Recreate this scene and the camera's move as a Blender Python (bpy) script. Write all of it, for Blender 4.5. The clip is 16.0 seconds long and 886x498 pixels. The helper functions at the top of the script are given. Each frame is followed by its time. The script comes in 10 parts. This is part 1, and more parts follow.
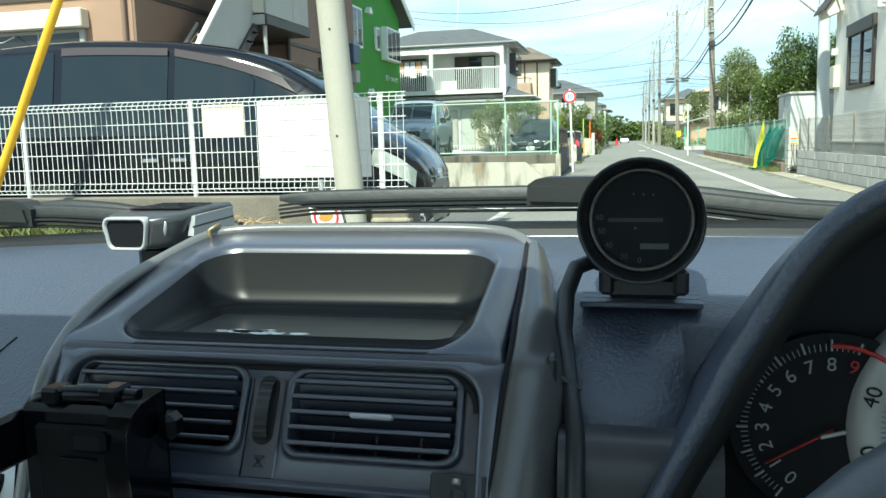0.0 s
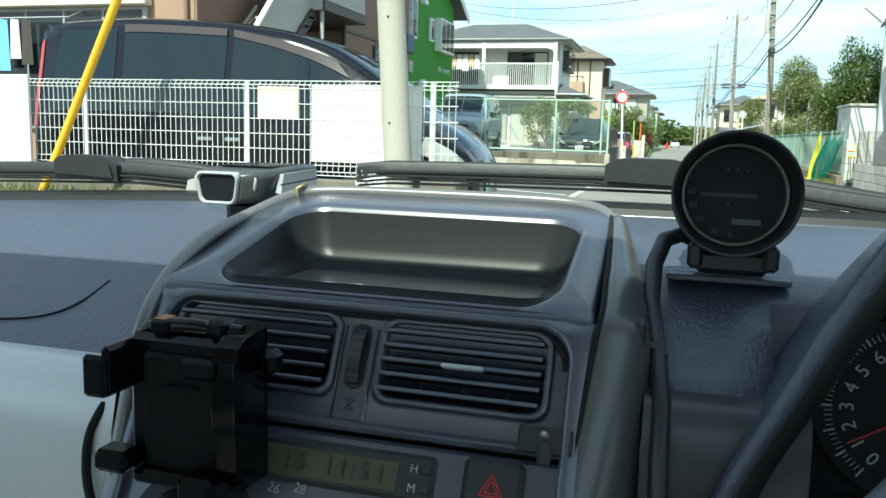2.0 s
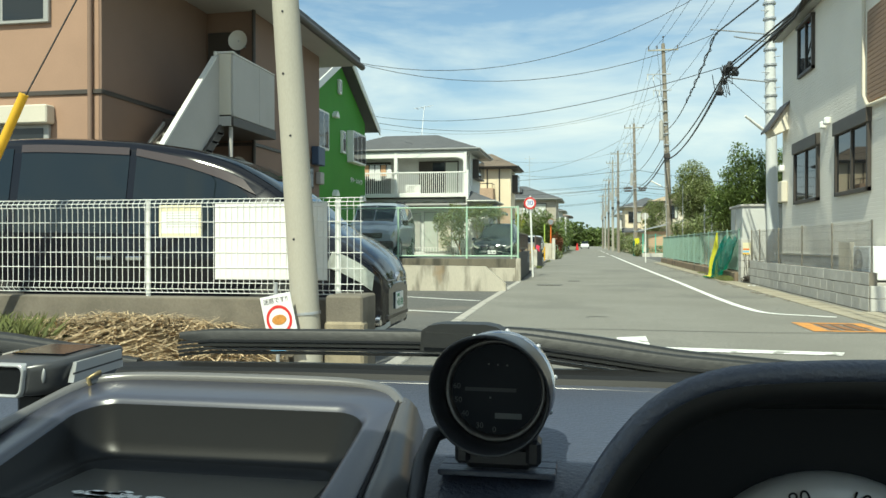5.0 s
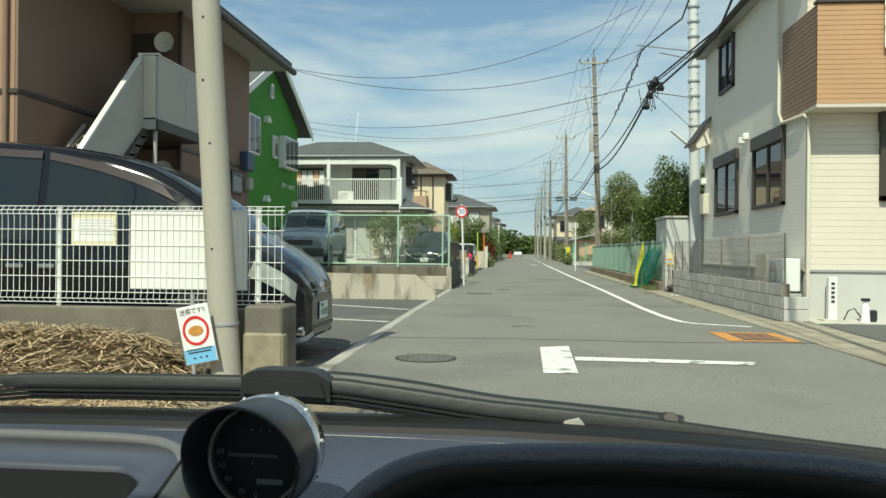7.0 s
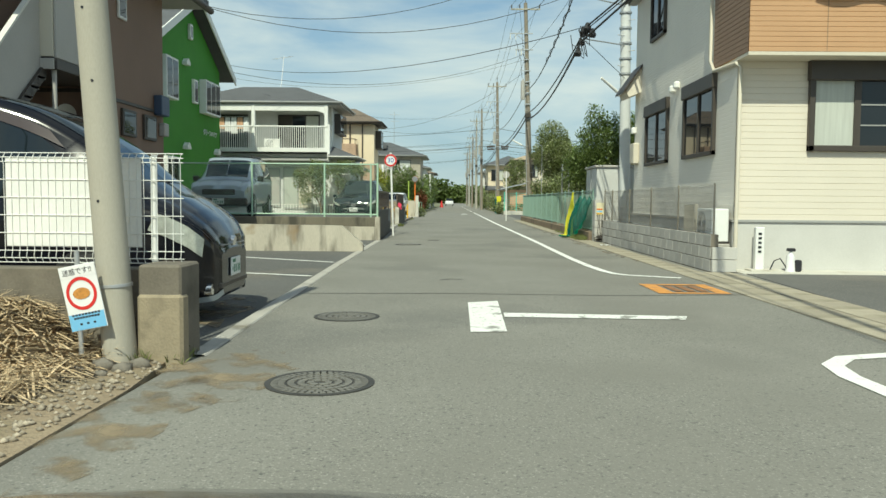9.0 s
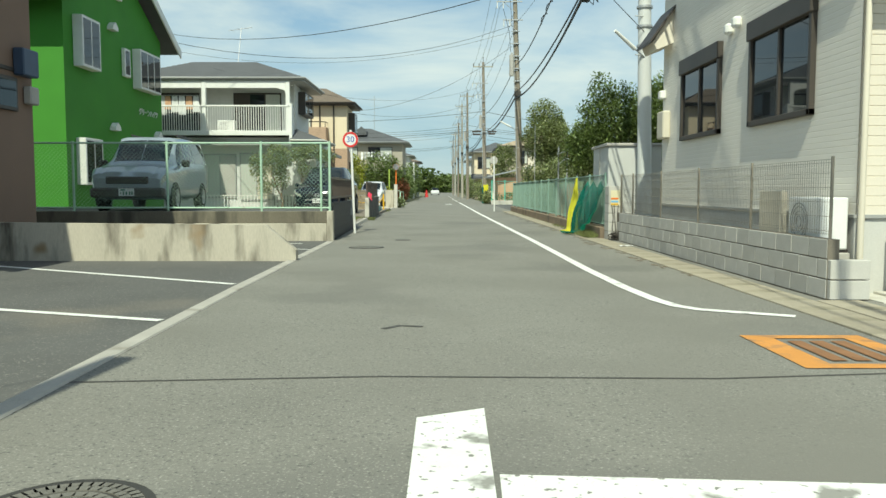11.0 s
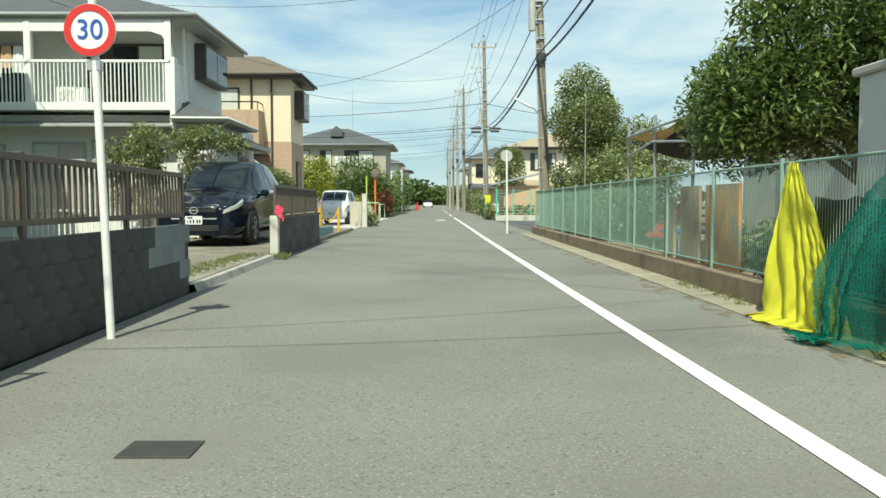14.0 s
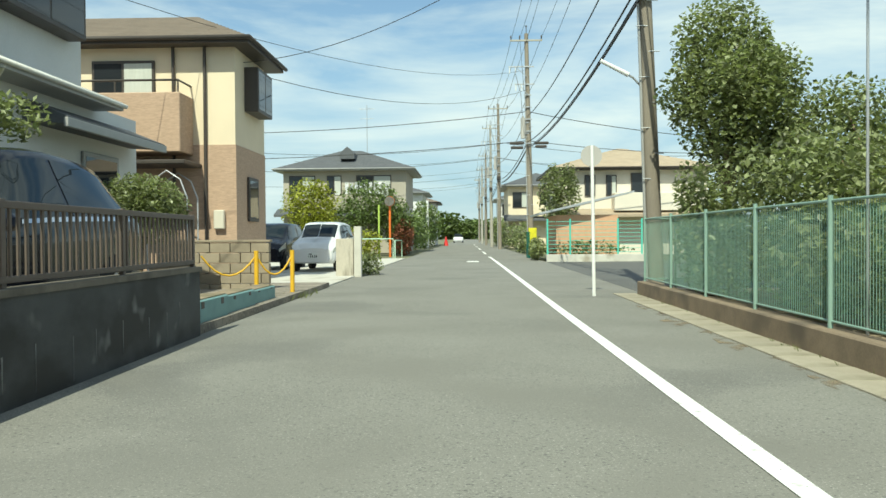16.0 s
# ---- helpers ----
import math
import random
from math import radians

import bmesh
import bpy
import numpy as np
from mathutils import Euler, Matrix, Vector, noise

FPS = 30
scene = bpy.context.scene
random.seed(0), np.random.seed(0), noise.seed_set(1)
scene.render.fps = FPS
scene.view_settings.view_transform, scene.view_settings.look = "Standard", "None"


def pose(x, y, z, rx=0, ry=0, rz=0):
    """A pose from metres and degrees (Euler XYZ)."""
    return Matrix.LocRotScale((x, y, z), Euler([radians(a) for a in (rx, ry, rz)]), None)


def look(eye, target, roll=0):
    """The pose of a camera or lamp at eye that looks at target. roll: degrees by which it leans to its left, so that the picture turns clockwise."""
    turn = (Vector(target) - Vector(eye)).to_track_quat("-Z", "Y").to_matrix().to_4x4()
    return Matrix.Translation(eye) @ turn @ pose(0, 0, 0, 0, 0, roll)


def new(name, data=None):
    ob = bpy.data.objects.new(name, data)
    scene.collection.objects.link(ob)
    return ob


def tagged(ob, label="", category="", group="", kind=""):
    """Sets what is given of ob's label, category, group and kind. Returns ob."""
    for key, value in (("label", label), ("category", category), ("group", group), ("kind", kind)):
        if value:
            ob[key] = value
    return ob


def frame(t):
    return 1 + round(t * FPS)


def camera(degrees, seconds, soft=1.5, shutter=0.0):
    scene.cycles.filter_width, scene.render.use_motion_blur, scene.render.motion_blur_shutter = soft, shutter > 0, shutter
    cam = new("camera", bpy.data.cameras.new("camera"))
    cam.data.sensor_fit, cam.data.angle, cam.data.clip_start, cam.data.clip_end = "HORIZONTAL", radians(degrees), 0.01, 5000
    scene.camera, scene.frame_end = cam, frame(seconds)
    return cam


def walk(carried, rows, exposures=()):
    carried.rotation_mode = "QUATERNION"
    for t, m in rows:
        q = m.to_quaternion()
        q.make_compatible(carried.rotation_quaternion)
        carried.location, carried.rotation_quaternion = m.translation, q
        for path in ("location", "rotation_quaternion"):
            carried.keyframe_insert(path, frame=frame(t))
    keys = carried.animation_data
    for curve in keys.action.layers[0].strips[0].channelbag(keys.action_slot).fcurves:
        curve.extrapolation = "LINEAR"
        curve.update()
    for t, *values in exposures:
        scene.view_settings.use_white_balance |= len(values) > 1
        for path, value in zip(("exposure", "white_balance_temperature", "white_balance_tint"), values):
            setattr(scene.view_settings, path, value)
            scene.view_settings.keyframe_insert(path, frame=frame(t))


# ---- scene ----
cam = camera(58.0, 16.0)
PATH = [
    (0, (0.183, 0.372, 0.982), (-0.268, 2.302, 0.719), -1.4),
    (0.5, (0.17, 0.361, 0.976), (-0.324, 2.283, 0.723), -0.5),
    (1, (0.168, 0.359, 0.975), (-0.365, 2.269, 0.718), 0.1),
    (1.5, (0.164, 0.355, 0.971), (-0.383, 2.26, 0.705), 0.9),
    (2, (0.16, 0.354, 0.966), (-0.39, 2.257, 0.687), 1.6),
    (2.5, (0.168, 0.352, 0.97), (-0.375, 2.258, 0.699), 1.7),
    (3, (0.17, 0.355, 0.97), (-0.373, 2.264, 0.723), 1.1),
    (3.5, (0.182, 0.365, 0.978), (-0.32, 2.288, 0.76), 0.2),
    (4, (0.2, 0.365, 0.987), (-0.25, 2.305, 0.802), -0.4),
    (4.5, (0.198, 0.375, 0.993), (-0.211, 2.328, 0.86), -0.1),
    (5, (0.239, 0.374, 1.018), (-0.121, 2.341, 1.005), 0.0),
    (5.2, (0.244, 0.371, 1.024), (-0.115, 2.338, 1.04), 0.1),
    (7.3, (0.364, 0.389, 1.065), (0.191, 2.381, 1.063), 1.0),
    (7.5, (0.381, 0.412, 1.078), (0.221, 2.405, 1.049), 1.4),
    (8, (0.374, 0.416, 1.075), (0.282, 2.413, 1.016), 1.7),
    (8.5, (0.375, 0.506, 1.064), (0.327, 2.503, 0.968), 1.0),
    (9, (0.376, 0.861, 1.072), (0.349, 2.858, 0.951), 0.5),
    (9.5, (0.382, 1.487, 1.078), (0.369, 3.484, 0.976), 1.0),
    (10, (0.432, 2.502, 1.047), (0.411, 4.497, 0.92), 1.4),
    (10.2, (0.477, 3.005, 1.054), (0.458, 5.0, 0.906), 1.0),
    (12.3, (0.871, 11.356, 1.025), (0.88, 13.352, 0.89), -0.4),
    (12.5, (0.905, 12.348, 1.012), (0.912, 14.344, 0.883), -0.6),
    (13, (0.945, 14.708, 0.996), (0.974, 16.704, 0.87), -0.9),
    (13.5, (0.948, 16.979, 1.005), (0.989, 18.975, 0.893), -0.5),
    (14, (0.963, 19.171, 1.016), (0.979, 21.167, 0.9), 0.0),
    (14.5, (0.963, 21.64, 1.03), (0.949, 23.638, 0.928), -0.3),
    (15, (0.996, 24.318, 1.094), (0.954, 26.316, 1.03), -0.6),
    (15.5, (0.99, 27.232, 1.088), (0.942, 29.231, 1.056), -0.1),
    (16, (0.987, 30.588, 1.086), (0.925, 32.587, 1.055), -0.4),
]
EXPOSURES = [(0.0, 0.85, 6200, -13), (4.0, 0.85, 6200, -13), (4.6, 0.62, 6500, -11), (5.0, 0.34, 6850, -10), (7.3, 0.03, 6900, -9), (10.0, 0.03, 6900, -9), (12.5, 0.32, 6750, -10), (16.0, 0.32, 6750, -10)]
walk(cam, [(t, look(eye, target, roll)) for t, eye, target, roll in PATH], EXPOSURES)

# ---- light: clear noon sky with streaky cloud, sun high behind the camera ----
SUN_EL, SUN_TO = radians(51), Vector((0.173, 0.985, 0.0)).normalized()
world = bpy.data.worlds.new("sky")
scene.world = world
world.use_nodes = True
wn, wl = world.node_tree.nodes, world.node_tree.links
wn.clear()
sky = wn.new("ShaderNodeTexSky")
sky.sky_type, sky.sun_disc = "NISHITA", False
sky.sun_elevation, sky.sun_rotation = SUN_EL, math.atan2(-SUN_TO.x, -SUN_TO.y)
sky.air_density, sky.dust_density, sky.ozone_density = 0.85, 0.3, 2.2
coord = wn.new("ShaderNodeTexCoord")
stretch = wn.new("ShaderNodeMapping")
stretch.inputs["Scale"].default_value = (1.3, 1.3, 6.5)
cloud = wn.new("ShaderNodeTexNoise")
cloud.inputs["Scale"].default_value, cloud.inputs["Detail"].default_value = 1.9, 7.0
cloud.inputs["Roughness"].default_value, cloud.inputs["Distortion"].default_value = 0.58, 0.35
ramp = wn.new("ShaderNodeValToRGB")
ramp.color_ramp.elements[0].position, ramp.color_ramp.elements[1].position = 0.38, 0.72
blend = wn.new("ShaderNodeMix")
blend.data_type = "RGBA"
blend.inputs["B"].default_value = (5.8, 6.1, 6.5, 1)
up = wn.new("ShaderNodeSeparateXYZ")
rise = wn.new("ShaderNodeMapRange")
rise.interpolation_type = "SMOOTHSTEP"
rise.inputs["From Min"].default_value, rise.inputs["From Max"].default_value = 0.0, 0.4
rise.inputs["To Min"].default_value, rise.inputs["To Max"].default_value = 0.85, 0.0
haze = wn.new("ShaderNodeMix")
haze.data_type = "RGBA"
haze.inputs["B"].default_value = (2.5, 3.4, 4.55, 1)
back = wn.new("ShaderNodeBackground")
back.inputs["Strength"].default_value = 0.13
out = wn.new("ShaderNodeOutputWorld")
wl.new(coord.outputs["Generated"], stretch.inputs["Vector"])
wl.new(stretch.outputs["Vector"], cloud.inputs["Vector"])
wl.new(cloud.outputs["Fac"], ramp.inputs["Fac"])
wl.new(ramp.outputs["Color"], blend.inputs["Factor"])
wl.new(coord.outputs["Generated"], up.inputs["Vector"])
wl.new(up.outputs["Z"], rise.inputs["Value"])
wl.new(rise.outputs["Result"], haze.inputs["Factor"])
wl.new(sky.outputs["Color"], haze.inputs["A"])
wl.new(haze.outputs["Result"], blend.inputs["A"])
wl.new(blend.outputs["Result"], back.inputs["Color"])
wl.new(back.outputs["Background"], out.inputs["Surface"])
sun = new("sun", bpy.data.lights.new("sun", "SUN"))
sun.data.energy, sun.data.angle, sun.data.color = 4.3, radians(0.53), (1.0, 0.95, 0.87)
sun.matrix_world = look((0, 0, 30), Vector((0, 0, 30)) + Vector((SUN_TO.x * math.cos(SUN_EL), SUN_TO.y * math.cos(SUN_EL), -math.sin(SUN_EL))))

# ---- materials ----
def mat(name, base, rough=0.6, metal=0.0, var=0.15, scale=5.0, fine=90.0, bump=0.2, spec=0.5, coat=0.0, depth=0.002, stain=None, stain_at=(0.55, 0.7), stain_scale=1.2, island=0.0, piece=0.0, stretch=(1, 1, 1), emit=0.0, thru=0.0, specks=(), coat_rough=0.06):
    m = bpy.data.materials.new(name)
    m.use_nodes = True
    n, l = m.node_tree.nodes, m.node_tree.links
    b = n["Principled BSDF"]
    b.inputs["Roughness"].default_value, b.inputs["Metallic"].default_value = rough, metal
    b.inputs["Specular IOR Level"].default_value, b.inputs["Coat Weight"].default_value = spec, coat
    b.inputs["Coat Roughness"].default_value = coat_rough
    tc, mp = n.new("ShaderNodeTexCoord"), n.new("ShaderNodeMapping")
    mp.inputs["Scale"].default_value = stretch
    l.new(tc.outputs["Object"], mp.inputs["Vector"])
    big, small = n.new("ShaderNodeTexNoise"), n.new("ShaderNodeTexNoise")
    big.inputs["Scale"].default_value, big.inputs["Detail"].default_value = scale, 5.0
    small.inputs["Scale"].default_value, small.inputs["Detail"].default_value = fine, 3.0
    for t in (big, small):
        l.new(mp.outputs["Vector"], t.inputs["Vector"])
    add = n.new("ShaderNodeMath")
    add.operation = "MULTIPLY_ADD"
    l.new(small.outputs["Fac"], add.inputs[0])
    add.inputs[1].default_value = 0.6
    l.new(big.outputs["Fac"], add.inputs[2])
    tone = n.new("ShaderNodeMapRange")
    tone.inputs["From Min"].default_value, tone.inputs["From Max"].default_value = 0.45, 1.15
    tone.inputs["To Min"].default_value, tone.inputs["To Max"].default_value = 1.0 - var, 1.0 + var
    l.new(add.outputs["Value"], tone.inputs["Value"])
    value = tone.outputs["Result"]
    for amount, node, socket in ((piece, "ShaderNodeObjectInfo", "Random"), (island, "ShaderNodeNewGeometry", "Random Per Island")):
        if amount:
            src, mr, mul = n.new(node), n.new("ShaderNodeMapRange"), n.new("ShaderNodeMath")
            mr.inputs["To Min"].default_value, mr.inputs["To Max"].default_value = 1.0 - amount, 1.0 + amount
            l.new(src.outputs[socket], mr.inputs["Value"])
            mul.operation = "MULTIPLY"
            l.new(value, mul.inputs[0])
            l.new(mr.outputs["Result"], mul.inputs[1])
            value = mul.outputs["Value"]
    vm = n.new("ShaderNodeVectorMath")
    vm.operation = "SCALE"
    vm.inputs[0].default_value = base
    l.new(value, vm.inputs["Scale"])
    colour = vm.outputs["Vector"]
    if stain:
        sn, sr, mx = n.new("ShaderNodeTexNoise"), n.new("ShaderNodeMapRange"), n.new("ShaderNodeMix")
        sn.inputs["Scale"].default_value, sn.inputs["Detail"].default_value = stain_scale, 6.0
        l.new(mp.outputs["Vector"], sn.inputs["Vector"])
        sr.inputs["From Min"].default_value, sr.inputs["From Max"].default_value = stain_at
        l.new(sn.outputs["Fac"], sr.inputs["Value"])
        mx.data_type = "RGBA"
        l.new(sr.outputs["Result"], mx.inputs["Factor"])
        l.new(colour, mx.inputs["A"])
        mx.inputs["B"].default_value = (*stain, 1)
        colour = mx.outputs["Result"]
    for tint, at, size in specks:
        sn, sr, mx = n.new("ShaderNodeTexNoise"), n.new("ShaderNodeMapRange"), n.new("ShaderNodeMix")
        sn.inputs["Scale"].default_value, sn.inputs["Detail"].default_value = size, 2.0
        l.new(tc.outputs["Object"], sn.inputs["Vector"])
        sr.inputs["From Min"].default_value, sr.inputs["From Max"].default_value = at
        l.new(sn.outputs["Fac"], sr.inputs["Value"])
        mx.data_type = "RGBA"
        l.new(sr.outputs["Result"], mx.inputs["Factor"])
        l.new(colour, mx.inputs["A"])
        mx.inputs["B"].default_value = (*tint, 1)
        colour = mx.outputs["Result"]
    l.new(colour, b.inputs["Base Color"])
    if bump:
        bp = n.new("ShaderNodeBump")
        bp.inputs["Strength"].default_value, bp.inputs["Distance"].default_value = bump, depth
        l.new(small.outputs["Fac"], bp.inputs["Height"])
        l.new(bp.outputs["Normal"], b.inputs["Normal"])
    if thru:
        tr, ms = n.new("ShaderNodeBsdfTranslucent"), n.new("ShaderNodeMixShader")
        warm = n.new("ShaderNodeVectorMath")
        warm.operation = "MULTIPLY"
        warm.inputs[1].default_value = (1.35, 1.45, 0.9)
        l.new(colour, warm.inputs[0])
        l.new(warm.outputs["Vector"], tr.inputs["Color"])
        ms.inputs["Fac"].default_value = thru
        l.new(b.outputs["BSDF"], ms.inputs[1])
        l.new(tr.outputs["BSDF"], ms.inputs[2])
        l.new(ms.outputs["Shader"], n["Material Output"].inputs["Surface"])
    if emit:
        b.inputs["Emission Color"].default_value, b.inputs["Emission Strength"].default_value = (*base, 1), emit
    return m


def glass(name, tint, rough=0.02, clear=0.0):
    """A glossy dark pane; clear: how much is seen through it."""
    m = bpy.data.materials.new(name)
    m.use_nodes = True
    b = m.node_tree.nodes["Principled BSDF"]
    b.inputs["Base Color"].default_value = (*tint, 1)
    b.inputs["Roughness"].default_value, b.inputs["IOR"].default_value = rough, 1.5
    b.inputs["Transmission Weight"].default_value = clear
    return m


ASPHALT = mat("asphalt", (0.222, 0.216, 0.192), 0.9, var=0.15, scale=0.55, fine=95, bump=0.7, depth=0.006, stain=(0.15, 0.148, 0.138), stain_at=(0.55, 0.68), stain_scale=0.35, spec=0.3, specks=(((0.38, 0.37, 0.33), (0.57, 0.74), 75.0), ((0.1, 0.1, 0.095), (0.58, 0.75), 52.0), ((0.205, 0.198, 0.175), (0.48, 0.75), 0.7)))
ASPHALT_LOT = mat("lot_asphalt", (0.12, 0.12, 0.115), 0.9, var=0.2, scale=0.8, fine=140, bump=0.5, depth=0.004, stain=(0.2, 0.18, 0.15), stain_at=(0.6, 0.75), stain_scale=0.3, spec=0.3, specks=(((0.28, 0.27, 0.24), (0.6, 0.74), 50.0),))
CONCRETE = mat("concrete", (0.42, 0.40, 0.36), 0.88, var=0.2, scale=2.2, fine=70, bump=0.35, stain=(0.2, 0.18, 0.14), stain_at=(0.55, 0.72), stain_scale=2.0)
CONC_OLD = mat("weathered_concrete", (0.17, 0.15, 0.12), 0.9, var=0.25, scale=3.0, fine=60, bump=0.5, depth=0.004, stain=(0.1, 0.09, 0.07), stain_at=(0.5, 0.68), stain_scale=2.4)
CONC_PALE = mat("pale_concrete", (0.55, 0.53, 0.47), 0.88, var=0.16, scale=2.0, fine=60, bump=0.35, stain=(0.33, 0.29, 0.22), stain_at=(0.55, 0.75), stain_scale=1.6)
STAINED = mat("drip_stained_concrete", (0.5, 0.46, 0.38), 0.9, var=0.2, scale=2.0, fine=60, bump=0.4, stain=(0.13, 0.115, 0.09), stain_at=(0.5, 0.68), stain_scale=3.4, stretch=(1, 1, 0.22), specks=(((0.3, 0.22, 0.13), (0.6, 0.75), 2.2),))
STAINED_DARK = mat("mossy_concrete", (0.17, 0.152, 0.115), 0.92, var=0.25, scale=2.0, fine=60, bump=0.5, stain=(0.075, 0.07, 0.055), stain_at=(0.48, 0.64), stain_scale=3.0, stretch=(1, 1, 0.3))
POLE_CONC = mat("pole_concrete", (0.41, 0.385, 0.325), 0.85, var=0.12, scale=2.0, fine=120, bump=0.3, stain=(0.26, 0.25, 0.22), stain_at=(0.55, 0.7), stretch=(1, 1, 0.3))
POLE_OLD = mat("old_pole", (0.25, 0.215, 0.17), 0.88, var=0.2, scale=3.0, fine=60, bump=0.4, stretch=(1, 1, 0.15))
BLOCK = mat("grey_block", (0.5, 0.485, 0.45), 0.9, var=0.14, scale=3.0, fine=110, bump=0.5, depth=0.003, piece=0.1, stain=(0.32, 0.29, 0.23), stain_at=(0.58, 0.78), stain_scale=1.6)
BLOCK_DARK = mat("dark_block", (0.06, 0.063, 0.066), 0.65, var=0.3, scale=2.0, fine=90, bump=0.25, depth=0.002, piece=0.02, stain=(0.022, 0.022, 0.022), stain_at=(0.42, 0.58), stain_scale=1.1, stretch=(1, 1, 1.6), specks=(((0.2, 0.2, 0.2), (0.64, 0.8), 3.0),))
BLOCK_PAINT = mat("painted_block", (0.24, 0.255, 0.27), 0.85, var=0.15, scale=2.0, fine=90, bump=0.4, piece=0.1)
FLAG = mat("kerb_flag", (0.36, 0.32, 0.245), 0.9, var=0.22, scale=2.5, fine=90, bump=0.5, depth=0.003, piece=0.12, stain=(0.22, 0.2, 0.14), stain_at=(0.52, 0.7), stain_scale=1.5)
SOIL = mat("dry_soil", (0.3, 0.235, 0.16), 0.95, var=0.3, scale=1.5, fine=40, bump=0.8, depth=0.02, stain=(0.17, 0.15, 0.09), stain_at=(0.5, 0.68), stain_scale=1.0)
GRAVEL = mat("gravel", (0.36, 0.31, 0.24), 0.92, var=0.3, scale=3.0, fine=60, bump=0.5, island=0.35)
STRAW = mat("dry_straw", (0.52, 0.4, 0.25), 0.9, var=0.25, scale=6.0, fine=80, bump=0.2, island=0.4)
GRASS = mat("grass", (0.135, 0.155, 0.05), 0.8, var=0.3, scale=3.0, fine=40, bump=0.1, island=0.4)
FIELD = mat("open_ground", (0.17, 0.17, 0.1), 0.95, var=0.35, scale=0.12, fine=6, bump=0.3, depth=0.05)
PAINT = mat("road_paint", (0.8, 0.8, 0.76), 0.75, var=0.08, scale=3.0, fine=60, bump=0.3, stain=(0.4, 0.4, 0.38), stain_at=(0.6, 0.72), stain_scale=7.0, specks=(((0.3, 0.3, 0.28), (0.66, 0.72), 40.0),))
PAINT_OR = mat("orange_road_paint", (0.62, 0.28, 0.07), 0.8, var=0.15, scale=3.0, fine=60, bump=0.3, stain=(0.28, 0.17, 0.1), stain_at=(0.5, 0.7), stain_scale=5.0)
WORN_IRON = mat("worn_cast_iron", (0.2, 0.19, 0.165), 0.6, metal=0.15, var=0.25, scale=8.0, fine=90, bump=0.4)
IRON = mat("cast_iron", (0.075, 0.072, 0.066), 0.65, metal=0.4, var=0.25, scale=8.0, fine=90, bump=0.4)
WHITE = mat("white_paint", (0.78, 0.78, 0.75), 0.55, var=0.07, scale=4.0, fine=60, bump=0.05)
WHITE_DIRTY = mat("aged_white_paint", (0.68, 0.67, 0.62), 0.6, var=0.12, scale=2.0, fine=50, bump=0.1, stain=(0.5, 0.47, 0.4), stain_at=(0.6, 0.8), stain_scale=1.4)
CREAM_BOARD = mat("cream_board", (0.72, 0.66, 0.45), 0.6, var=0.06, scale=3.0, fine=60, bump=0.05)
GREEN_WALL = mat("green_wall", (0.055, 0.24, 0.02), 0.75, var=0.1, scale=1.2, fine=60, bump=0.2, depth=0.004)
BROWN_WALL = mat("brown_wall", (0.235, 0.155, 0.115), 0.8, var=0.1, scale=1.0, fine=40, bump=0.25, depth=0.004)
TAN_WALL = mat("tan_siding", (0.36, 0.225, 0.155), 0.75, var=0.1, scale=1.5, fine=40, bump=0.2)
CREAM_WALL = mat("cream_siding", (0.7, 0.64, 0.54), 0.7, var=0.05, scale=1.0, fine=60, bump=0.15)
GREY_WALL = mat("grey_siding", (0.66, 0.635, 0.59), 0.75, var=0.06, scale=1.2, fine=50, bump=0.2)
PLINTH = mat("plinth_render", (0.55, 0.54, 0.51), 0.85, var=0.1, scale=1.5, fine=60, bump=0.25)
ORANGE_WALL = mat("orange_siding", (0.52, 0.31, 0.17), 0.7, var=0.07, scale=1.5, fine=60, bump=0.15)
PLASTER = mat("white_plaster", (0.68, 0.68, 0.66), 0.8, var=0.08, scale=1.0, fine=50, bump=0.2, stain=(0.52, 0.51, 0.48), stain_at=(0.6, 0.8), stain_scale=0.8)
BUFF = mat("buff_plaster", (0.74, 0.63, 0.46), 0.8, var=0.07, scale=1.0, fine=50, bump=0.2)
BRICKTAN = mat("tan_brick_cladding", (0.46, 0.32, 0.225), 0.8, var=0.22, scale=9.0, fine=60, bump=0.3, stretch=(1, 1, 4))
ROOF_DARK = mat("dark_roof", (0.095, 0.1, 0.108), 0.7, var=0.18, scale=2.0, fine=30, bump=0.4, depth=0.01)
ROOF_TAN = mat("tan_roof", (0.4, 0.32, 0.23), 0.8, var=0.15, scale=2.0, fine=30, bump=0.4, depth=0.01)
ROOF_BROWN = mat("brown_roof", (0.17, 0.135, 0.105), 0.75, var=0.2, scale=2.0, fine=30, bump=0.4, depth=0.01)
TRIM_DARK = mat("dark_trim", (0.06, 0.05, 0.042), 0.5, var=0.1, scale=3.0, fine=60, bump=0.1)
TRIM_GREY = mat("grey_trim", (0.35, 0.35, 0.34), 0.5, var=0.08, scale=3.0, fine=60, bump=0.1)
GREY_PANEL = mat("grey_panel", (0.44, 0.42, 0.39), 0.7, var=0.08, scale=1.5, fine=40, bump=0.15)
BEIGE_PANEL = mat("beige_panel", (0.62, 0.57, 0.47), 0.65, var=0.06, scale=1.5, fine=40, bump=0.1)
STEEL = mat("galvanised_steel", (0.5, 0.51, 0.52), 0.45, metal=0.6, var=0.12, scale=4.0, fine=60, bump=0.1)
STEEL_POLE = mat("painted_steel_pole", (0.62, 0.63, 0.62), 0.55, metal=0.0, var=0.08, scale=1.0, fine=50, bump=0.1, stretch=(1, 1, 0.4))
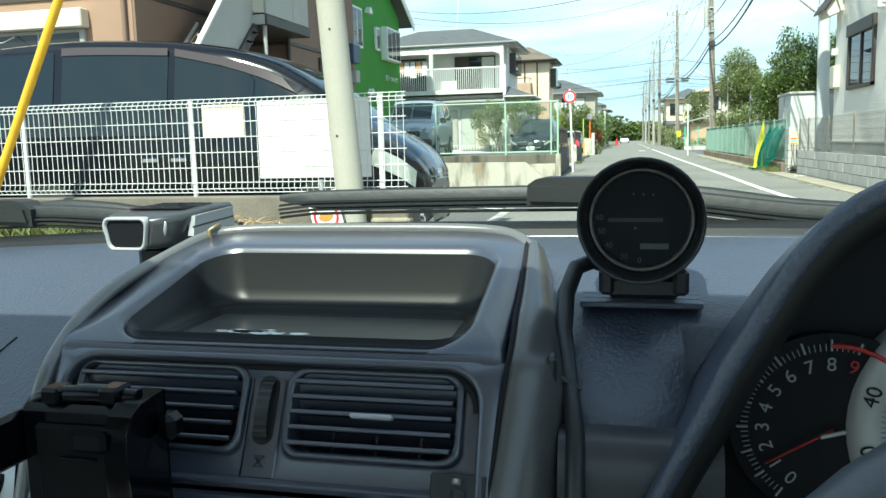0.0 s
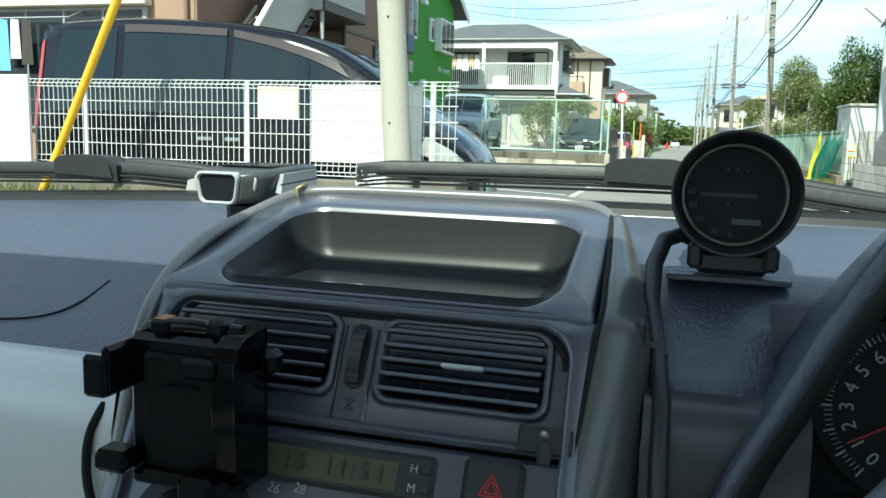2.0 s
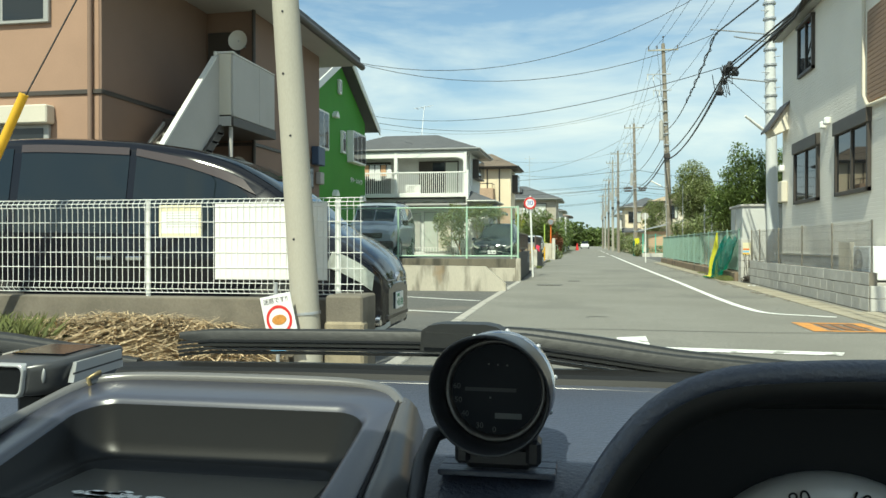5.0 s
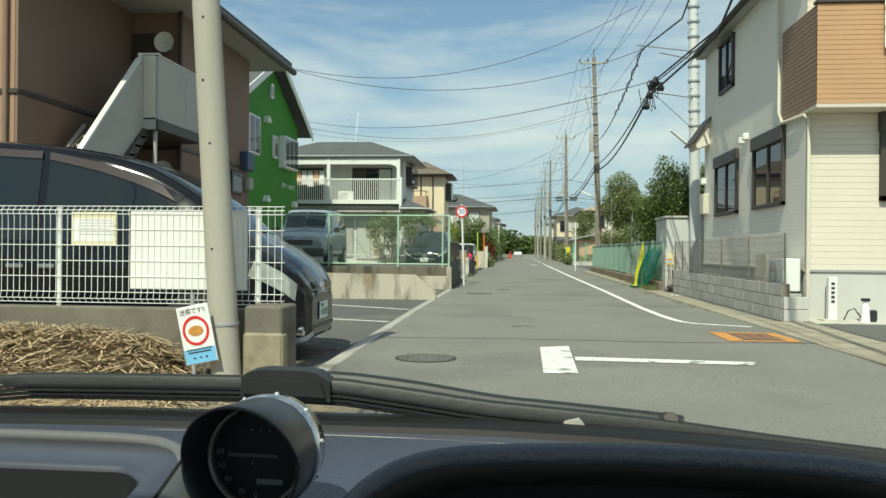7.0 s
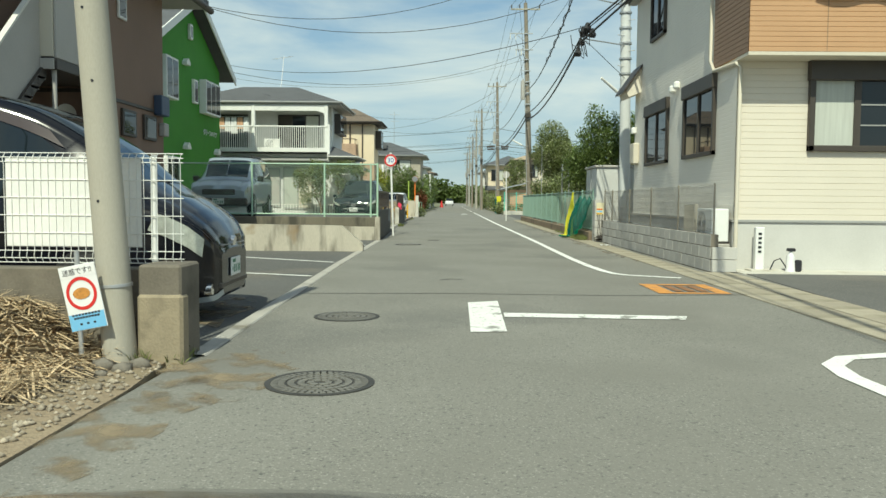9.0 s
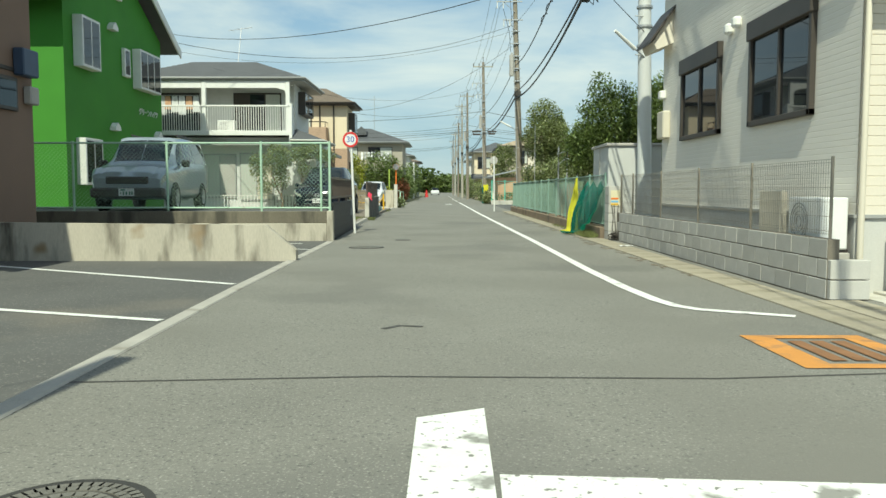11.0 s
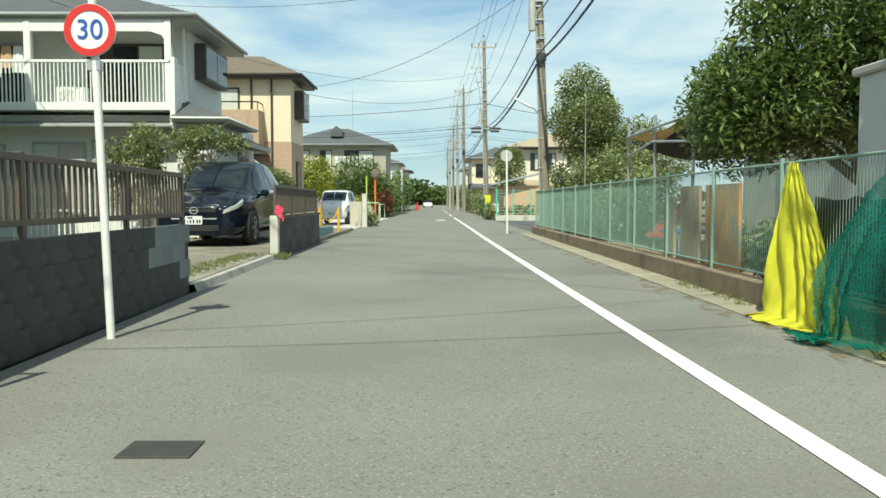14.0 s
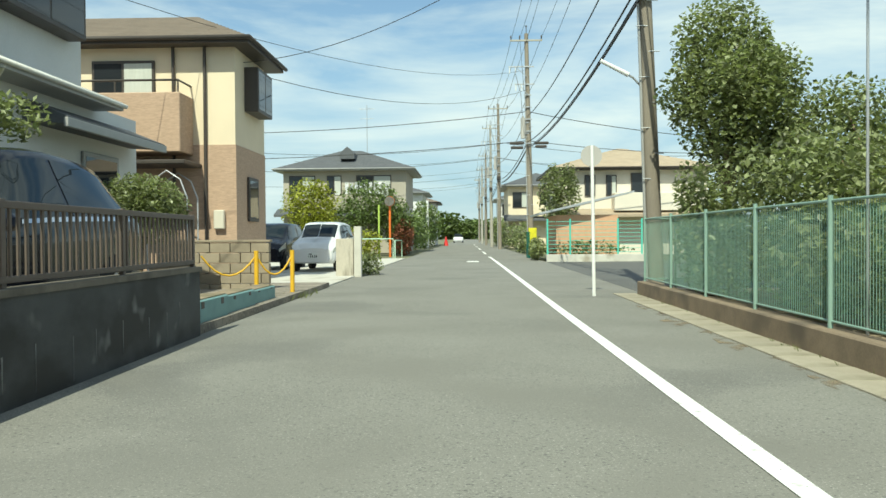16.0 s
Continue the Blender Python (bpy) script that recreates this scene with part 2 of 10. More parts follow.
GREEN_STEEL = mat("pale_green_steel", (0.42, 0.6, 0.46), 0.5, var=0.1, scale=3.0, fine=60, bump=0.1, stain=(0.36, 0.4, 0.3), stain_at=(0.62, 0.8), stain_scale=3.0)
GREEN_FENCE = mat("green_fence_steel", (0.25, 0.37, 0.31), 0.5, var=0.12, scale=3.0, fine=60, bump=0.1)
BROWN_METAL = mat("brown_aluminium", (0.135, 0.105, 0.085), 0.5, metal=0.2, var=0.15, scale=3.0, fine=60, bump=0.1)
FENCE_BROWN = mat("brown_grey_fence_wire", (0.3, 0.27, 0.22), 0.55, metal=0.1, var=0.12, scale=4.0, fine=60, bump=0.1)
WIRE = mat("black_cable", (0.03, 0.03, 0.032), 0.6, var=0.1, bump=0.0)
NET_GREEN = mat("teal_net", (0.01, 0.22, 0.175), 0.7, var=0.3, scale=5.0, fine=120, bump=0.5, depth=0.004, thru=0.3)
NET_YELLOW = mat("yellow_net", (0.82, 0.76, 0.06), 0.7, var=0.2, scale=5.0, fine=120, bump=0.5, depth=0.004, thru=0.3)
YELLOW = mat("yellow_guard", (0.72, 0.42, 0.03), 0.5, var=0.12, scale=4.0, fine=60, bump=0.1)
ORANGE = mat("orange_paint", (0.75, 0.18, 0.03), 0.5, var=0.1, scale=4.0, fine=60, bump=0.1)
RED = mat("sign_red", (0.62, 0.03, 0.03), 0.45, var=0.06, bump=0.0)
BLUE = mat("sign_blue", (0.03, 0.1, 0.42), 0.45, var=0.06, bump=0.0)
SKYBLUE = mat("sign_sky_blue", (0.2, 0.5, 0.78), 0.45, var=0.06, bump=0.0)
SIGN_WHITE = mat("sign_white", (0.8, 0.8, 0.8), 0.4, var=0.04, bump=0.0)
SIGN_BLACK = mat("sign_black", (0.02, 0.02, 0.025), 0.5, var=0.05, bump=0.0)
FUR = mat("printed_orange_brown", (0.55, 0.25, 0.06), 0.5, var=0.3, scale=60.0, bump=0.0)
PINK = mat("pink_cloth", (0.8, 0.08, 0.16), 0.8, var=0.15, scale=20.0, fine=200, bump=0.3)
CLOTH = mat("washed_cloth", (0.6, 0.6, 0.6), 0.9, var=0.2, scale=9.0, fine=200, bump=0.3, piece=0.35)
FUTON = mat("white_futon", (0.85, 0.83, 0.8), 0.9, var=0.05, scale=4.0, fine=120, bump=0.4)
TEAL_BOX = mat("teal_planter", (0.2, 0.34, 0.33), 0.7, var=0.15, scale=4.0, fine=60, bump=0.2)
LEAF = mat("leaf", (0.225, 0.25, 0.12), 0.38, var=0.2, scale=3.0, fine=30, bump=0.0, island=0.55, thru=0.35)
LEAF_DARK = mat("dark_leaf", (0.15, 0.195, 0.068), 0.42, var=0.2, scale=3.0, fine=30, bump=0.0, island=0.55, thru=0.35)
LEAF_RED = mat("russet_leaf", (0.22, 0.085, 0.05), 0.6, var=0.2, scale=3.0, fine=30, bump=0.0, island=0.55, thru=0.35)
LEAF_YEL = mat("yellow_green_leaf", (0.3, 0.31, 0.05), 0.55, var=0.2, scale=3.0, fine=30, bump=0.0, island=0.55, thru=0.35)
BARK = mat("bark", (0.17, 0.12, 0.08), 0.9, var=0.25, scale=6.0, fine=50, bump=0.6, depth=0.01, stretch=(1, 1, 0.3))
CAR_BLACK = mat("black_car_paint", (0.007, 0.0075, 0.011), 0.12, var=0.04, bump=0.0, spec=0.35, coat=0.15)
CAR_NAVY = mat("navy_car_paint", (0.008, 0.011, 0.02), 0.12, var=0.04, bump=0.0, spec=0.35, coat=0.15)
CAR_SILVER = mat("silver_blue_car_paint", (0.36, 0.42, 0.47), 0.3, metal=0.4, var=0.04, bump=0.0, coat=0.8)
CAR_WHITE = mat("white_car_paint", (0.75, 0.75, 0.75), 0.3, var=0.03, bump=0.0, coat=0.8)
TYRE = mat("tyre_rubber", (0.025, 0.025, 0.025), 0.85, var=0.15, fine=120, bump=0.3)
ALLOY = mat("alloy_wheel", (0.5, 0.5, 0.5), 0.35, metal=0.8, var=0.05, bump=0.0)
CHROME = mat("chrome", (0.75, 0.75, 0.75), 0.12, metal=1.0, var=0.03, bump=0.0)
LENS = mat("headlamp_lens", (0.68, 0.7, 0.62), 0.2, metal=0.5, var=0.35, scale=14.0, bump=0.0, coat=1.0)
TAIL = mat("tail_lamp", (0.4, 0.01, 0.01), 0.15, var=0.05, bump=0.0, coat=1.0)
VISOR = mat("smoked_visor", (0.06, 0.042, 0.036), 0.2, var=0.05, bump=0.0, coat=0.8)
PLATE_MAT = mat("number_plate", (0.72, 0.74, 0.72), 0.5, var=0.04, bump=0.0)
PLATE_GREEN = mat("plate_green", (0.03, 0.18, 0.09), 0.5, var=0.05, bump=0.0)
GLASS_DARK = glass("dark_window_glass", (0.02, 0.024, 0.028))
GLASS_CAR = glass("tinted_car_glass", (0.012, 0.018, 0.022))
CURTAIN = mat("pale_curtain", (0.5, 0.52, 0.47), 0.85, var=0.12, scale=3.0, fine=60, bump=0.2, stretch=(9, 9, 0.5))
STONE = mat("loose_stone", (0.2, 0.18, 0.15), 0.9, var=0.25, scale=6.0, fine=50, bump=0.5, depth=0.01)
WOOD_ORANGE = mat("peeling_orange_board", (0.55, 0.24, 0.07), 0.8, var=0.2, scale=4.0, fine=50, bump=0.3, stain=(0.3, 0.2, 0.12), stain_at=(0.5, 0.6), stain_scale=3.0)
TARP = mat("tan_awning_cloth", (0.2, 0.125, 0.08), 0.85, var=0.3, scale=3.0, fine=80, bump=0.3, thru=0.35)
TARP_DARK = mat("dark_shade_net", (0.05, 0.05, 0.055), 0.9, var=0.2, fine=120, bump=0.3)


# ---- mesh tools ----
class Geo:
    """Collects vertices and faces for one mesh."""

    def __init__(self):
        self.v, self.f, self.s = [], [], []

    def add(self, verts, faces, smooth=False, m=None):
        k = len(self.v)
        self.v += [tuple(m @ Vector(p)) for p in verts] if m else [tuple(p) for p in verts]
        self.f += [tuple(k + i for i in f) for f in faces]
        self.s += [smooth] * len(faces)
        return self

    def box(self, x0, y0, z0, x1, y1, z1, c=0.0, m=None):
        """A box, its edges chamfered by c."""
        x0, x1, y0, y1, z0, z1 = min(x0, x1), max(x0, x1), min(y0, y1), max(y0, y1), min(z0, z1), max(z0, z1)
        c = min(c, (x1 - x0) * 0.45, (y1 - y0) * 0.45, (z1 - z0) * 0.45)
        if c <= 0:
            v = [(x, y, z) for z in (z0, z1) for y in (y0, y1) for x in (x0, x1)]
            return self.add(v, [(0, 2, 3, 1), (4, 5, 7, 6), (0, 1, 5, 4), (2, 6, 7, 3), (0, 4, 6, 2), (1, 3, 7, 5)], False, m)
        loops = []
        for z, i in ((z0, c), (z0 + c, 0), (z1 - c, 0), (z1, c)):
            a, b, e, g = x0 + i, x1 - i, y0 + i, y1 - i
            k = c if i == 0 else 0.0
            loops.append([(a + k, e, z), (b - k, e, z), (b, e + k, z), (b, g - k, z), (b - k, g, z), (a + k, g, z), (a, g - k, z), (a, e + k, z)])
        v = [p for lp in loops for p in lp]
        f = [tuple(range(7, -1, -1)), tuple(range(24, 32))]
        for r in range(3):
            for i in range(8):
                j = (i + 1) % 8
                f.append((r * 8 + i, r * 8 + j, (r + 1) * 8 + j, (r + 1) * 8 + i))
        return self.add(v, f, False, m)

    def rod(self, p0, p1, r0, r1=None, n=8, caps=True, smooth=True):
        p0, p1 = Vector(p0), Vector(p1)
        r1 = r0 if r1 is None else r1
        d = (p1 - p0).normalized()
        u = d.orthogonal().normalized()
        w = d.cross(u)
        v = [p + (u * math.cos(a) + w * math.sin(a)) * r for p, r in ((p0, r0), (p1, r1)) for a in (2 * math.pi * i / n for i in range(n))]
        self.add(v, [(i, (i + 1) % n, n + (i + 1) % n, n + i) for i in range(n)], smooth)
        if caps:
            self.add(v, [tuple(range(n - 1, -1, -1)), tuple(range(n, 2 * n))])
        return self

    def tube(self, pts, r, n=6, caps=True):
        """A round tube along points; r: one radius or one a point."""
        pts = [Vector(p) for p in pts]
        rr = r if isinstance(r, (list, tuple)) else [r] * len(pts)
        v, u = [], None
        for i, p in enumerate(pts):
            d = (pts[min(i + 1, len(pts) - 1)] - pts[max(i - 1, 0)]).normalized()
            u = d.orthogonal().normalized() if u is None else (u - d * u.dot(d)).normalized()
            w = d.cross(u)
            v += [p + (u * math.cos(2 * math.pi * k / n) + w * math.sin(2 * math.pi * k / n)) * rr[i] for k in range(n)]
        f = [(i * n + k, i * n + (k + 1) % n, (i + 1) * n + (k + 1) % n, (i + 1) * n + k) for i in range(len(pts) - 1) for k in range(n)]
        self.add(v, f, True)
        if caps:
            self.add(v, [tuple(range(n - 1, -1, -1)), tuple(range(len(v) - n, len(v)))])
        return self

    def prism(self, poly, axis, a, b, m=None):
        """A polygon given in the other two axes, in x, y, z order, pushed from a to b along axis."""
        put = {"x": lambda p, h: (h, p[0], p[1]), "y": lambda p, h: (p[0], h, p[1]), "z": lambda p, h: (p[0], p[1], h)}[axis]
        n = len(poly)
        v = [put(p, a) for p in poly] + [put(p, b) for p in poly]
        return self.add(v, [tuple(range(n)), tuple(range(2 * n - 1, n - 1, -1))] + [(i, n + i, n + (i + 1) % n, (i + 1) % n) for i in range(n)], False, m)

    def grid(self, rows, smooth=True, close=False):
        """A skin over rows of points."""
        n = len(rows[0])
        v = [p for r in rows for p in r]
        c = n if close else n - 1
        return self.add(v, [(i * n + j, i * n + (j + 1) % n, (i + 1) * n + (j + 1) % n, (i + 1) * n + j) for i in range(len(rows) - 1) for j in range(c)], smooth)

    def ball(self, c, r, n=10, squash=(1, 1, 1), rough=0.0, rnd=None):
        rows = []
        for i in range(n // 2 + 1):
            a = math.pi * i / (n // 2)
            row = []
            for j in range(n):
                k = 1 + (rnd.uniform(-rough, rough) if rnd and 0 < i < n // 2 else 0)
                b = 2 * math.pi * j / n
                row.append((c[0] + r * k * squash[0] * math.sin(a) * math.cos(b), c[1] + r * k * squash[1] * math.sin(a) * math.sin(b), c[2] + r * k * squash[2] * math.cos(a)))
            rows.append(row)
        return self.grid(rows, True, True)

    def disc(self, c, r, n=24, axis="z", flip=False):
        pts = []
        for i in range(n):
            a = 2 * math.pi * i / n * (-1 if flip else 1)
            u, w = r * math.cos(a), r * math.sin(a)
            pts.append({"z": (c[0] + u, c[1] + w, c[2]), "y": (c[0] + u, c[1], c[2] + w), "x": (c[0], c[1] + u, c[2] + w)}[axis])
        return self.add(pts, [tuple(range(n))])

    def leaves(self, rnd, spots, count, size, flat=0.5, long=1.6):
        """Small bent leaves inside ellipsoids (centre, radii), thicker near their skins."""
        total = sum(s[1][0] * s[1][1] * s[1][2] for s in spots)
        for c, rad in spots:
            for _ in range(int(count * rad[0] * rad[1] * rad[2] / total)):
                d = Vector((rnd.gauss(0, 1), rnd.gauss(0, 1), rnd.gauss(0, 1))).normalized()
                k = rnd.uniform(0.55, 1.08) if rnd.random() < 0.85 else rnd.uniform(0.1, 0.6)
                p = Vector(c) + Vector((d.x * rad[0], d.y * rad[1], d.z * rad[2])) * k
                t = Vector((rnd.uniform(-1, 1), rnd.uniform(-1, 1), rnd.uniform(-1, 0.5))).normalized()
                s = t.cross(Vector((rnd.uniform(-1, 1) * (1 - flat), rnd.uniform(-1, 1) * (1 - flat), 1))).normalized()
                h = size * rnd.uniform(0.6, 1.3)
                up = s.cross(t) * h * 0.15
                a, b = t * h * long * 0.5, s * h * 0.5
                self.add([p - a, p + b + up, p + a, p - b + up], [(0, 1, 2), (0, 2, 3)], False)
        return self

    def mesh(self, name, shift=(0, 0, 0)):
        me = bpy.data.meshes.new(name)
        me.from_pydata([(p[0] - shift[0], p[1] - shift[1], p[2] - shift[2]) for p in self.v], [], self.f)
        me.polygons.foreach_set("use_smooth", self.s)
        me.update()
        return me


BASE = {}


def thing(name, at, label, category, group="", kind=""):
    """An Empty at the base of a thing, whose parts are given in the world's metres."""
    ob = new(name)
    ob.empty_display_size = 0.1
    ob.location = at
    BASE[ob] = Vector(at)
    return tagged(ob, label, category, group, kind)


def part(name, geo, material, parent, label=""):
    """One mesh under a thing, or under a part."""
    at = BASE[parent]
    me = geo.mesh(name, at)
    me.materials.append(material)
    ob = new(name, me)
    ob.parent = parent
    BASE[ob] = at
    return tagged(ob, label)


def solid(name, geo, material, label, category, group="", kind="", at=None):
    """A thing of one mesh."""
    xs, ys, zs = zip(*geo.v)
    at = at or ((min(xs) + max(xs)) / 2, (min(ys) + max(ys)) / 2, min(zs))
    me = geo.mesh(name, at)
    me.materials.append(material)
    ob = new(name, me)
    ob.location = at
    BASE[ob] = Vector(at)
    return tagged(ob, label, category, group, kind)


def letters(name, text, size, m, material, parent, depth=0.0006, align="CENTER"):
    """Writing as a mesh: m puts its plane (x right, y up) into the world."""
    cu = bpy.data.curves.new(name, "FONT")
    cu.body, cu.size, cu.align_x, cu.align_y, cu.extrude = text, size, align, "CENTER", depth
    tmp = bpy.data.objects.new(name + "_tmp", cu)
    scene.collection.objects.link(tmp)
    dg = bpy.context.evaluated_depsgraph_get()
    dg.update()
    me = bpy.data.meshes.new_from_object(tmp.evaluated_get(dg))
    bpy.data.objects.remove(tmp)
    me.transform(Matrix.Translation(-BASE[parent]) @ m)
    me.materials.clear()
    me.materials.append(material)
    ob = new(name, me)
    ob.parent = parent
    BASE[ob] = BASE[parent]
    return ob


def face_south(x, y, z, lean=0.0):
    """The pose of writing that faces -y."""
    return pose(x, y, z, 90 + lean, 0, 0)

# ---- ground, road and markings ----
def slab(name, poly, z0, z1, material, label, category, kind="structure"):
    return solid(name, Geo().prism(poly, "z", z1, z0), material, label, category, "", kind)


solid("ground", Geo().add([(-1500, -1500, -0.06), (1500, -1500, -0.06), (1500, 2500, -0.06), (-1500, 2500, -0.06)], [(0, 1, 2, 3)]), FIELD, "dry open ground between the plots", "ground", kind="structure")
DRIVE = mat("worn_driveway", (0.22, 0.19, 0.155), 0.92, var=0.3, scale=2.2, fine=40, bump=0.5, depth=0.004, stain=(0.31, 0.27, 0.22), stain_at=(0.5, 0.66), stain_scale=1.4, specks=(((0.4, 0.37, 0.31), (0.58, 0.7), 26.0), ((0.09, 0.08, 0.06), (0.58, 0.72), 18.0)))
slab("road", [(-1.55, -14), (14, -14), (14, 13.0), (4.4, 13.2), (4.25, 46), (4.25, 330), (-2.1, 330), (-2.1, 44), (-1.95, 33), (-1.6, 22), (-1.4, 6.3)], -0.05, 0.0, ASPHALT, "grey worn asphalt of a narrow street", "road")
slab("parking_lot", [(-22, 6.3), (-1.4, 6.3), (-1.6, 22.2), (-22, 22.2)], -0.05, -0.004, ASPHALT_LOT, "dark asphalt of a small parking lot", "parking lot")
slab("raised_lot", [(-22, 22.32), (-1.78, 22.32), (-1.95, 28.0), (-22, 28.0)], -0.05, 0.58, ASPHALT_LOT, "asphalt of a raised parking lot behind a wall", "parking lot")
slab("driveway", [(-14, 28.0), (-1.86, 28.0), (-2.05, 33.5), (-2.05, 48), (-14, 48)], -0.05, 0.1, DRIVE, "worn concrete of a house driveway", "driveway")
slab("driveway", [(-14, 48.0), (-2.1, 44.2), (-2.1, 70), (-14, 70)], -0.05, 0.03, CONC_PALE, "pale concrete forecourt of a buff house", "driveway")
slab("driveway", [(4.25, 45.4), (16, 45.4), (16, 64), (4.25, 64)], -0.05, 0.004, ASPHALT_LOT, "dark asphalt of a side entrance", "driveway")
slab("forecourt", [(4.75, 12.95), (14, 12.75), (14, 13.7), (4.75, 13.7)], -0.02, 0.014, CONC_PALE, "pale concrete strip before a cream house", "driveway")
slab("driveway", [(4.55, 8.2), (14, 8.0), (14, 12.74), (4.8, 12.94)], -0.02, 0.008, ASPHALT_LOT, "dark asphalt driveway before a cream house", "driveway")
slab("playground", [(4.3, 22.9), (40, 22.9), (40, 45.3), (4.3, 45.3)], -0.05, 0.1, SOIL, "bare earth of a play yard behind a fence", "ground")

rnd = random.Random(4)


def ribbon(pts, w, z=0.006):
    g, rows = Geo(), []
    pts = [Vector((p[0], p[1], 0)) for p in pts]
    for i, p in enumerate(pts):
        d = (pts[min(i + 1, len(pts) - 1)] - pts[max(i - 1, 0)]).normalized()
        s = Vector((-d.y, d.x, 0)) * w / 2
        rows.append([(p.x - s.x, p.y - s.y, z), (p.x + s.x, p.y + s.y, z)])
    return g.grid(rows, False)


def mark(name, geo, material, label):
    return solid(name, geo, material, label, "road marking", "road markings", "structure")


mark("edge_line", ribbon([(3.6, 12.2), (3.2, 12.42), (2.92, 12.58), (2.78, 12.8), (2.7, 13.2), (2.63, 14.2), (2.58, 16), (2.55, 22), (2.48, 28), (2.41, 34), (2.33, 42), (2.24, 58), (2.13, 73)], 0.13), PAINT, "long white edge line painted on the asphalt")
for a, b in ((79, 87), (95, 103), (112, 120), (131, 139)):
    mark("edge_line", ribbon([(2.1 - (a - 75) * 0.004, a), (2.08 - (b - 75) * 0.004, b)], 0.13), PAINT, "short white edge line painted on the asphalt")
mark("corner_line", ribbon([(5.2, 6.75), (4.3, 6.7), (3.55, 6.55), (3.1, 6.4), (2.9, 6.15), (2.84, 5.8), (2.86, 5.2), (3.0, 4.2), (3.2, 2.5), (3.3, -4)], 0.14), PAINT, "curved white line round a street corner")
tee = Geo().add([(0.52, 7.33, 0.006), (0.82, 7.36, 0.006), (0.85, 9.38, 0.006), (0.53, 9.22, 0.006)], [(0, 1, 2, 3)])
tee.add([(0.85, 8.2, 0.006), (2.5, 8.14, 0.006), (2.58, 8.36, 0.006), (0.86, 8.48, 0.006)], [(0, 1, 2, 3)])
PAINT_WORN = mat("worn_road_paint", (0.78, 0.78, 0.74), 0.75, var=0.1, scale=3.0, fine=60, bump=0.3, stain=(0.3, 0.295, 0.27), stain_at=(0.6, 0.66), stain_scale=3.2, specks=(((0.23, 0.225, 0.2), (0.63, 0.68), 22.0),))
mark("junction_mark", tee, PAINT_WORN, "white T-shaped junction mark on the asphalt")
om = Geo()
for x0, y0, x1, y1 in ((2.8, 10.25, 3.66, 10.37), (2.8, 11.2, 3.66, 11.32), (2.8, 10.37, 3.0, 11.2), (3.5, 10.37, 3.66, 11.2)):
    om.add([(x0, y0, 0.006), (x1, y0, 0.006), (x1, y1, 0.006), (x0, y1, 0.006)], [(0, 1, 2, 3)])
mark("orange_mark", om, PAINT_OR, "faded orange box painted on the asphalt")
ob_ = Geo()
for i in range(3):
    ob_.add([(3.05 + i * 0.15, 10.45, 0.008), (3.15 + i * 0.15, 10.45, 0.008), (3.15 + i * 0.15, 11.1, 0.008), (3.05 + i * 0.15, 11.1, 0.008)], [(0, 1, 2, 3)])
mark("orange_mark", ob_, mat("worn_brown_paint", (0.26, 0.13, 0.06), 0.85, var=0.25, fine=60), "worn orange lettering bars painted on the asphalt")
for a, b in (((-1.62, 12.0), (-5.8, 13.5)), ((-1.68, 14.5), (-6.2, 17.0)), ((-1.7, 19.75), (-5.4, 20.15))):
    mark("bay_line", ribbon([a, b], 0.1, 0.002), PAINT, "white parking bay line on dark asphalt")
for x in (-2.1, -2.7):
    mark("bay_line", ribbon([(x, 21.3), (x - 0.3, 21.32)], 0.09, 0.002), PAINT, "short white parking tick on dark asphalt")

# pale drain strip along the left edge
g = Geo()
pts = [(-1.37, 6.2), (-1.45, 9.4), (-1.55, 14.2), (-1.62, 22.1)]
rows = [[(x - 0.06, y, 0.004), (x - 0.05, y, 0.018), (x + 0.06, y, 0.014), (x + 0.07, y, 0.002)] for x, y in pts]
solid("gutter_strip", g.grid(rows, False), CONCRETE, "pale concrete gutter strip beside the road", "gutter", kind="structure")
g = Geo()
rows = [[(x - 0.1, y, -0.01), (x - 0.1, y, 0.09), (x + 0.02, y, 0.09), (x + 0.05, y, 0.0)] for x, y in ((-1.8, 28.2), (-1.95, 33.6))]
solid("kerb_stone", g.grid(rows, False), CONCRETE, "low pale concrete kerb before a driveway", "kerb", kind="structure")


def manhole(x, y, r, label):
    t = thing("manhole_cover", (x, y, 0.0), label, "manhole cover", "manhole covers", "structure")
    g = Geo()
    n = 36
    rows = [[(x + q * math.cos(2 * math.pi * i / n), y + q * math.sin(2 * math.pi * i / n), h) for i in range(n)] for q, h in ((r, 0.001), (r, 0.007), (r * 0.9, 0.007), (r * 0.88, 0.003))]
    g.grid(rows, False, True)
    part("ring", g, IRON, t)
    part("cover", Geo().disc((x, y, 0.003), r * 0.89, 36), IRON, t)
    g = Geo()
    for k, q in enumerate((0.16, 0.34, 0.52, 0.7, 0.82)):
        m = int(6 + 9 * k)
        for i in range(m):
            a = 2 * math.pi * (i + 0.5 * (k % 2)) / m
            s = r * 0.062
            g.box(-s, -s * 1.25, 0.002, s, s * 1.25, 0.008, 0, Matrix.Translation((x + r * q * math.cos(a), y + r * q * math.sin(a), 0)) @ Matrix.Rotation(a, 4, "Z"))
    tagged(part("stud_pattern", g, WORN_IRON, t, "pale worn studs"), kind="stuff")


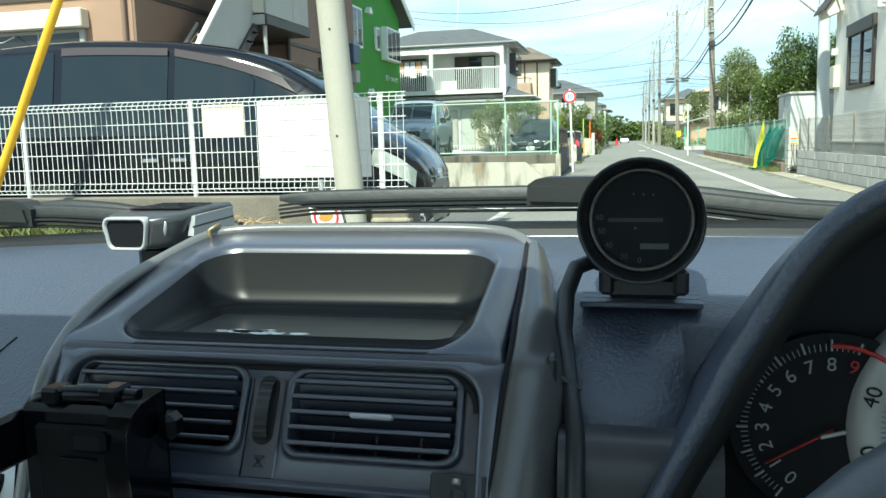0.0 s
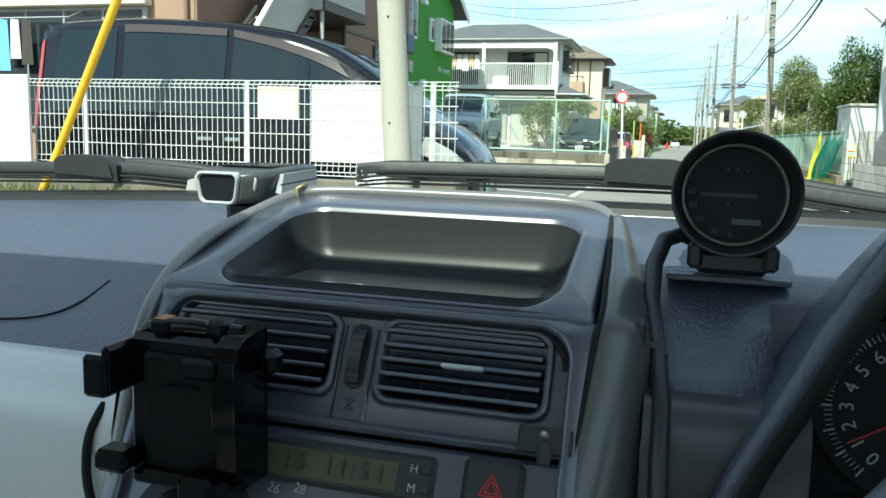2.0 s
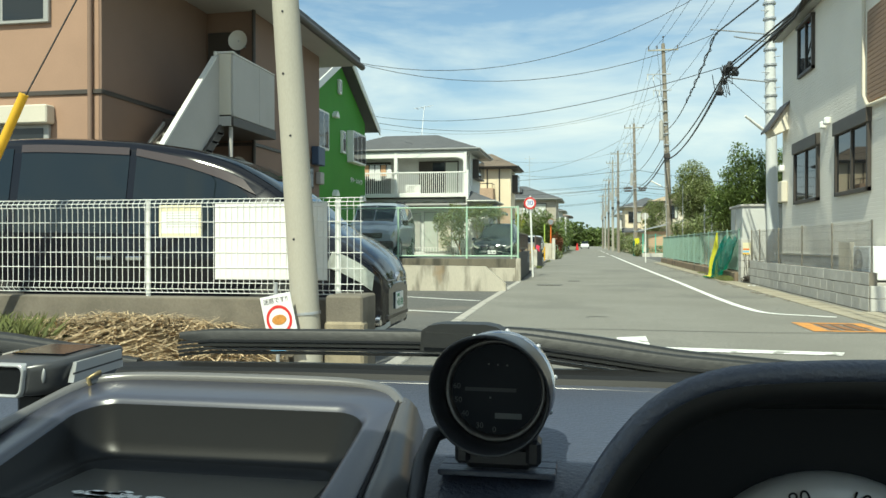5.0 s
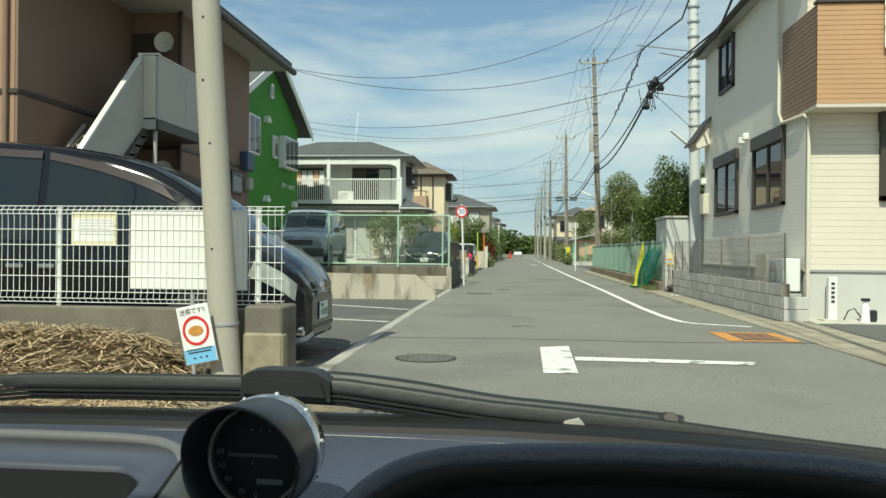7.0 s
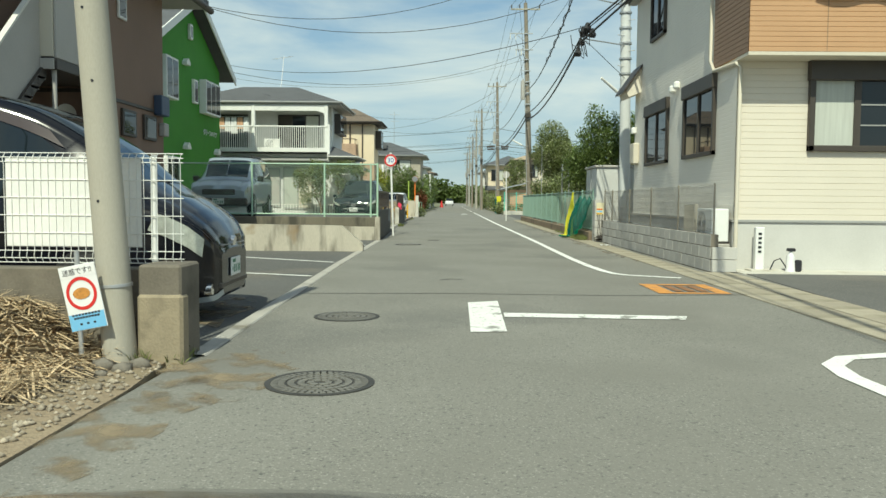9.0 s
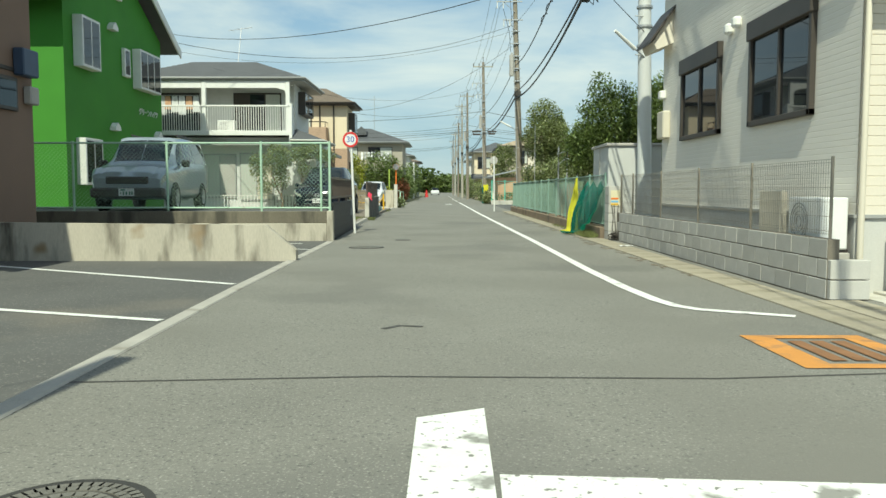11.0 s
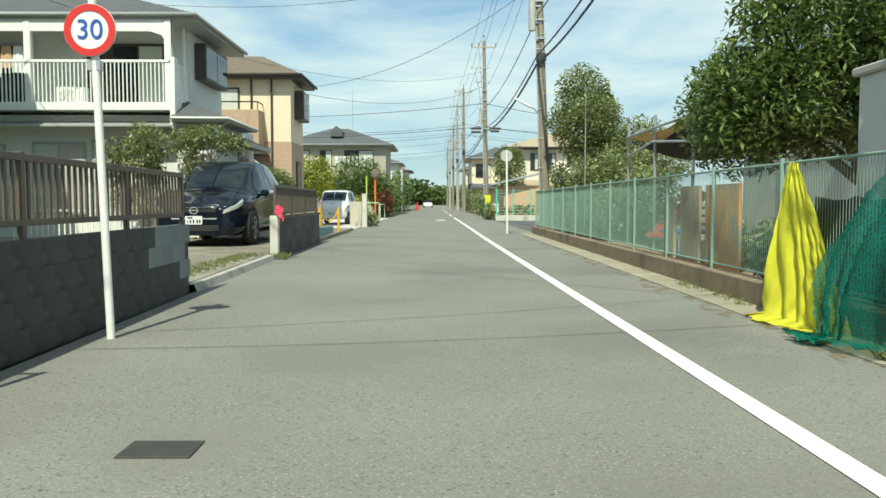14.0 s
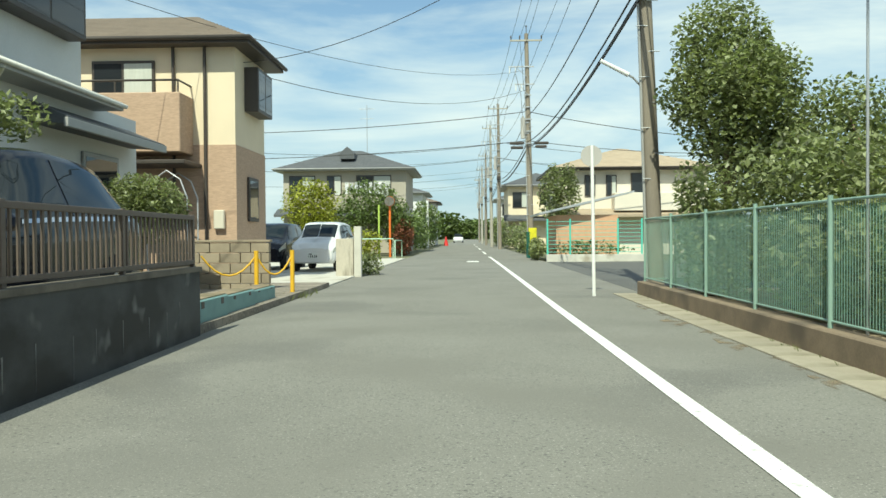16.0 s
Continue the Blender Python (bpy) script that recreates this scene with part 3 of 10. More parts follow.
manhole(-0.4, 5.47, 0.32, "round cast-iron manhole cover with a studded pattern")
manhole(-0.6, 8.13, 0.3, "round cast-iron manhole cover in the road")
manhole(-0.73, 20.22, 0.32, "round worn manhole cover in the road")
solid("valve_lid", Geo().box(-0.32, 22.3, 0, -0.02, 22.52, 0.008, 0.002), IRON, "small rectangular valve lid in the road", "valve lid")
solid("valve_lid", Geo().box(0.95, 64.5, 0, 1.45, 65.6, 0.009, 0.002), PAINT, "pale worn patch lid in the road", "valve lid")

# mossy paving strip between the kerb and the driveway
strip = thing("paving_strip", (-2.3, 31, 0.1), "weedy strip of small worn paving stones beside a kerb", "pavement", kind="structure")
ps = random.Random(77)
for i in range(30):
    for k in range(3):
        y, x = 28.45 + i * 0.162 + ps.uniform(-0.012, 0.012), -2.5 + k * 0.155 + ps.uniform(-0.01, 0.01)
        part("stone", Geo().box(x, y, 0.08, x + 0.125, y + 0.13, 0.106 + ps.uniform(0, 0.006), 0.01), FLAG if (i + k) % 3 else CONC_OLD, strip)

# straw, gravel and weeds on the plot beside the road
slab("soil_plot", [(-24, -14), (-1.5, -14), (-1.42, 5.2), (-1.5, 6.1), (-24, 6.18)], -0.05, 0.012, SOIL, "dry soil of a vacant plot", "ground")
def mound(x, y):
    return max(0.0, 0.43 * math.exp(-((x + 3.3) / 2.0) ** 2) * math.exp(-((y - 6.05) / 0.55) ** 2) * (1 - max(0.0, min(1.0, (x + 2.35) / 0.4))))


g = Geo().grid([[(-6.2 + i * 0.2, 4.6 + k * 0.18, 0.86 * mound(-6.2 + i * 0.2, 4.6 + k * 0.18) + 0.02 * math.sin(i * 1.9 + k * 2.3) * (k > 1)) for k in range(9)] for i in range(22)])
for _ in range(13000):
    x = -6.2 + 4.3 * rnd.random() ** 0.85
    y = 6.12 - 2.1 * rnd.random() ** 1.5
    if y < 4.9 and rnd.random() < 0.6:
        continue
    hgt = mound(x, y) * rnd.uniform(0.8, 1.04) + 0.02
    a, l = rnd.uniform(0, math.pi), rnd.uniform(0.08, 0.3)
    d = Vector((math.cos(a) * l, math.sin(a) * l, rnd.uniform(-0.05, 0.05)))
    p = Vector((x, y, max(hgt, 0.03 + abs(d.z))))
    w = Vector((-math.sin(a), math.cos(a), 0)) * rnd.uniform(0.003, 0.007)
    bend = Vector((0, 0, 0.012))
    g.add([p - d - w, p - d + w, p + w + bend, p - w + bend, p + d], [(0, 1, 2, 3), (3, 2, 4)])
solid("straw_heap", g, STRAW, "heap of dry cut grass along a wall foot", "dry grass", kind="stuff", at=(-3.7, 5.6, 0))
g = Geo()
for _ in range(3600):
    x, y = rnd.uniform(-5.0, -1.45), rnd.uniform(2.8, 5.9)
    r = rnd.uniform(0.008, 0.028)
    g.ball((x, y, 0.012 + r * 0.3), r, 4, (1, rnd.uniform(0.6, 1), 0.6))
solid("gravel", g, GRAVEL, "loose gravel and chips on dry soil", "gravel", kind="stuff", at=(-3, 4.5, 0.0))
g = Geo()


def tufts(g, rnd, box, count, h):
    for _ in range(count):
        p = Vector((rnd.uniform(box[0], box[2]), rnd.uniform(box[1], box[3]), box[4] if len(box) > 4 else 0.0))
        for _ in range(5):
            d = Vector((rnd.gauss(0, 0.35), rnd.gauss(0, 0.35), 1)).normalized() * h * rnd.uniform(0.5, 1.2)
            w = Vector((rnd.uniform(-1, 1), rnd.uniform(-1, 1), 0)).normalized() * h * 0.035
            g.add([p - w, p + w, p + d * 0.6 + w * 0.6, p + d + Vector((d.x, d.y, 0)) * 0.4], [(0, 1, 2), (0, 2, 3)])


tufts(g, rnd, (-7.5, 5.4, -4.6, 6.15), 420, 0.2)
tufts(g, rnd, (-5.6, 5.5, -3.7, 6.1, 0.2), 420, 0.27)
tufts(g, rnd, (-1.95, 5.9, -1.35, 6.2), 45, 0.1)
solid("weeds", g, GRASS, "green weeds along a concrete wall foot", "weeds", kind="stuff", at=(-5, 5.8, 0))
g = Geo()
tufts(g, rnd, (3.8, 23.0, 4.15, 24.2), 90, 0.16)
tufts(g, rnd, (4.0, 27, 4.12, 45), 60, 0.06)
tufts(g, rnd, (-2.0, 33.3, -1.7, 33.75), 40, 0.14)
tufts(g, rnd, (-2.5, 28.4, -2.06, 33.2, 0.1), 650, 0.06)
tufts(g, rnd, (-2.4, 44, -1.9, 46), 50, 0.12)
solid("weeds", g, GRASS, "thin weeds at the foot of fences", "weeds", kind="stuff", at=(4, 24, 0))
g = Geo()
for x, y, r in ((-1.78, 5.72, 0.075), (-1.65, 5.68, 0.06), (-1.9, 5.6, 0.05), (-1.58, 5.8, 0.065), (-1.72, 5.55, 0.04)):
    solid("loose_rock", Geo().ball((x, y, r * 0.45), r, 7, (1.2, 0.8, 0.7), 0.25, rnd), STONE, "rough grey stone beside a pole base", "stone", "stones by the pole")
DUST = mat("tan_road_dust", (0.3, 0.24, 0.16), 0.95, var=0.25, scale=2.5, fine=70, bump=0.5, depth=0.004)
dn, dl = DUST.node_tree.nodes, DUST.node_tree.links
dz, dm = dn.new("ShaderNodeTexNoise"), dn.new("ShaderNodeMapRange")
dz.inputs["Scale"].default_value, dz.inputs["Detail"].default_value = 3.2, 8.0
dm.inputs["From Min"].default_value, dm.inputs["From Max"].default_value = 0.47, 0.66
dm.inputs["To Max"].default_value = 0.75
dl.new(dn["Texture Coordinate"].outputs["Object"], dz.inputs["Vector"])
dl.new(dz.outputs["Fac"], dm.inputs["Value"])
dl.new(dm.outputs["Result"], dn["Principled BSDF"].inputs["Alpha"])


def dusty(poly):
    """A thin film of dust, ragged at its edge."""
    return solid("road_dust", Geo().prism(poly, "z", 0.005, 0.002), DUST, "thin tan dust on the asphalt edge", "dust", kind="structure")


r2 = random.Random(8)


def blot(cx, cy, rx, ry, n=34):
    pts = []
    for i in range(n):
        a = 2 * math.pi * i / n
        k = 1 + r2.uniform(-0.18, 0.18) + 0.12 * math.sin(3 * a + cx)
        pts.append((cx + rx * k * math.cos(a), cy + ry * k * math.sin(a)))
    return pts


dusty(blot(-1.05, 5.7, 0.42, 0.75))
dusty(blot(-1.2, 4.6, 0.3, 0.9))
dusty(blot(-2.0, 8.4, 0.45, 1.1))
for i in range(7):
    dusty(blot(3.85 - 0.02 * i, 15.5 + i * 1.15, 0.16 + 0.05 * (i % 3), 0.9))
for i in range(10):
    dusty(blot(3.75, 24.5 + i * 2.0, 0.18 + 0.06 * (i % 3), 1.3))
TAR = mat("tar_seam", (0.07, 0.068, 0.062), 0.8, var=0.25, scale=6.0, fine=60, bump=0.2)
mark("tar_seam", ribbon([(-1.5, 9.9), (0.3, 10.05), (2.2, 10.0), (4.2, 10.25)], 0.025, 0.003), TAR, "thin dark seam across the asphalt")
mark("tar_seam", ribbon([(0.2, 11.6), (0.32, 11.75), (0.5, 11.7)], 0.06, 0.003), TAR, "short dark patch in the asphalt")

# ---- left side: fence, apartment block, lots and houses ----
def mesh_panel(g, x0, x1, y, z0, z1, pitch=0.05, rows=(0, 0.12, 0.24, 0.36, 0.48, 0.6), r=0.0028):
    n = max(1, round((x1 - x0) / pitch))
    for i in range(n + 1):
        x = x0 + (x1 - x0) * i / n
        g.tube([(x, y + 0.02, z0), (x, y - 0.012, z0 + 0.04), (x, y, z0 + 0.08), (x, y, z1 - 0.08), (x, y - 0.014, z1 - 0.04), (x, y + 0.02, z1)], r, 4, False)
    for z in [z0, z0 + 0.03] + [z0 + 0.08 + q for q in rows] + [z1 - 0.03, z1]:
        g.rod((x0 - 0.02, y, z), (x1 + 0.02, y, z), r * 1.25, n=5)


t = thing("lot_wall", (-4, 6.26, 0), "low grey concrete wall under a mesh fence", "wall", kind="structure")
part("wall_body", Geo().box(-20, 6.2, -0.05, -1.67, 6.33, 0.6, 0.012), CONC_OLD, t)
part("end_pier", Geo().box(-1.665, 5.98, -0.05, -1.385, 6.36, 0.64, 0.015), CONC_OLD, t, "grey concrete end pier with a newer foot")
part("pier_foot", Geo().box(-1.67, 5.962, -0.05, -1.372, 6.1, 0.45, 0.02), mat("tan_rough_concrete", (0.31, 0.26, 0.18), 0.92, var=0.25, scale=4.0, fine=60, bump=0.6, depth=0.006, stain=(0.2, 0.17, 0.12), stain_at=(0.55, 0.7), stain_scale=4.0), t, "pale rough concrete pier foot")
t = thing("mesh_fence", (-4, 6.25, 0.6), "white welded mesh fence on a low concrete wall", "fence")
xs = [-1.46, -1.66, -3.25, -4.83, -6.42, -8.0, -9.6]
for x in xs[1:]:
    part("post", Geo().rod((x, 6.27, 0.6), (x, 6.27, 1.365), 0.019, n=10), WHITE, t)
for a, b in zip(xs[1:], xs):
    g = Geo()
    mesh_panel(g, a + 0.03, b - 0.01, 6.24, 0.63, 1.37)
    part("mesh_panel", g, WHITE, t)
b = thing("notice_board", (-2.2, 6.3, 0.6), "large blank white board wired to a mesh fence", "board")
part("panel", Geo().box(-2.66, 6.2435, 0.74, -1.74, 6.2475, 1.335, 0.001), WHITE, b)
part("frame", Geo().box(-2.665, 6.2478, 0.735, -1.735, 6.2505, 1.34, 0.0005), TRIM_GREY, b)
b = thing("notice_sheet", (-2.94, 6.2, 1.07), "small cream notice sheet tied to a mesh fence", "notice")
part("sheet", Geo().box(-3.14, 6.2435, 1.07, -2.78, 6.248, 1.325, 0.001), CREAM_BOARD, b)
part("paper", Geo().box(-3.12, 6.2418, 1.1, -2.8, 6.2428, 1.275, 0.0003), SIGN_WHITE, b, "white paper over the sheet")
for i in range(6):
    part("print_bar", Geo().box(-3.08, 6.2408, 1.26 - i * 0.022, -2.82 + (i % 3) * 0.02, 6.2414, 1.265 - i * 0.022), GREY_PANEL, b)
solid("white_hoarding", Geo().box(-7.2, 6.14, 0.62, -5.32, 6.17, 1.4, 0.004), WHITE_DIRTY, "weathered white board beside a mesh fence", "board")

# utility pole with its guy wire and the notice sign
t = thing("utility_pole", (-1.92, 5.96, 0), "tapered grey concrete utility pole on a verge", "utility pole", "utility poles")
part("shaft", Geo().rod((-1.772, 5.96, -0.05), (-2.155, 5.96, 5.7), 0.107, 0.088, 24), POLE_CONC, t)
for i, z in enumerate((1.05, 1.8, 2.25, 2.7)):
    part("step_hole", Geo().rod((-1.79 - 0.067 * z + 0.02 * (i % 2), 5.95, z), (-1.79 - 0.067 * z + 0.025 * (i % 2), 5.851 + 0.003 * z, z), 0.009, n=8), SIGN_BLACK, t)
part("band", Geo().rod((-1.806, 5.96, 0.5), (-1.8075, 5.96, 0.52), 0.1105, n=24), STEEL, t)
g = Geo().rod((-5.08, 5.75, -0.03), (-3.97, 5.76, 2.15), 0.034, n=12)
t = thing("guy_wire", (-5.08, 5.75, 0), "pole guy wire in a slanting yellow plastic guard", "guy wire")
part("guard", g, YELLOW, t)
part("wire", Geo().rod((-3.98, 5.76, 2.1), (-2.13, 5.95, 5.4), 0.006, n=6), WIRE, t)

t = thing("notice_sign", (-1.98, 5.8, 0), "tilted blue and white notice with a red ring", "sign")
tilt = Matrix.Translation((-1.94, 5.8, 0.45)) @ Matrix.Rotation(radians(-12), 4, "Y") @ Matrix.Rotation(radians(-8), 4, "Z")
part("board", Geo().box(-0.125, -0.004, -0.205, 0.125, 0.004, 0.205, 0.002, tilt), SIGN_WHITE, t)
part("top_band", Geo().box(-0.122, -0.0055, 0.13, 0.122, -0.0045, 0.2, 0, tilt), SIGN_WHITE, t)
part("bottom_band", Geo().box(-0.122, -0.0055, -0.202, 0.122, -0.0045, -0.1, 0, tilt), SKYBLUE, t)
g = Geo()
n = 40
g.grid([[tuple(tilt @ Vector((r * math.cos(2 * math.pi * i / n), h, 0.025 + r * math.sin(2 * math.pi * i / n)))) for i in range(n)] for r, h in ((0.104, -0.005), (0.104, -0.007), (0.084, -0.007), (0.084, -0.005))], False, True)
part("ring", g, RED, t)
g = Geo()
for cx, cz, rx, rz in ((0.0, 0.025, 0.06, 0.036),):
    g.add([tuple(tilt @ Vector((cx + rx * math.cos(a), -0.0072, cz + rz * math.sin(a)))) for a in (2 * math.pi * i / 14 for i in range(14))], [tuple(range(14))])
part("printed_shape", g, FUR, t)
letters("heading", "迷惑です!!", 0.045, tilt @ pose(0, -0.0065, 0.163, 90), SIGN_BLACK, t)
for i, (w, z) in enumerate(((0.2, -0.105), (0.18, -0.125), (0.14, -0.165))):
    for k in range(9 if i < 2 else 3):
        x = -w / 2 + w * (k + 0.5) / (9 if i < 2 else 3)
        part("print_bar", Geo().box(x - 0.008, -0.0068, z - 0.006, x + 0.008, -0.006, z + 0.006, 0, tilt), SIGN_BLACK, t)
part("stake", Geo().rod((-1.96, 5.82, -0.05), (-1.985, 5.82, 0.74), 0.016, n=8), STEEL, t)

# brown apartment block
t = thing("apartment_block", (-9, 17, 0), "two-storey brown apartment block with an outside stair", "apartment building")
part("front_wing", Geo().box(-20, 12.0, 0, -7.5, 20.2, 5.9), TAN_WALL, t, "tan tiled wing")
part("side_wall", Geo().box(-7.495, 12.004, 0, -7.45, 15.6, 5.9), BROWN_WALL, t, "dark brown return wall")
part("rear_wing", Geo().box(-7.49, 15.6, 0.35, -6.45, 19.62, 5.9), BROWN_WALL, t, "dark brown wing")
part("plinth", Geo().box(-7.49, 15.58, -0.05, -6.43, 19.64, 0.35, 0.01), PLINTH, t)
part("band_course", Geo().box(-7.49, 15.57, 3.0, -6.42, 19.65, 3.07, 0.01).box(-20, 11.97, 3.42, -7.43, 12.0, 3.5, 0.01).box(-7.45, 12.0, 3.42, -7.425, 15.57, 3.5, 0.01), TRIM_DARK, t)
part("roof", Geo().prism([(-20.5, 5.9), (-5.75, 5.75), (-5.75, 5.95), (-8.5, 6.9), (-20.5, 7.4)], "y", 11.4, 20.9), ROOF_DARK, t)
part("gutter", Geo().tube([(-5.72, 11.3, 5.78), (-5.72, 21.0, 5.72)], 0.08, 8), TRIM_DARK, t)
part("soffit", Geo().box(-7.7, 11.5, 5.72, -5.8, 20.8, 5.745), GREY_PANEL, t)
for x, y in ((-7.62, 11.95), (-6.4, 15.52)):
    part("downpipe", Geo().rod((x, y, 0.1), (x, y, 5.75), 0.04, n=8), BROWN_WALL if x < -7 else TRIM_DARK, t)
for z in (0.45, 3.2):
    part("entrance_door", Geo().box(-7.4, 15.53, z, -6.72, 15.59, z + 2.1, 0.01), TRIM_DARK, t, "dark recessed entrance door")
for y0, z in ((17.2, 2.35), (18.35, 2.35)):
    w = part("window", Geo().box(-6.45, y0, z, -6.39, y0 + 0.7, z + 0.55, 0.01), TRIM_DARK, t)
    part("pane", Geo().box(-6.392, y0 + 0.06, z + 0.06, -6.386, y0 + 0.64, z + 0.49), GLASS_DARK, w)
w = part("window", Geo().box(-6.45, 17.1, 4.7, -6.4, 17.5, 5.3, 0.01), WHITE, t)
part("pane", Geo().box(-6.402, 17.15, 4.75, -6.396, 17.45, 5.25), GLASS_DARK, w)
part("meter_box", Geo().box(-6.44, 19.0, 2.95, -6.25, 19.5, 3.4, 0.02), mat("blue_grey_box", (0.05, 0.08, 0.14), 0.5), t, "blue-grey meter box")
part("meter_box", Geo().box(-6.44, 19.3, 2.5, -6.3, 19.58, 2.8, 0.02), GREY_PANEL, t)
for x0, z0, x1, z1 in ((-11.6, 4.6, -8.35, 5.6), (-11.6, 0.9, -8.35, 2.95)):
    w = part("window", Geo().box(x0, 11.93, z0, x1, 12.0, z1, 0.01), TRIM_GREY, t)
    for k in range(4):
        a = x0 + 0.06 + k * (x1 - x0 - 0.1) / 4
        part("pane", Geo().box(a, 11.922, z0 + 0.06, a + (x1 - x0 - 0.3) / 4, 11.928, z1 - 0.06), GLASS_DARK, w)
part("shutter_box", Geo().box(-11.7, 11.78, 2.95, -8.28, 12.0, 3.25, 0.02), BEIGE_PANEL, t, "beige roller shutter box")
for z in (2.45, 4.95):
    d = part("satellite_dish", Geo().grid([[(-6.62 + r * math.cos(2 * math.pi * i / 18), 15.3 - 0.06 * (r / 0.2) ** 2, z + 0.1 + r * math.sin(2 * math.pi * i / 18)) for i in range(18)] for r in (0.2, 0.15, 0.08, 0.01)], True, True), WHITE_DIRTY, t, "pale grey round satellite dish")
    part("bracket", Geo().rod((-6.62, 15.29, z + 0.1), (-6.62, 15.6, z + 0.05), 0.018, n=6), STEEL, d)
solid("laundry_pole", Geo().rod((-12.2, 11.6, 2.74), (-9.6, 11.6, 2.74), 0.013, n=6).rod((-9.6, 11.6, 2.74), (-9.6, 11.95, 2.9), 0.01, n=5), STEEL, "thin laundry pole under a shutter box", "laundry pole")
for i, x in enumerate((-11.6, -11.25, -10.95, -10.7, -10.45)):
    c = (TRIM_DARK, CLOTH, SKYBLUE, CLOTH, TRIM_DARK)[i]
    rows = [[(x + 0.11 * (u / 2 - 1) * (0.8 + 0.06 * k), 11.6 + 0.02 * math.sin(u * 1.8 + i), 2.72 - k * (0.13 + 0.02 * (i % 3))) for u in range(5)] for k in range(6)]
    solid("laundry", Geo().grid(rows), c, "washed clothes hung before a window", "laundry", "laundry")
# outside stair of the block
s = thing("outside_stair", (-7, 14.2, 0), "grey steel outside stair with solid side panels", "stair")
NOSE = [(10.6, 0.5), (13.62, 3.1), (13.62, 3.36), (13.62, 4.38), (13.46, 4.26), (10.6, 1.42)]
part("side_panel", Geo().prism(NOSE, "x", -6.26, -6.21), GREY_PANEL, s)
part("hand_edge", Geo().prism([(10.6, 1.42), (13.46, 4.26), (13.46, 4.31), (10.6, 1.47)], "x", -6.28, -6.19), WHITE_DIRTY, s)
part("edge_strip", Geo().prism([(10.6, 0.57), (13.66, 3.2), (13.66, 3.26), (10.6, 0.63)], "x", -7.3, -7.25), GREY_PANEL, s)
for x in (-6.26, -7.3):
    part("stringer", Geo().prism([(10.6, 0.35), (13.66, 2.98), (13.66, 3.2), (10.6, 0.57)], "x", x + 0.055, x + 0.11), TRIM_DARK, s, "dark steel stringer")
part("corner_post", Geo().rod((-6.28, 13.6, 3.1), (-6.28, 13.6, 4.42), 0.035, n=10), WHITE_DIRTY, s)
part("landing_panel", Geo().box(-6.25, 13.6, 3.3, -6.0, 13.65, 4.38, 0.008), BEIGE_PANEL, s, "beige landing panel")
part("landing_panel", Geo().box(-5.995, 13.62, 3.28, -5.95, 14.75, 4.37, 0.008), GREY_PANEL, s)
part("landing_panel", Geo().box(-5.99, 14.76, 3.28, -5.95, 15.5, 4.37, 0.008), GREY_PANEL, s)
part("cap_rail", Geo().box(-6.27, 13.58, 4.385, -5.94, 13.68, 4.42, 0.008).box(-6.0, 13.68, 4.375, -5.94, 15.5, 4.405, 0.008), WHITE_DIRTY, s)
part("landing", Geo().box(-7.3, 13.6, 3.1, -5.94, 15.55, 3.27, 0.01), TRIM_DARK, s)
part("landing_lip", Geo().box(-6.25, 13.57, 3.1, -5.98, 13.598, 3.27, 0.004), GREY_PANEL, s)
for i in range(14):
    y, z = 10.7 + i * 0.208, 0.62 + i * 0.178
    part("tread", Geo().box(-7.24, y, z, -6.15, y + 0.24, z + 0.045, 0.004), GREY_PANEL, s)
    part("riser", Geo().box(-7.24, y + 0.208, z + 0.05, -6.15, y + 0.225, z + 0.17), CONC_OLD, s)
for x, y in ((-6.05, 13.72), (-7.2, 13.72)):
    part("column", Geo().rod((x, y, 0), (x, y, 3.1), 0.04, n=10), GREY_PANEL, s)
part("base_slab", Geo().box(-7.4, 9.9, -0.02, -6.1, 10.8, 0.5, 0.02), CONCRETE, s)

# green building
t = thing("green_apartments", (-12.5, 34, 0), "bright green gabled apartment house", "apartment building")
GX = -10.2
part("wall", Geo().prism([(28.9, 0), (36.9, 0), (36.9, 6.7), (32.9, 8.75), (28.9, 6.7)], "x", GX - 6, GX), GREEN_WALL, t)
for s0, s1, z0, z1 in ((32.9, 37.9, 8.95, 6.4), (32.9, 27.9, 8.95, 6.4)):
    part("roof", Geo().prism([(s0, z0), (s1, z1), (s1, z1 + 0.16), (s0, z0 + 0.18)], "x", GX - 6.4, GX + 0.45), ROOF_DARK, t)
    part("bargeboard", Geo().prism([(s0, z0 - 0.12), (s1, z1 - 0.14), (s1, z1 + 0.17), (s0, z0 + 0.19)], "x", GX + 0.45, GX + 0.5), WHITE, t)


def side_window(t, x, y0, z0, y1, z1, bars=2, frame=WHITE, proud=0.12, pane=None):
    w = part("window", Geo().box(x, y0, z0, x + proud, y1, z1, 0.012), frame, t)
    n = bars
    for k in range(n):
        a = y0 + 0.07 + k * (y1 - y0 - 0.08) / n
        part("pane", Geo().box(x + proud - 0.004, a, z0 + 0.08, x + proud + 0.004, a + (y1 - y0 - 0.08) / n - 0.07, z1 - 0.08), pane or GLASS_DARK, w)
    return w


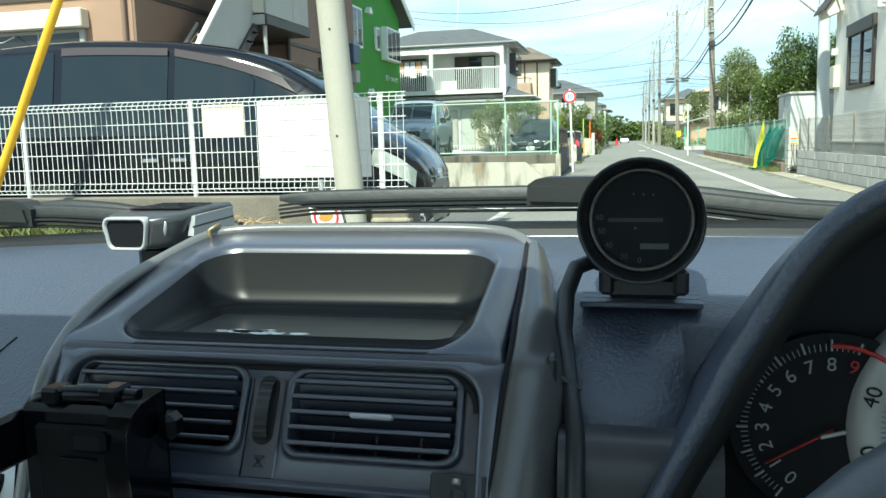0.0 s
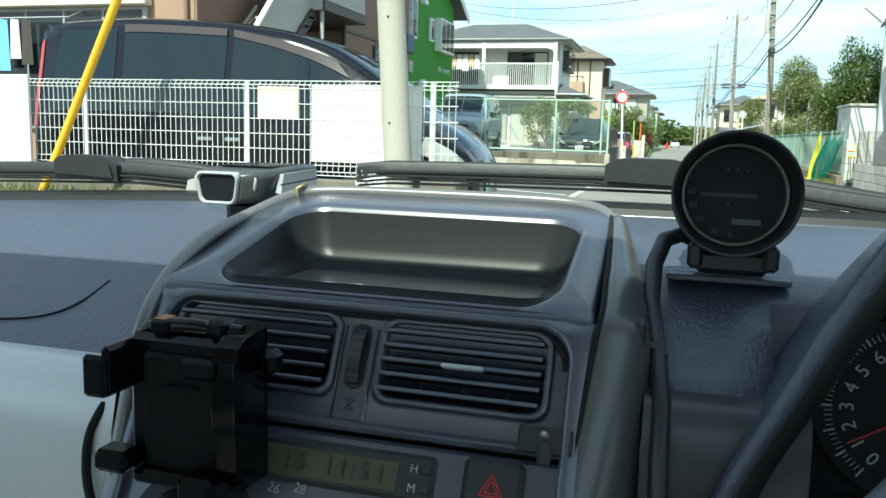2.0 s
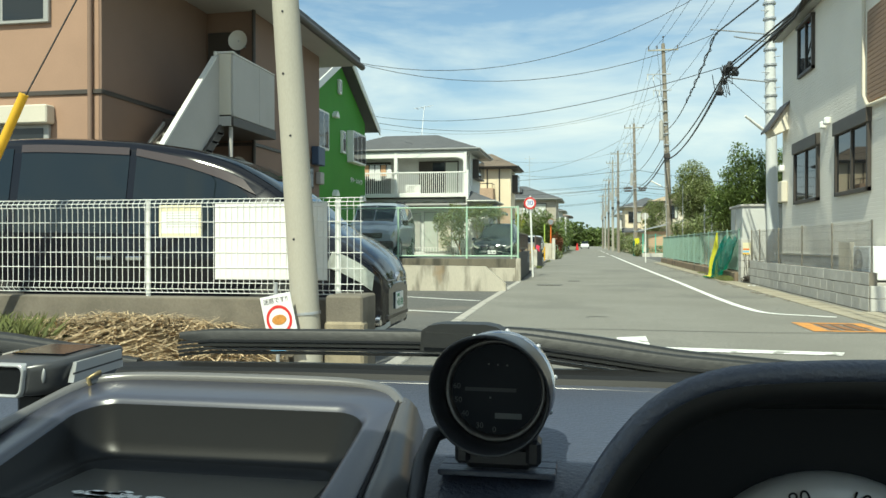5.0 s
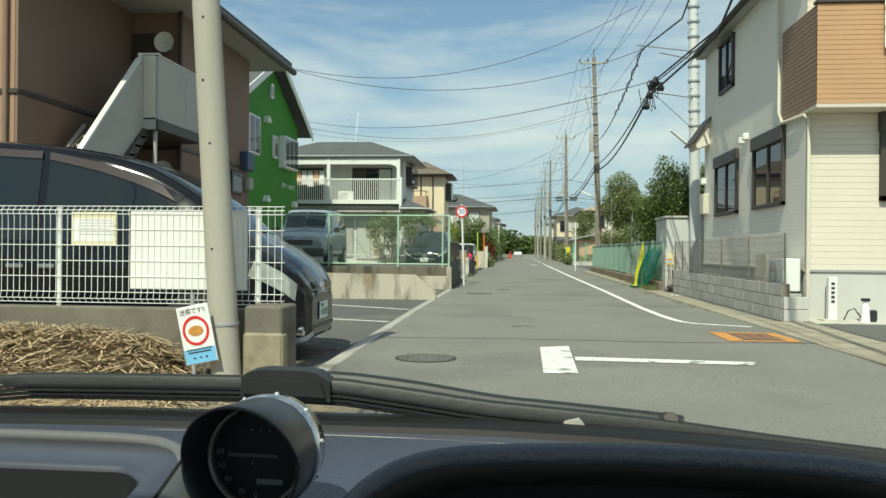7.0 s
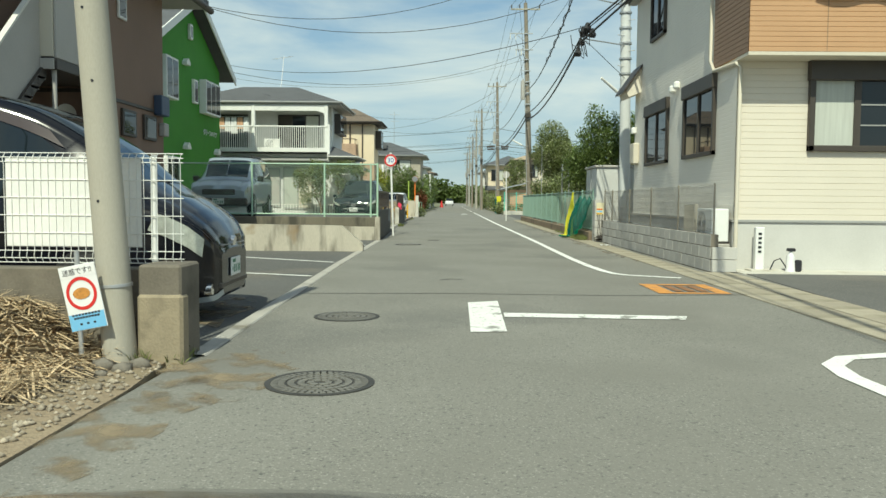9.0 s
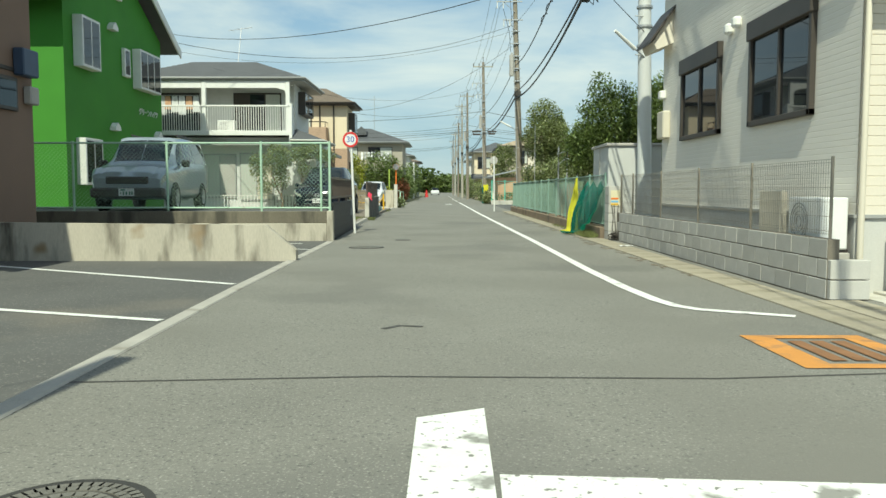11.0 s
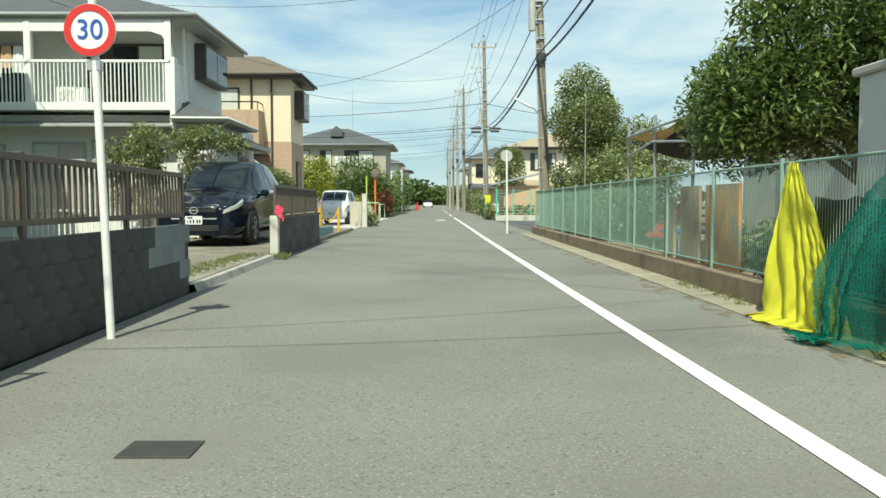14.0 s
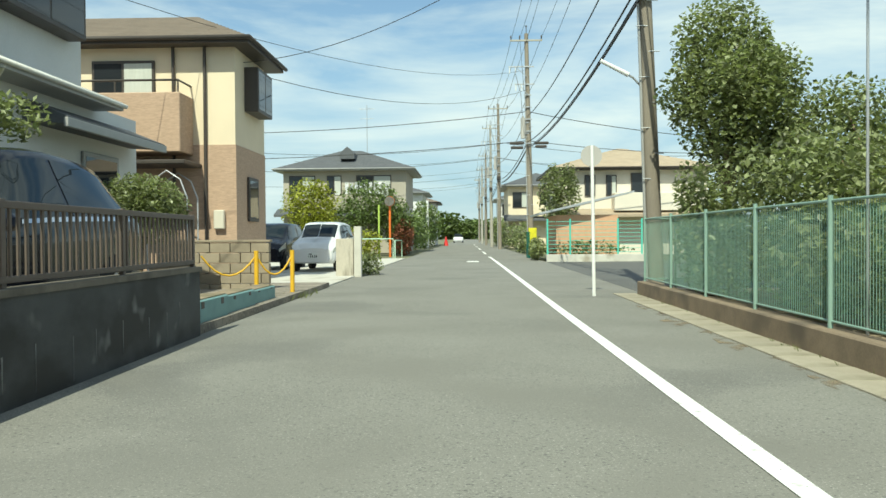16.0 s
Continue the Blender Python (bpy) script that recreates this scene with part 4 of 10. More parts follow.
side_window(t, GX, 34.05, 4.6, 36.05, 5.98, 3, proud=0.3)
side_window(t, GX, 33.1, 4.9, 33.6, 5.85, 1)
side_window(t, GX, 29.5, 4.7, 30.75, 6.2, 2, proud=0.3)
side_window(t, GX, 32.7, 7.35, 33.0, 7.95, 1)
side_window(t, GX, 29.5, 1.2, 30.7, 2.6, 2, proud=0.3)
for y, z in ((32.2, 6.25), (36.2, 3.0), (32.2, 3.0)):
    part("vent_hood", Geo().prism([(y - 0.22, z), (y + 0.22, z), (y + 0.2, z + 0.12), (y, z + 0.26), (y - 0.2, z + 0.12)], "x", GX, GX + 0.2), WHITE, t)
letters("building_name", "グリーンハイツ", 0.27, Matrix.Translation((GX + 0.02, 35.45, 3.85)) @ pose(0, 0, 0, 90, 0, 90), SIGN_WHITE, t, 0.01)

# concrete wall between the lots, with a sloped end
solid("ramp_wall", Geo().prism([(-12, -0.05), (-1.52, -0.05), (-1.52, 0.16), (-1.97, 0.53), (-12, 0.62)], "y", 17.45, 17.62), STAINED, "pale stained concrete wall with a sloping end", "wall", kind="structure")
slab("upper_lot", [(-22, 17.62), (-2.6, 17.62), (-2.6, 17.9), (-22, 18.2)], -0.05, 0.3, CONC_OLD, "concrete fill behind a low wall", "ground")

# chain-link fence and its wall
t = thing("retaining_wall", (-5, 22.27, 0), "stained two-tone concrete retaining wall", "wall", kind="structure")
part("lower_course", Geo().box(-14, 22.18, -0.05, -1.74, 22.36, 0.36, 0.01), STAINED, t, "pale stained lower course")
part("upper_course", Geo().box(-14, 22.2, 0.36, -1.74, 22.36, 0.61, 0.01), STAINED_DARK, t, "grey weathered upper course")
part("corner_pier", Geo().box(-1.735, 22.165, -0.05, -1.6, 22.38, 0.62, 0.01), STAINED, t)
t = thing("chain_link_fence", (-4, 22.28, 0.61), "pale green chain-link fence on a concrete wall", "fence")
px = [-1.68, -3.1, -5.05, -7.0, -8.95]
for x in px:
    part("post", Geo().rod((x, 22.28, 0.58), (x, 22.28, 2.06), 0.026, n=10), GREEN_STEEL, t)
part("post", Geo().rod((-1.86, 22.28, 0.58), (-1.86, 22.28, 2.0), 0.022, n=10), GREEN_STEEL, t)
for z in (0.68, 2.02):
    part("rail", Geo().rod((px[-1], 22.28, z), (px[0], 22.28, z), 0.02, n=8), GREEN_STEEL, t)
for a, b in zip(px[1:], px):
    g = Geo()
    h, w = 1.34, b - a
    for k in range(-int(h / 0.085) - 1, int(w / 0.085) + 2):
        for sgn in (1, -1):
            u0, u1 = max(0.0, k * 0.085), min(w, k * 0.085 + h)
            if u1 - u0 < 0.03:
                continue
            z0, z1 = 0.68 + (u0 - k * 0.085), 0.68 + (u1 - k * 0.085)
            xa, xb = (a + u0, a + u1) if sgn > 0 else (b - u0, b - u1)
            g.rod((xa, 22.27 + 0.006 * sgn, z0), (xb, 22.27 + 0.006 * sgn, z1), 0.0021, n=3, caps=False)
    part("chain_mesh", g, GREEN_STEEL, t)

# speed limit sign
t = thing("speed_sign", (-1.47, 25.1, 0), "round red-ringed speed limit sign on a white post", "road sign")
part("post", Geo().rod((-1.47, 25.12, -0.05), (-1.56, 25.14, 2.5), 0.03, n=12), WHITE, t)
part("plate", Geo().rod((-1.56, 25.1, 2.27), (-1.56, 25.09, 2.27), 0.19, n=36), SIGN_WHITE, t)
g = Geo()
n = 40
g.grid([[(-1.56 + r * math.cos(2 * math.pi * i / n), h, 2.27 + r * math.sin(2 * math.pi * i / n)) for i in range(n)] for r, h in ((0.187, 25.089), (0.187, 25.085), (0.137, 25.085), (0.137, 25.089))], False, True)
part("ring", g, RED, t)
letters("numerals", "30", 0.2, face_south(-1.56, 25.085, 2.268), BLUE, t, 0.002)
part("bracket", Geo().box(-1.6, 25.11, 1.98, -1.5, 25.16, 2.06, 0.005), STEEL, t)


def slat_fence(name, label, pts, z0, z1, step=0.105):
    """An aluminium slat fence between the points (x, y)."""
    t = thing(name, (pts[0][0], pts[0][1], z0), label, "fence")
    for (xa, ya), (xb, yb) in zip(pts, pts[1:]):
        d = Vector((xb - xa, yb - ya, 0))
        n = max(2, round(d.length / step))
        rot = Matrix.Rotation(math.atan2(d.y, d.x), 4, "Z")
        for z, h in ((z1 - 0.05, 0.05), (z0, 0.045)):
            part("rail", Geo().box(0, -0.022, 0, d.length, 0.022, h, 0.004, Matrix.Translation((xa, ya, z)) @ rot), BROWN_METAL, t)
        for i in range(n + 1):
            post = i % 18 == 0 or i == n
            w = 0.028 if post else 0.014
            p = Vector((xa, ya, 0)) + d * i / n
            part("fence_post" if post else "slat", Geo().box(-w, -w * 0.7, z0 - (0.12 if post else 0), w, w * 0.7, z1 + (0.01 if post else -0.03), 0.002, Matrix.Translation(p) @ rot), BROWN_METAL, t)
    return t


slat_fence("slat_fence", "brown aluminium slat fence on a dark block wall", [(-1.72, 22.55), (-1.86, 28.05)], 0.86, 1.34)
slat_fence("slat_fence", "brown aluminium slat fence beside a parked car", [(-1.98, 33.75), (-2.08, 39.4)], 0.8, 1.34)
t = thing("yard_wall", (-1.95, 36.5, 0), "dark water-stained rendered garden wall", "wall", kind="structure")
part("wall_body", Geo().prism([(-2.04, 33.7), (-1.9, 33.7), (-2.0, 39.4), (-2.14, 39.4)], "z", 0.72, -0.05), BLOCK_DARK, t)
part("coping", Geo().prism([(-2.06, 33.68), (-1.88, 33.68), (-1.98, 39.42), (-2.16, 39.42)], "z", 0.77, 0.72), CONC_OLD, t)
rb = random.Random(8)
LIME = mat("lime_streak", (0.2, 0.2, 0.195), 0.9, var=0.4, scale=9.0, fine=70, bump=0.1)
for i in range(11):
    y = 34.2 + i * 0.45 + rb.uniform(-0.12, 0.12)
    x = -1.9 - 0.1 * (y - 33.7) / 5.7
    w, top = rb.uniform(0.008, 0.02), rb.uniform(0.34, 0.44)
    part("drain_streak", Geo().prism([(y, top), (y + w, top), (y + w * 0.8, top - 0.12), (y + w * 0.55, top - rb.uniform(0.2, 0.34)), (y + w * 0.3, top - 0.1)], "x", x - 0.003, x + 0.003), LIME, t, "pale lime streak")
part("end_post", Geo().box(-2.03, 33.52, -0.02, -1.88, 33.69, 0.78, 0.01), CONC_PALE, t, "pale concrete end post")
g = Geo().grid([[(-1.87 + 0.05 * k / 3 * (1 + 0.5 * math.sin(i)) + 0.02 * math.sin(i * 1.7) + 0.012 * i, 33.49 - 0.03 * math.sin(k * 2.1 + i * 0.6), 0.97 - i * 0.045 + 0.02 * math.cos(k * 1.3)) for k in range(-3, 4)] for i in range(7)])
solid("pink_cloth", g, PINK, "bright pink cloth hung on a fence end", "cloth")

# ---- parked vehicles ----
class Shell:
    """A car body skinned over stations along its length: (x, [(half width, z), ...] from sill to roof line)."""

    def __init__(self, stations):
        self.st = stations

    def point(self, s, r, side):
        i = min(int(s), len(self.st) - 2)
        f = s - i
        j = min(int(r), len(self.st[0][1]) - 2)
        q = r - j

        def on(k):
            a, b = self.st[k][1][j], self.st[k][1][j + 1]
            return Vector((self.st[k][0], side * (a[0] + (b[0] - a[0]) * q), a[1] + (b[1] - a[1]) * q))
        n = len(self.st) - 1
        a, b, c, d = on(max(i - 1, 0)), on(i), on(i + 1), on(min(i + 2, n))
        p = b.lerp(c, f)
        y = 0.5 * (2 * b + (c - a) * f + (2 * a - 5 * b + 4 * c - d) * f * f + (3 * b - a - 3 * c + d) * f ** 3)
        return Vector((p.x, p.y + (y.y - p.y) * 0.8, p.z + (y.z - p.z) * 0.8))

    def body(self):
        g, rows = Geo(), []
        m = len(self.st[0][1])
        for s in range((len(self.st) - 1) * 5 + 1):
            ring = [self.point(s / 5, j / 2, 1) for j in range((m - 1) * 2 + 1)]
            rows.append(ring + [Vector((p.x, -p.y, p.z)) for p in reversed(ring)])
        g.grid(rows, True, True)
        k = len(rows[0])
        g.add(rows[0], [tuple(range(k - 1, -1, -1))])
        g.add(rows[-1], [tuple(range(k))])
        return g

    def patch(self, corners, side=1, off=0.006, n=6, m=5):
        """A skin piece between four (station, ring) corners, in order round."""
        a, b, c, d = [Vector((*p, 0)) for p in corners]
        rows = []
        for i in range(n + 1):
            p, q = a.lerp(b, i / n), d.lerp(c, i / n)
            row = []
            for j in range(m + 1):
                w = p.lerp(q, j / m)
                o = self.point(w.x, w.y, side)
                du, dv = self.point(min(w.x + 0.05, len(self.st) - 1.001), w.y, side) - self.point(max(w.x - 0.05, 0), w.y, side), self.point(w.x, min(w.y + 0.05, len(self.st[0][1]) - 1.001), side) - self.point(w.x, max(w.y - 0.05, 0), side)
                nn = du.cross(dv)
                nn = nn.normalized() if nn.length > 1e-9 else Vector((0, side, 0))
                if nn.y * side < 0 or (abs(nn.y) < 0.05 and nn.z < 0 and abs(nn.x) < 0.5):
                    nn = -nn
                row.append(o + nn * off)
            rows.append(row)
        return Geo().grid(rows, True)


def place(geo, m):
    geo.v = [tuple(m @ Vector(p)) for p in geo.v]
    return geo


def wheel(t, m, x, y, r, w=0.2, rim=ALLOY, spokes=5, arch=0.0):
    o = 1 if y > 0 else -1
    if arch:
        part("wheel_arch", place(Geo().rod((x, o * (arch - 0.1), r * 1.02), (x, o * (arch + 0.006), r * 1.02), r * 1.13, n=28), m), TYRE, t)
    n = 28
    prof = [(r * 0.66, -w * 0.5), (r * 0.93, -w * 0.5), (r, -w * 0.3), (r, w * 0.3), (r * 0.93, w * 0.5), (r * 0.66, w * 0.5)]
    rows = [[(x + q * math.cos(2 * math.pi * i / n), y + o * h, r + q * math.sin(2 * math.pi * i / n)) for i in range(n)] for q, h in prof]
    wh = part("wheel", place(Geo().grid(rows, True, True), m), TYRE, t)
    g = Geo()
    rows = [[(x + q * math.cos(2 * math.pi * i / n), y + o * h, r + q * math.sin(2 * math.pi * i / n)) for i in range(n)] for q, h in ((r * 0.66, w * 0.46), (r * 0.6, w * 0.46), (r * 0.57, w * 0.2), (r * 0.01, w * 0.16))]
    g.grid(rows, True, True)
    for k in range(spokes):
        a = 2 * math.pi * k / spokes
        g.box(0, -0.02, -r * 0.09, r * 0.6, 0.02, r * 0.09, 0.006, Matrix.Translation((x, y + o * w * 0.4, r)) @ Matrix.Rotation(-a, 4, "Y"))
    part("rim", place(g, m), rim, wh)


def number_plate(t, m, x, z, nose, y=0.0, green=True):
    d = 0.012 * nose
    p = part("number_plate", place(Geo().box(x, y - 0.165, z - 0.082, x + d, y + 0.165, z + 0.082, 0.004), m), PLATE_MAT, t)
    c = PLATE_GREEN if green else SIGN_BLACK
    for a, w, h, zz in ((-0.07, 0.1, 0.03, 0.05), (-0.12, 0.02, 0.04, -0.02), (-0.06, 0.03, 0.07, -0.02), (0.0, 0.03, 0.07, -0.02), (0.07, 0.03, 0.07, -0.02), (0.12, 0.03, 0.07, -0.02)):
        part("plate_bar", place(Geo().box(x + d * 1.02, y + a * nose - w / 2, z + zz - h / 2, x + d * 1.15, y + a * nose + w / 2, z + zz + h / 2), m), c, p)


def seg(w, sill, mid, belt, roof, tw, belt_w=None):
    """A cross-section: width at the body, heights, and half width of the roof."""
    bw = belt_w or w
    return [(w * 0.86, sill), (w, sill + 0.12), (w, mid), (bw, belt), (tw + (bw - tw) * 0.25, belt + (roof - belt) * 0.7), (tw, roof - 0.035), (tw * 0.8, roof), (0.0, roof + 0.012)]


def minivan(m):
    t = thing("minivan", m.translation, "dark grey-black minivan parked behind a mesh fence", "minivan")
    S = [(-2.34, seg(0.74, 0.45, 0.7, 1.0, 1.5, 0.62)), (-2.28, seg(0.82, 0.3, 0.7, 1.02, 1.96, 0.64)), (-2.05, seg(0.845, 0.24, 0.7, 1.04, 2.05, 0.66)), (-1.1, seg(0.848, 0.22, 0.7, 1.04, 2.08, 0.68)),
         (-0.1, seg(0.848, 0.22, 0.7, 1.03, 2.03, 0.67)), (0.5, seg(0.848, 0.22, 0.7, 1.02, 1.94, 0.65)), (0.95, seg(0.848, 0.22, 0.7, 1.01, 1.8, 0.61)), (1.4, seg(0.845, 0.22, 0.68, 1.0, 1.53, 0.6)),
         (1.84, seg(0.83, 0.22, 0.66, 0.97, 1.17, 0.62)), (2.05, seg(0.8, 0.2, 0.64, 0.94, 1.06, 0.62)), (2.2, seg(0.75, 0.19, 0.62, 0.88, 0.96, 0.58)), (2.3, seg(0.68, 0.19, 0.58, 0.8, 0.87, 0.52)), (2.37, seg(0.58, 0.2, 0.54, 0.7, 0.76, 0.44)), (2.41, seg(0.44, 0.24, 0.48, 0.58, 0.62, 0.32))]
    sh = Shell(S)
    part("body", place(sh.body(), m), CAR_BLACK, t)
    for side in (1, -1):
        for nm, q in (("rear_window", ((1.9, 3.12), (2.75, 3.12), (2.75, 4.7), (2.05, 4.7))), ("middle_window", ((2.85, 3.12), (4.0, 3.12), (4.0, 4.7), (2.85, 4.7))), ("front_window", ((4.12, 3.12), (7.3, 3.12), (5.6, 4.5), (4.12, 4.72)))):
            part(nm, place(sh.patch(q, side, 0.006, 8, 5), m), GLASS_CAR, t)
        part("door_visor", place(sh.patch(((2.85, 4.55), (4.0, 4.55), (4.0, 4.82), (2.85, 4.82)), side, 0.018), m), VISOR, t, "smoked window visor")
        part("door_visor", place(sh.patch(((4.12, 4.55), (6.5, 4.0), (6.2, 4.5), (4.12, 4.82)), side, 0.018), m), VISOR, t, "smoked window visor")
        part("headlamp", place(sh.patch(((8.3, 2.5), (11.0, 2.0), (11.2, 2.75), (8.6, 2.98)), side, 0.01, 12, 6), m), LENS, t, "clouded clear headlamp")
        part("tail_lamp", place(sh.patch(((0.15, 2.8), (1.2, 2.8), (1.2, 4.6), (0.3, 4.6)), side, 0.008), m), TAIL, t)
        part("fog_lamp", place(Geo().rod((2.22, side * 0.6, 0.3), (2.37, side * 0.6, 0.3), 0.05, n=14), m), CHROME, t)
        part("door_handle", place(Geo().box(-0.35, side * 0.85, 0.86, -0.18, side * 0.875, 0.9, 0.008), m), CHROME, t)
        part("door_handle", place(Geo().box(-0.05, side * 0.85, 0.86, 0.12, side * 0.875, 0.9, 0.008), m), CHROME, t)
        part("wing_mirror", place(Geo().box(1.15, side * 0.86, 1.02, 1.32, side * 1.05, 1.2, 0.04), m), CAR_BLACK, t)
        for x in (-1.4, 1.45):
            wheel(t, m, x, side * 0.78, 0.31, arch=0.848)
    for side in (1, -1):
        part("windscreen", place(sh.patch(((5.35, 5.2), (7.85, 5.2), (7.85, 6.98), (5.35, 6.98)), side, 0.006, 10, 6), m), GLASS_CAR, t)
    part("grille", place(Geo().box(2.2, -0.44, 0.6, 2.395, 0.44, 0.7, 0.03), m), TRIM_DARK, t)
    for i in range(2):
        part("grille_bar", place(Geo().box(2.38, -0.42, 0.625 + i * 0.035, 2.402, 0.42, 0.634 + i * 0.035, 0.002), m), TRIM_GREY, t)
    part("badge", place(Geo().rod((2.36, 0, 0.68), (2.41, 0, 0.67), 0.06, n=20), m), CHROME, t)
    part("lower_intake", place(Geo().box(2.2, -0.5, 0.27, 2.412, 0.5, 0.36, 0.03), m), TRIM_DARK, t)
    for side in (1, -1):
        part("lower_skirt", place(sh.patch(((9.2, 0.0), (12.9, 0.0), (12.9, 0.4), (9.2, 0.4)), side, 0.008, 10, 4), m), CAR_SILVER, t, "scuffed silver lower lip")
        part("bonnet_seam", place(sh.patch(((8.4, 3.0), (12.2, 3.0), (12.2, 3.05), (8.4, 3.05)), side, 0.003, 10, 2), m), SIGN_BLACK, t)
    number_plate(t, m, 2.416, 0.46, 1, -0.02)
    return t


def crossover(m):
    t = thing("crossover_car", m.translation, "glossy dark navy crossover car parked on a driveway", "car")
    def tall(w, sill, mid, belt, roof, tw):
        return seg(w, sill, mid * 1.02, belt * 1.04, roof * 1.06, tw)

    S = [(-2.3, tall(0.7, 0.5, 0.75, 1.0, 1.1, 0.5)), (-2.1, tall(0.88, 0.32, 0.75, 1.06, 1.3, 0.6)), (-1.5, tall(0.93, 0.26, 0.75, 1.06, 1.6, 0.62)), (-0.6, tall(0.935, 0.24, 0.72, 1.04, 1.68, 0.64)),
         (0.1, tall(0.935, 0.24, 0.7, 1.02, 1.64, 0.63)), (0.5, tall(0.935, 0.24, 0.7, 1.0, 1.48, 0.6)), (1.05, tall(0.93, 0.24, 0.7, 0.99, 1.13, 0.62)), (1.25, tall(0.925, 0.24, 0.68, 0.95, 1.04, 0.62)),
         (1.75, tall(0.905, 0.23, 0.66, 0.92, 1.01, 0.68)), (2.0, tall(0.86, 0.22, 0.62, 0.86, 0.93, 0.66)), (2.16, tall(0.78, 0.22, 0.6, 0.78, 0.83, 0.61)), (2.25, tall(0.68, 0.23, 0.58, 0.74, 0.79, 0.54)), (2.29, tall(0.54, 0.26, 0.54, 0.68, 0.72, 0.44))]
    sh = Shell(S)
    part("body", place(sh.body(), m), CAR_NAVY, t)
    for side in (1, -1):
        part("rear_window", place(sh.patch(((1.6, 3.2), (3.1, 3.1), (3.1, 4.7), (2.2, 4.5)), side), m), GLASS_CAR, t)
        part("front_window", place(sh.patch(((3.2, 3.1), (5.8, 3.1), (4.6, 4.5), (3.2, 4.7)), side), m), GLASS_CAR, t)
        part("windscreen", place(sh.patch(((4.25, 5.2), (6.1, 5.2), (6.1, 6.98), (4.25, 6.98)), side, 0.006, 10, 6), m), GLASS_CAR, t)
        part("headlamp", place(sh.patch(((8.9, 2.7), (11.8, 2.55), (11.7, 2.98), (8.8, 3.15)), side, 0.014, 14, 5), m), LENS, t, "clear swept headlamp")
        part("fog_lamp", place(Geo().rod((2.18, side * 0.6, 0.445), (2.25, side * 0.6, 0.445), 0.04, n=14), m), CHROME, t)
        part("wing_mirror", place(Geo().box(0.62, side * 0.93, 1.0, 0.78, side * 1.1, 1.14, 0.035), m), CAR_NAVY, t)
        part("window_trim", place(sh.patch(((1.6, 3.03), (5.8, 3.03), (5.8, 3.1), (1.6, 3.14)), side, 0.01), m), CHROME, t)
        for x in (-1.35, 1.38):
            wheel(t, m, x, side * 0.865, 0.36, arch=0.935)
    part("grille", place(Geo().box(2.2, -0.44, 0.66, 2.292, 0.44, 0.76, 0.02), m), SIGN_BLACK, t)
    for k in range(9):
        for zz in (0.685, 0.725):
            part("grille_mesh", place(Geo().box(2.288, -0.41 + k * 0.093, zz, 2.297, -0.345 + k * 0.093, zz + 0.012, 0.002), m), TRIM_DARK, t)
    part("grille_lip", place(Geo().box(2.276, -0.45, 0.762, 2.296, 0.45, 0.774, 0.004), m), CHROME, t, "thin chrome grille lip")
    part("lower_intake", place(Geo().box(2.2, -0.5, 0.29, 2.296, 0.5, 0.45, 0.03), m), SIGN_BLACK, t)
    for k in range(3):
        part("intake_bar", place(Geo().box(2.29, -0.48, 0.32 + k * 0.04, 2.3, 0.48, 0.328 + k * 0.04, 0.002), m), TRIM_DARK, t)
    part("bumper_bar", place(Geo().box(2.285, -0.44, 0.535, 2.3, 0.44, 0.565, 0.006), m), TRIM_GREY, t)
    g = Geo()
    n = 24
    g.grid([[(2.29 + h, r * 1.25 * math.cos(2 * math.pi * i / n), 0.71 + r * math.sin(2 * math.pi * i / n)) for i in range(n)] for r, h in ((0.07, 0), (0.07, 0.014), (0.055, 0.014), (0.055, 0))], False, True)
    g.box(2.292, -0.07, 0.705, 2.302, 0.07, 0.72, 0.003)
    part("badge", place(g, m), STEEL, t)
    for side in (1, -1):
        part("fog_surround", place(Geo().box(2.12, side * 0.6 - 0.13, 0.4, 2.235, side * 0.6 + 0.13, 0.49, 0.02), m), SIGN_BLACK, t)
    number_plate(t, m, 2.302, 0.52, 1, green=False)
    return t


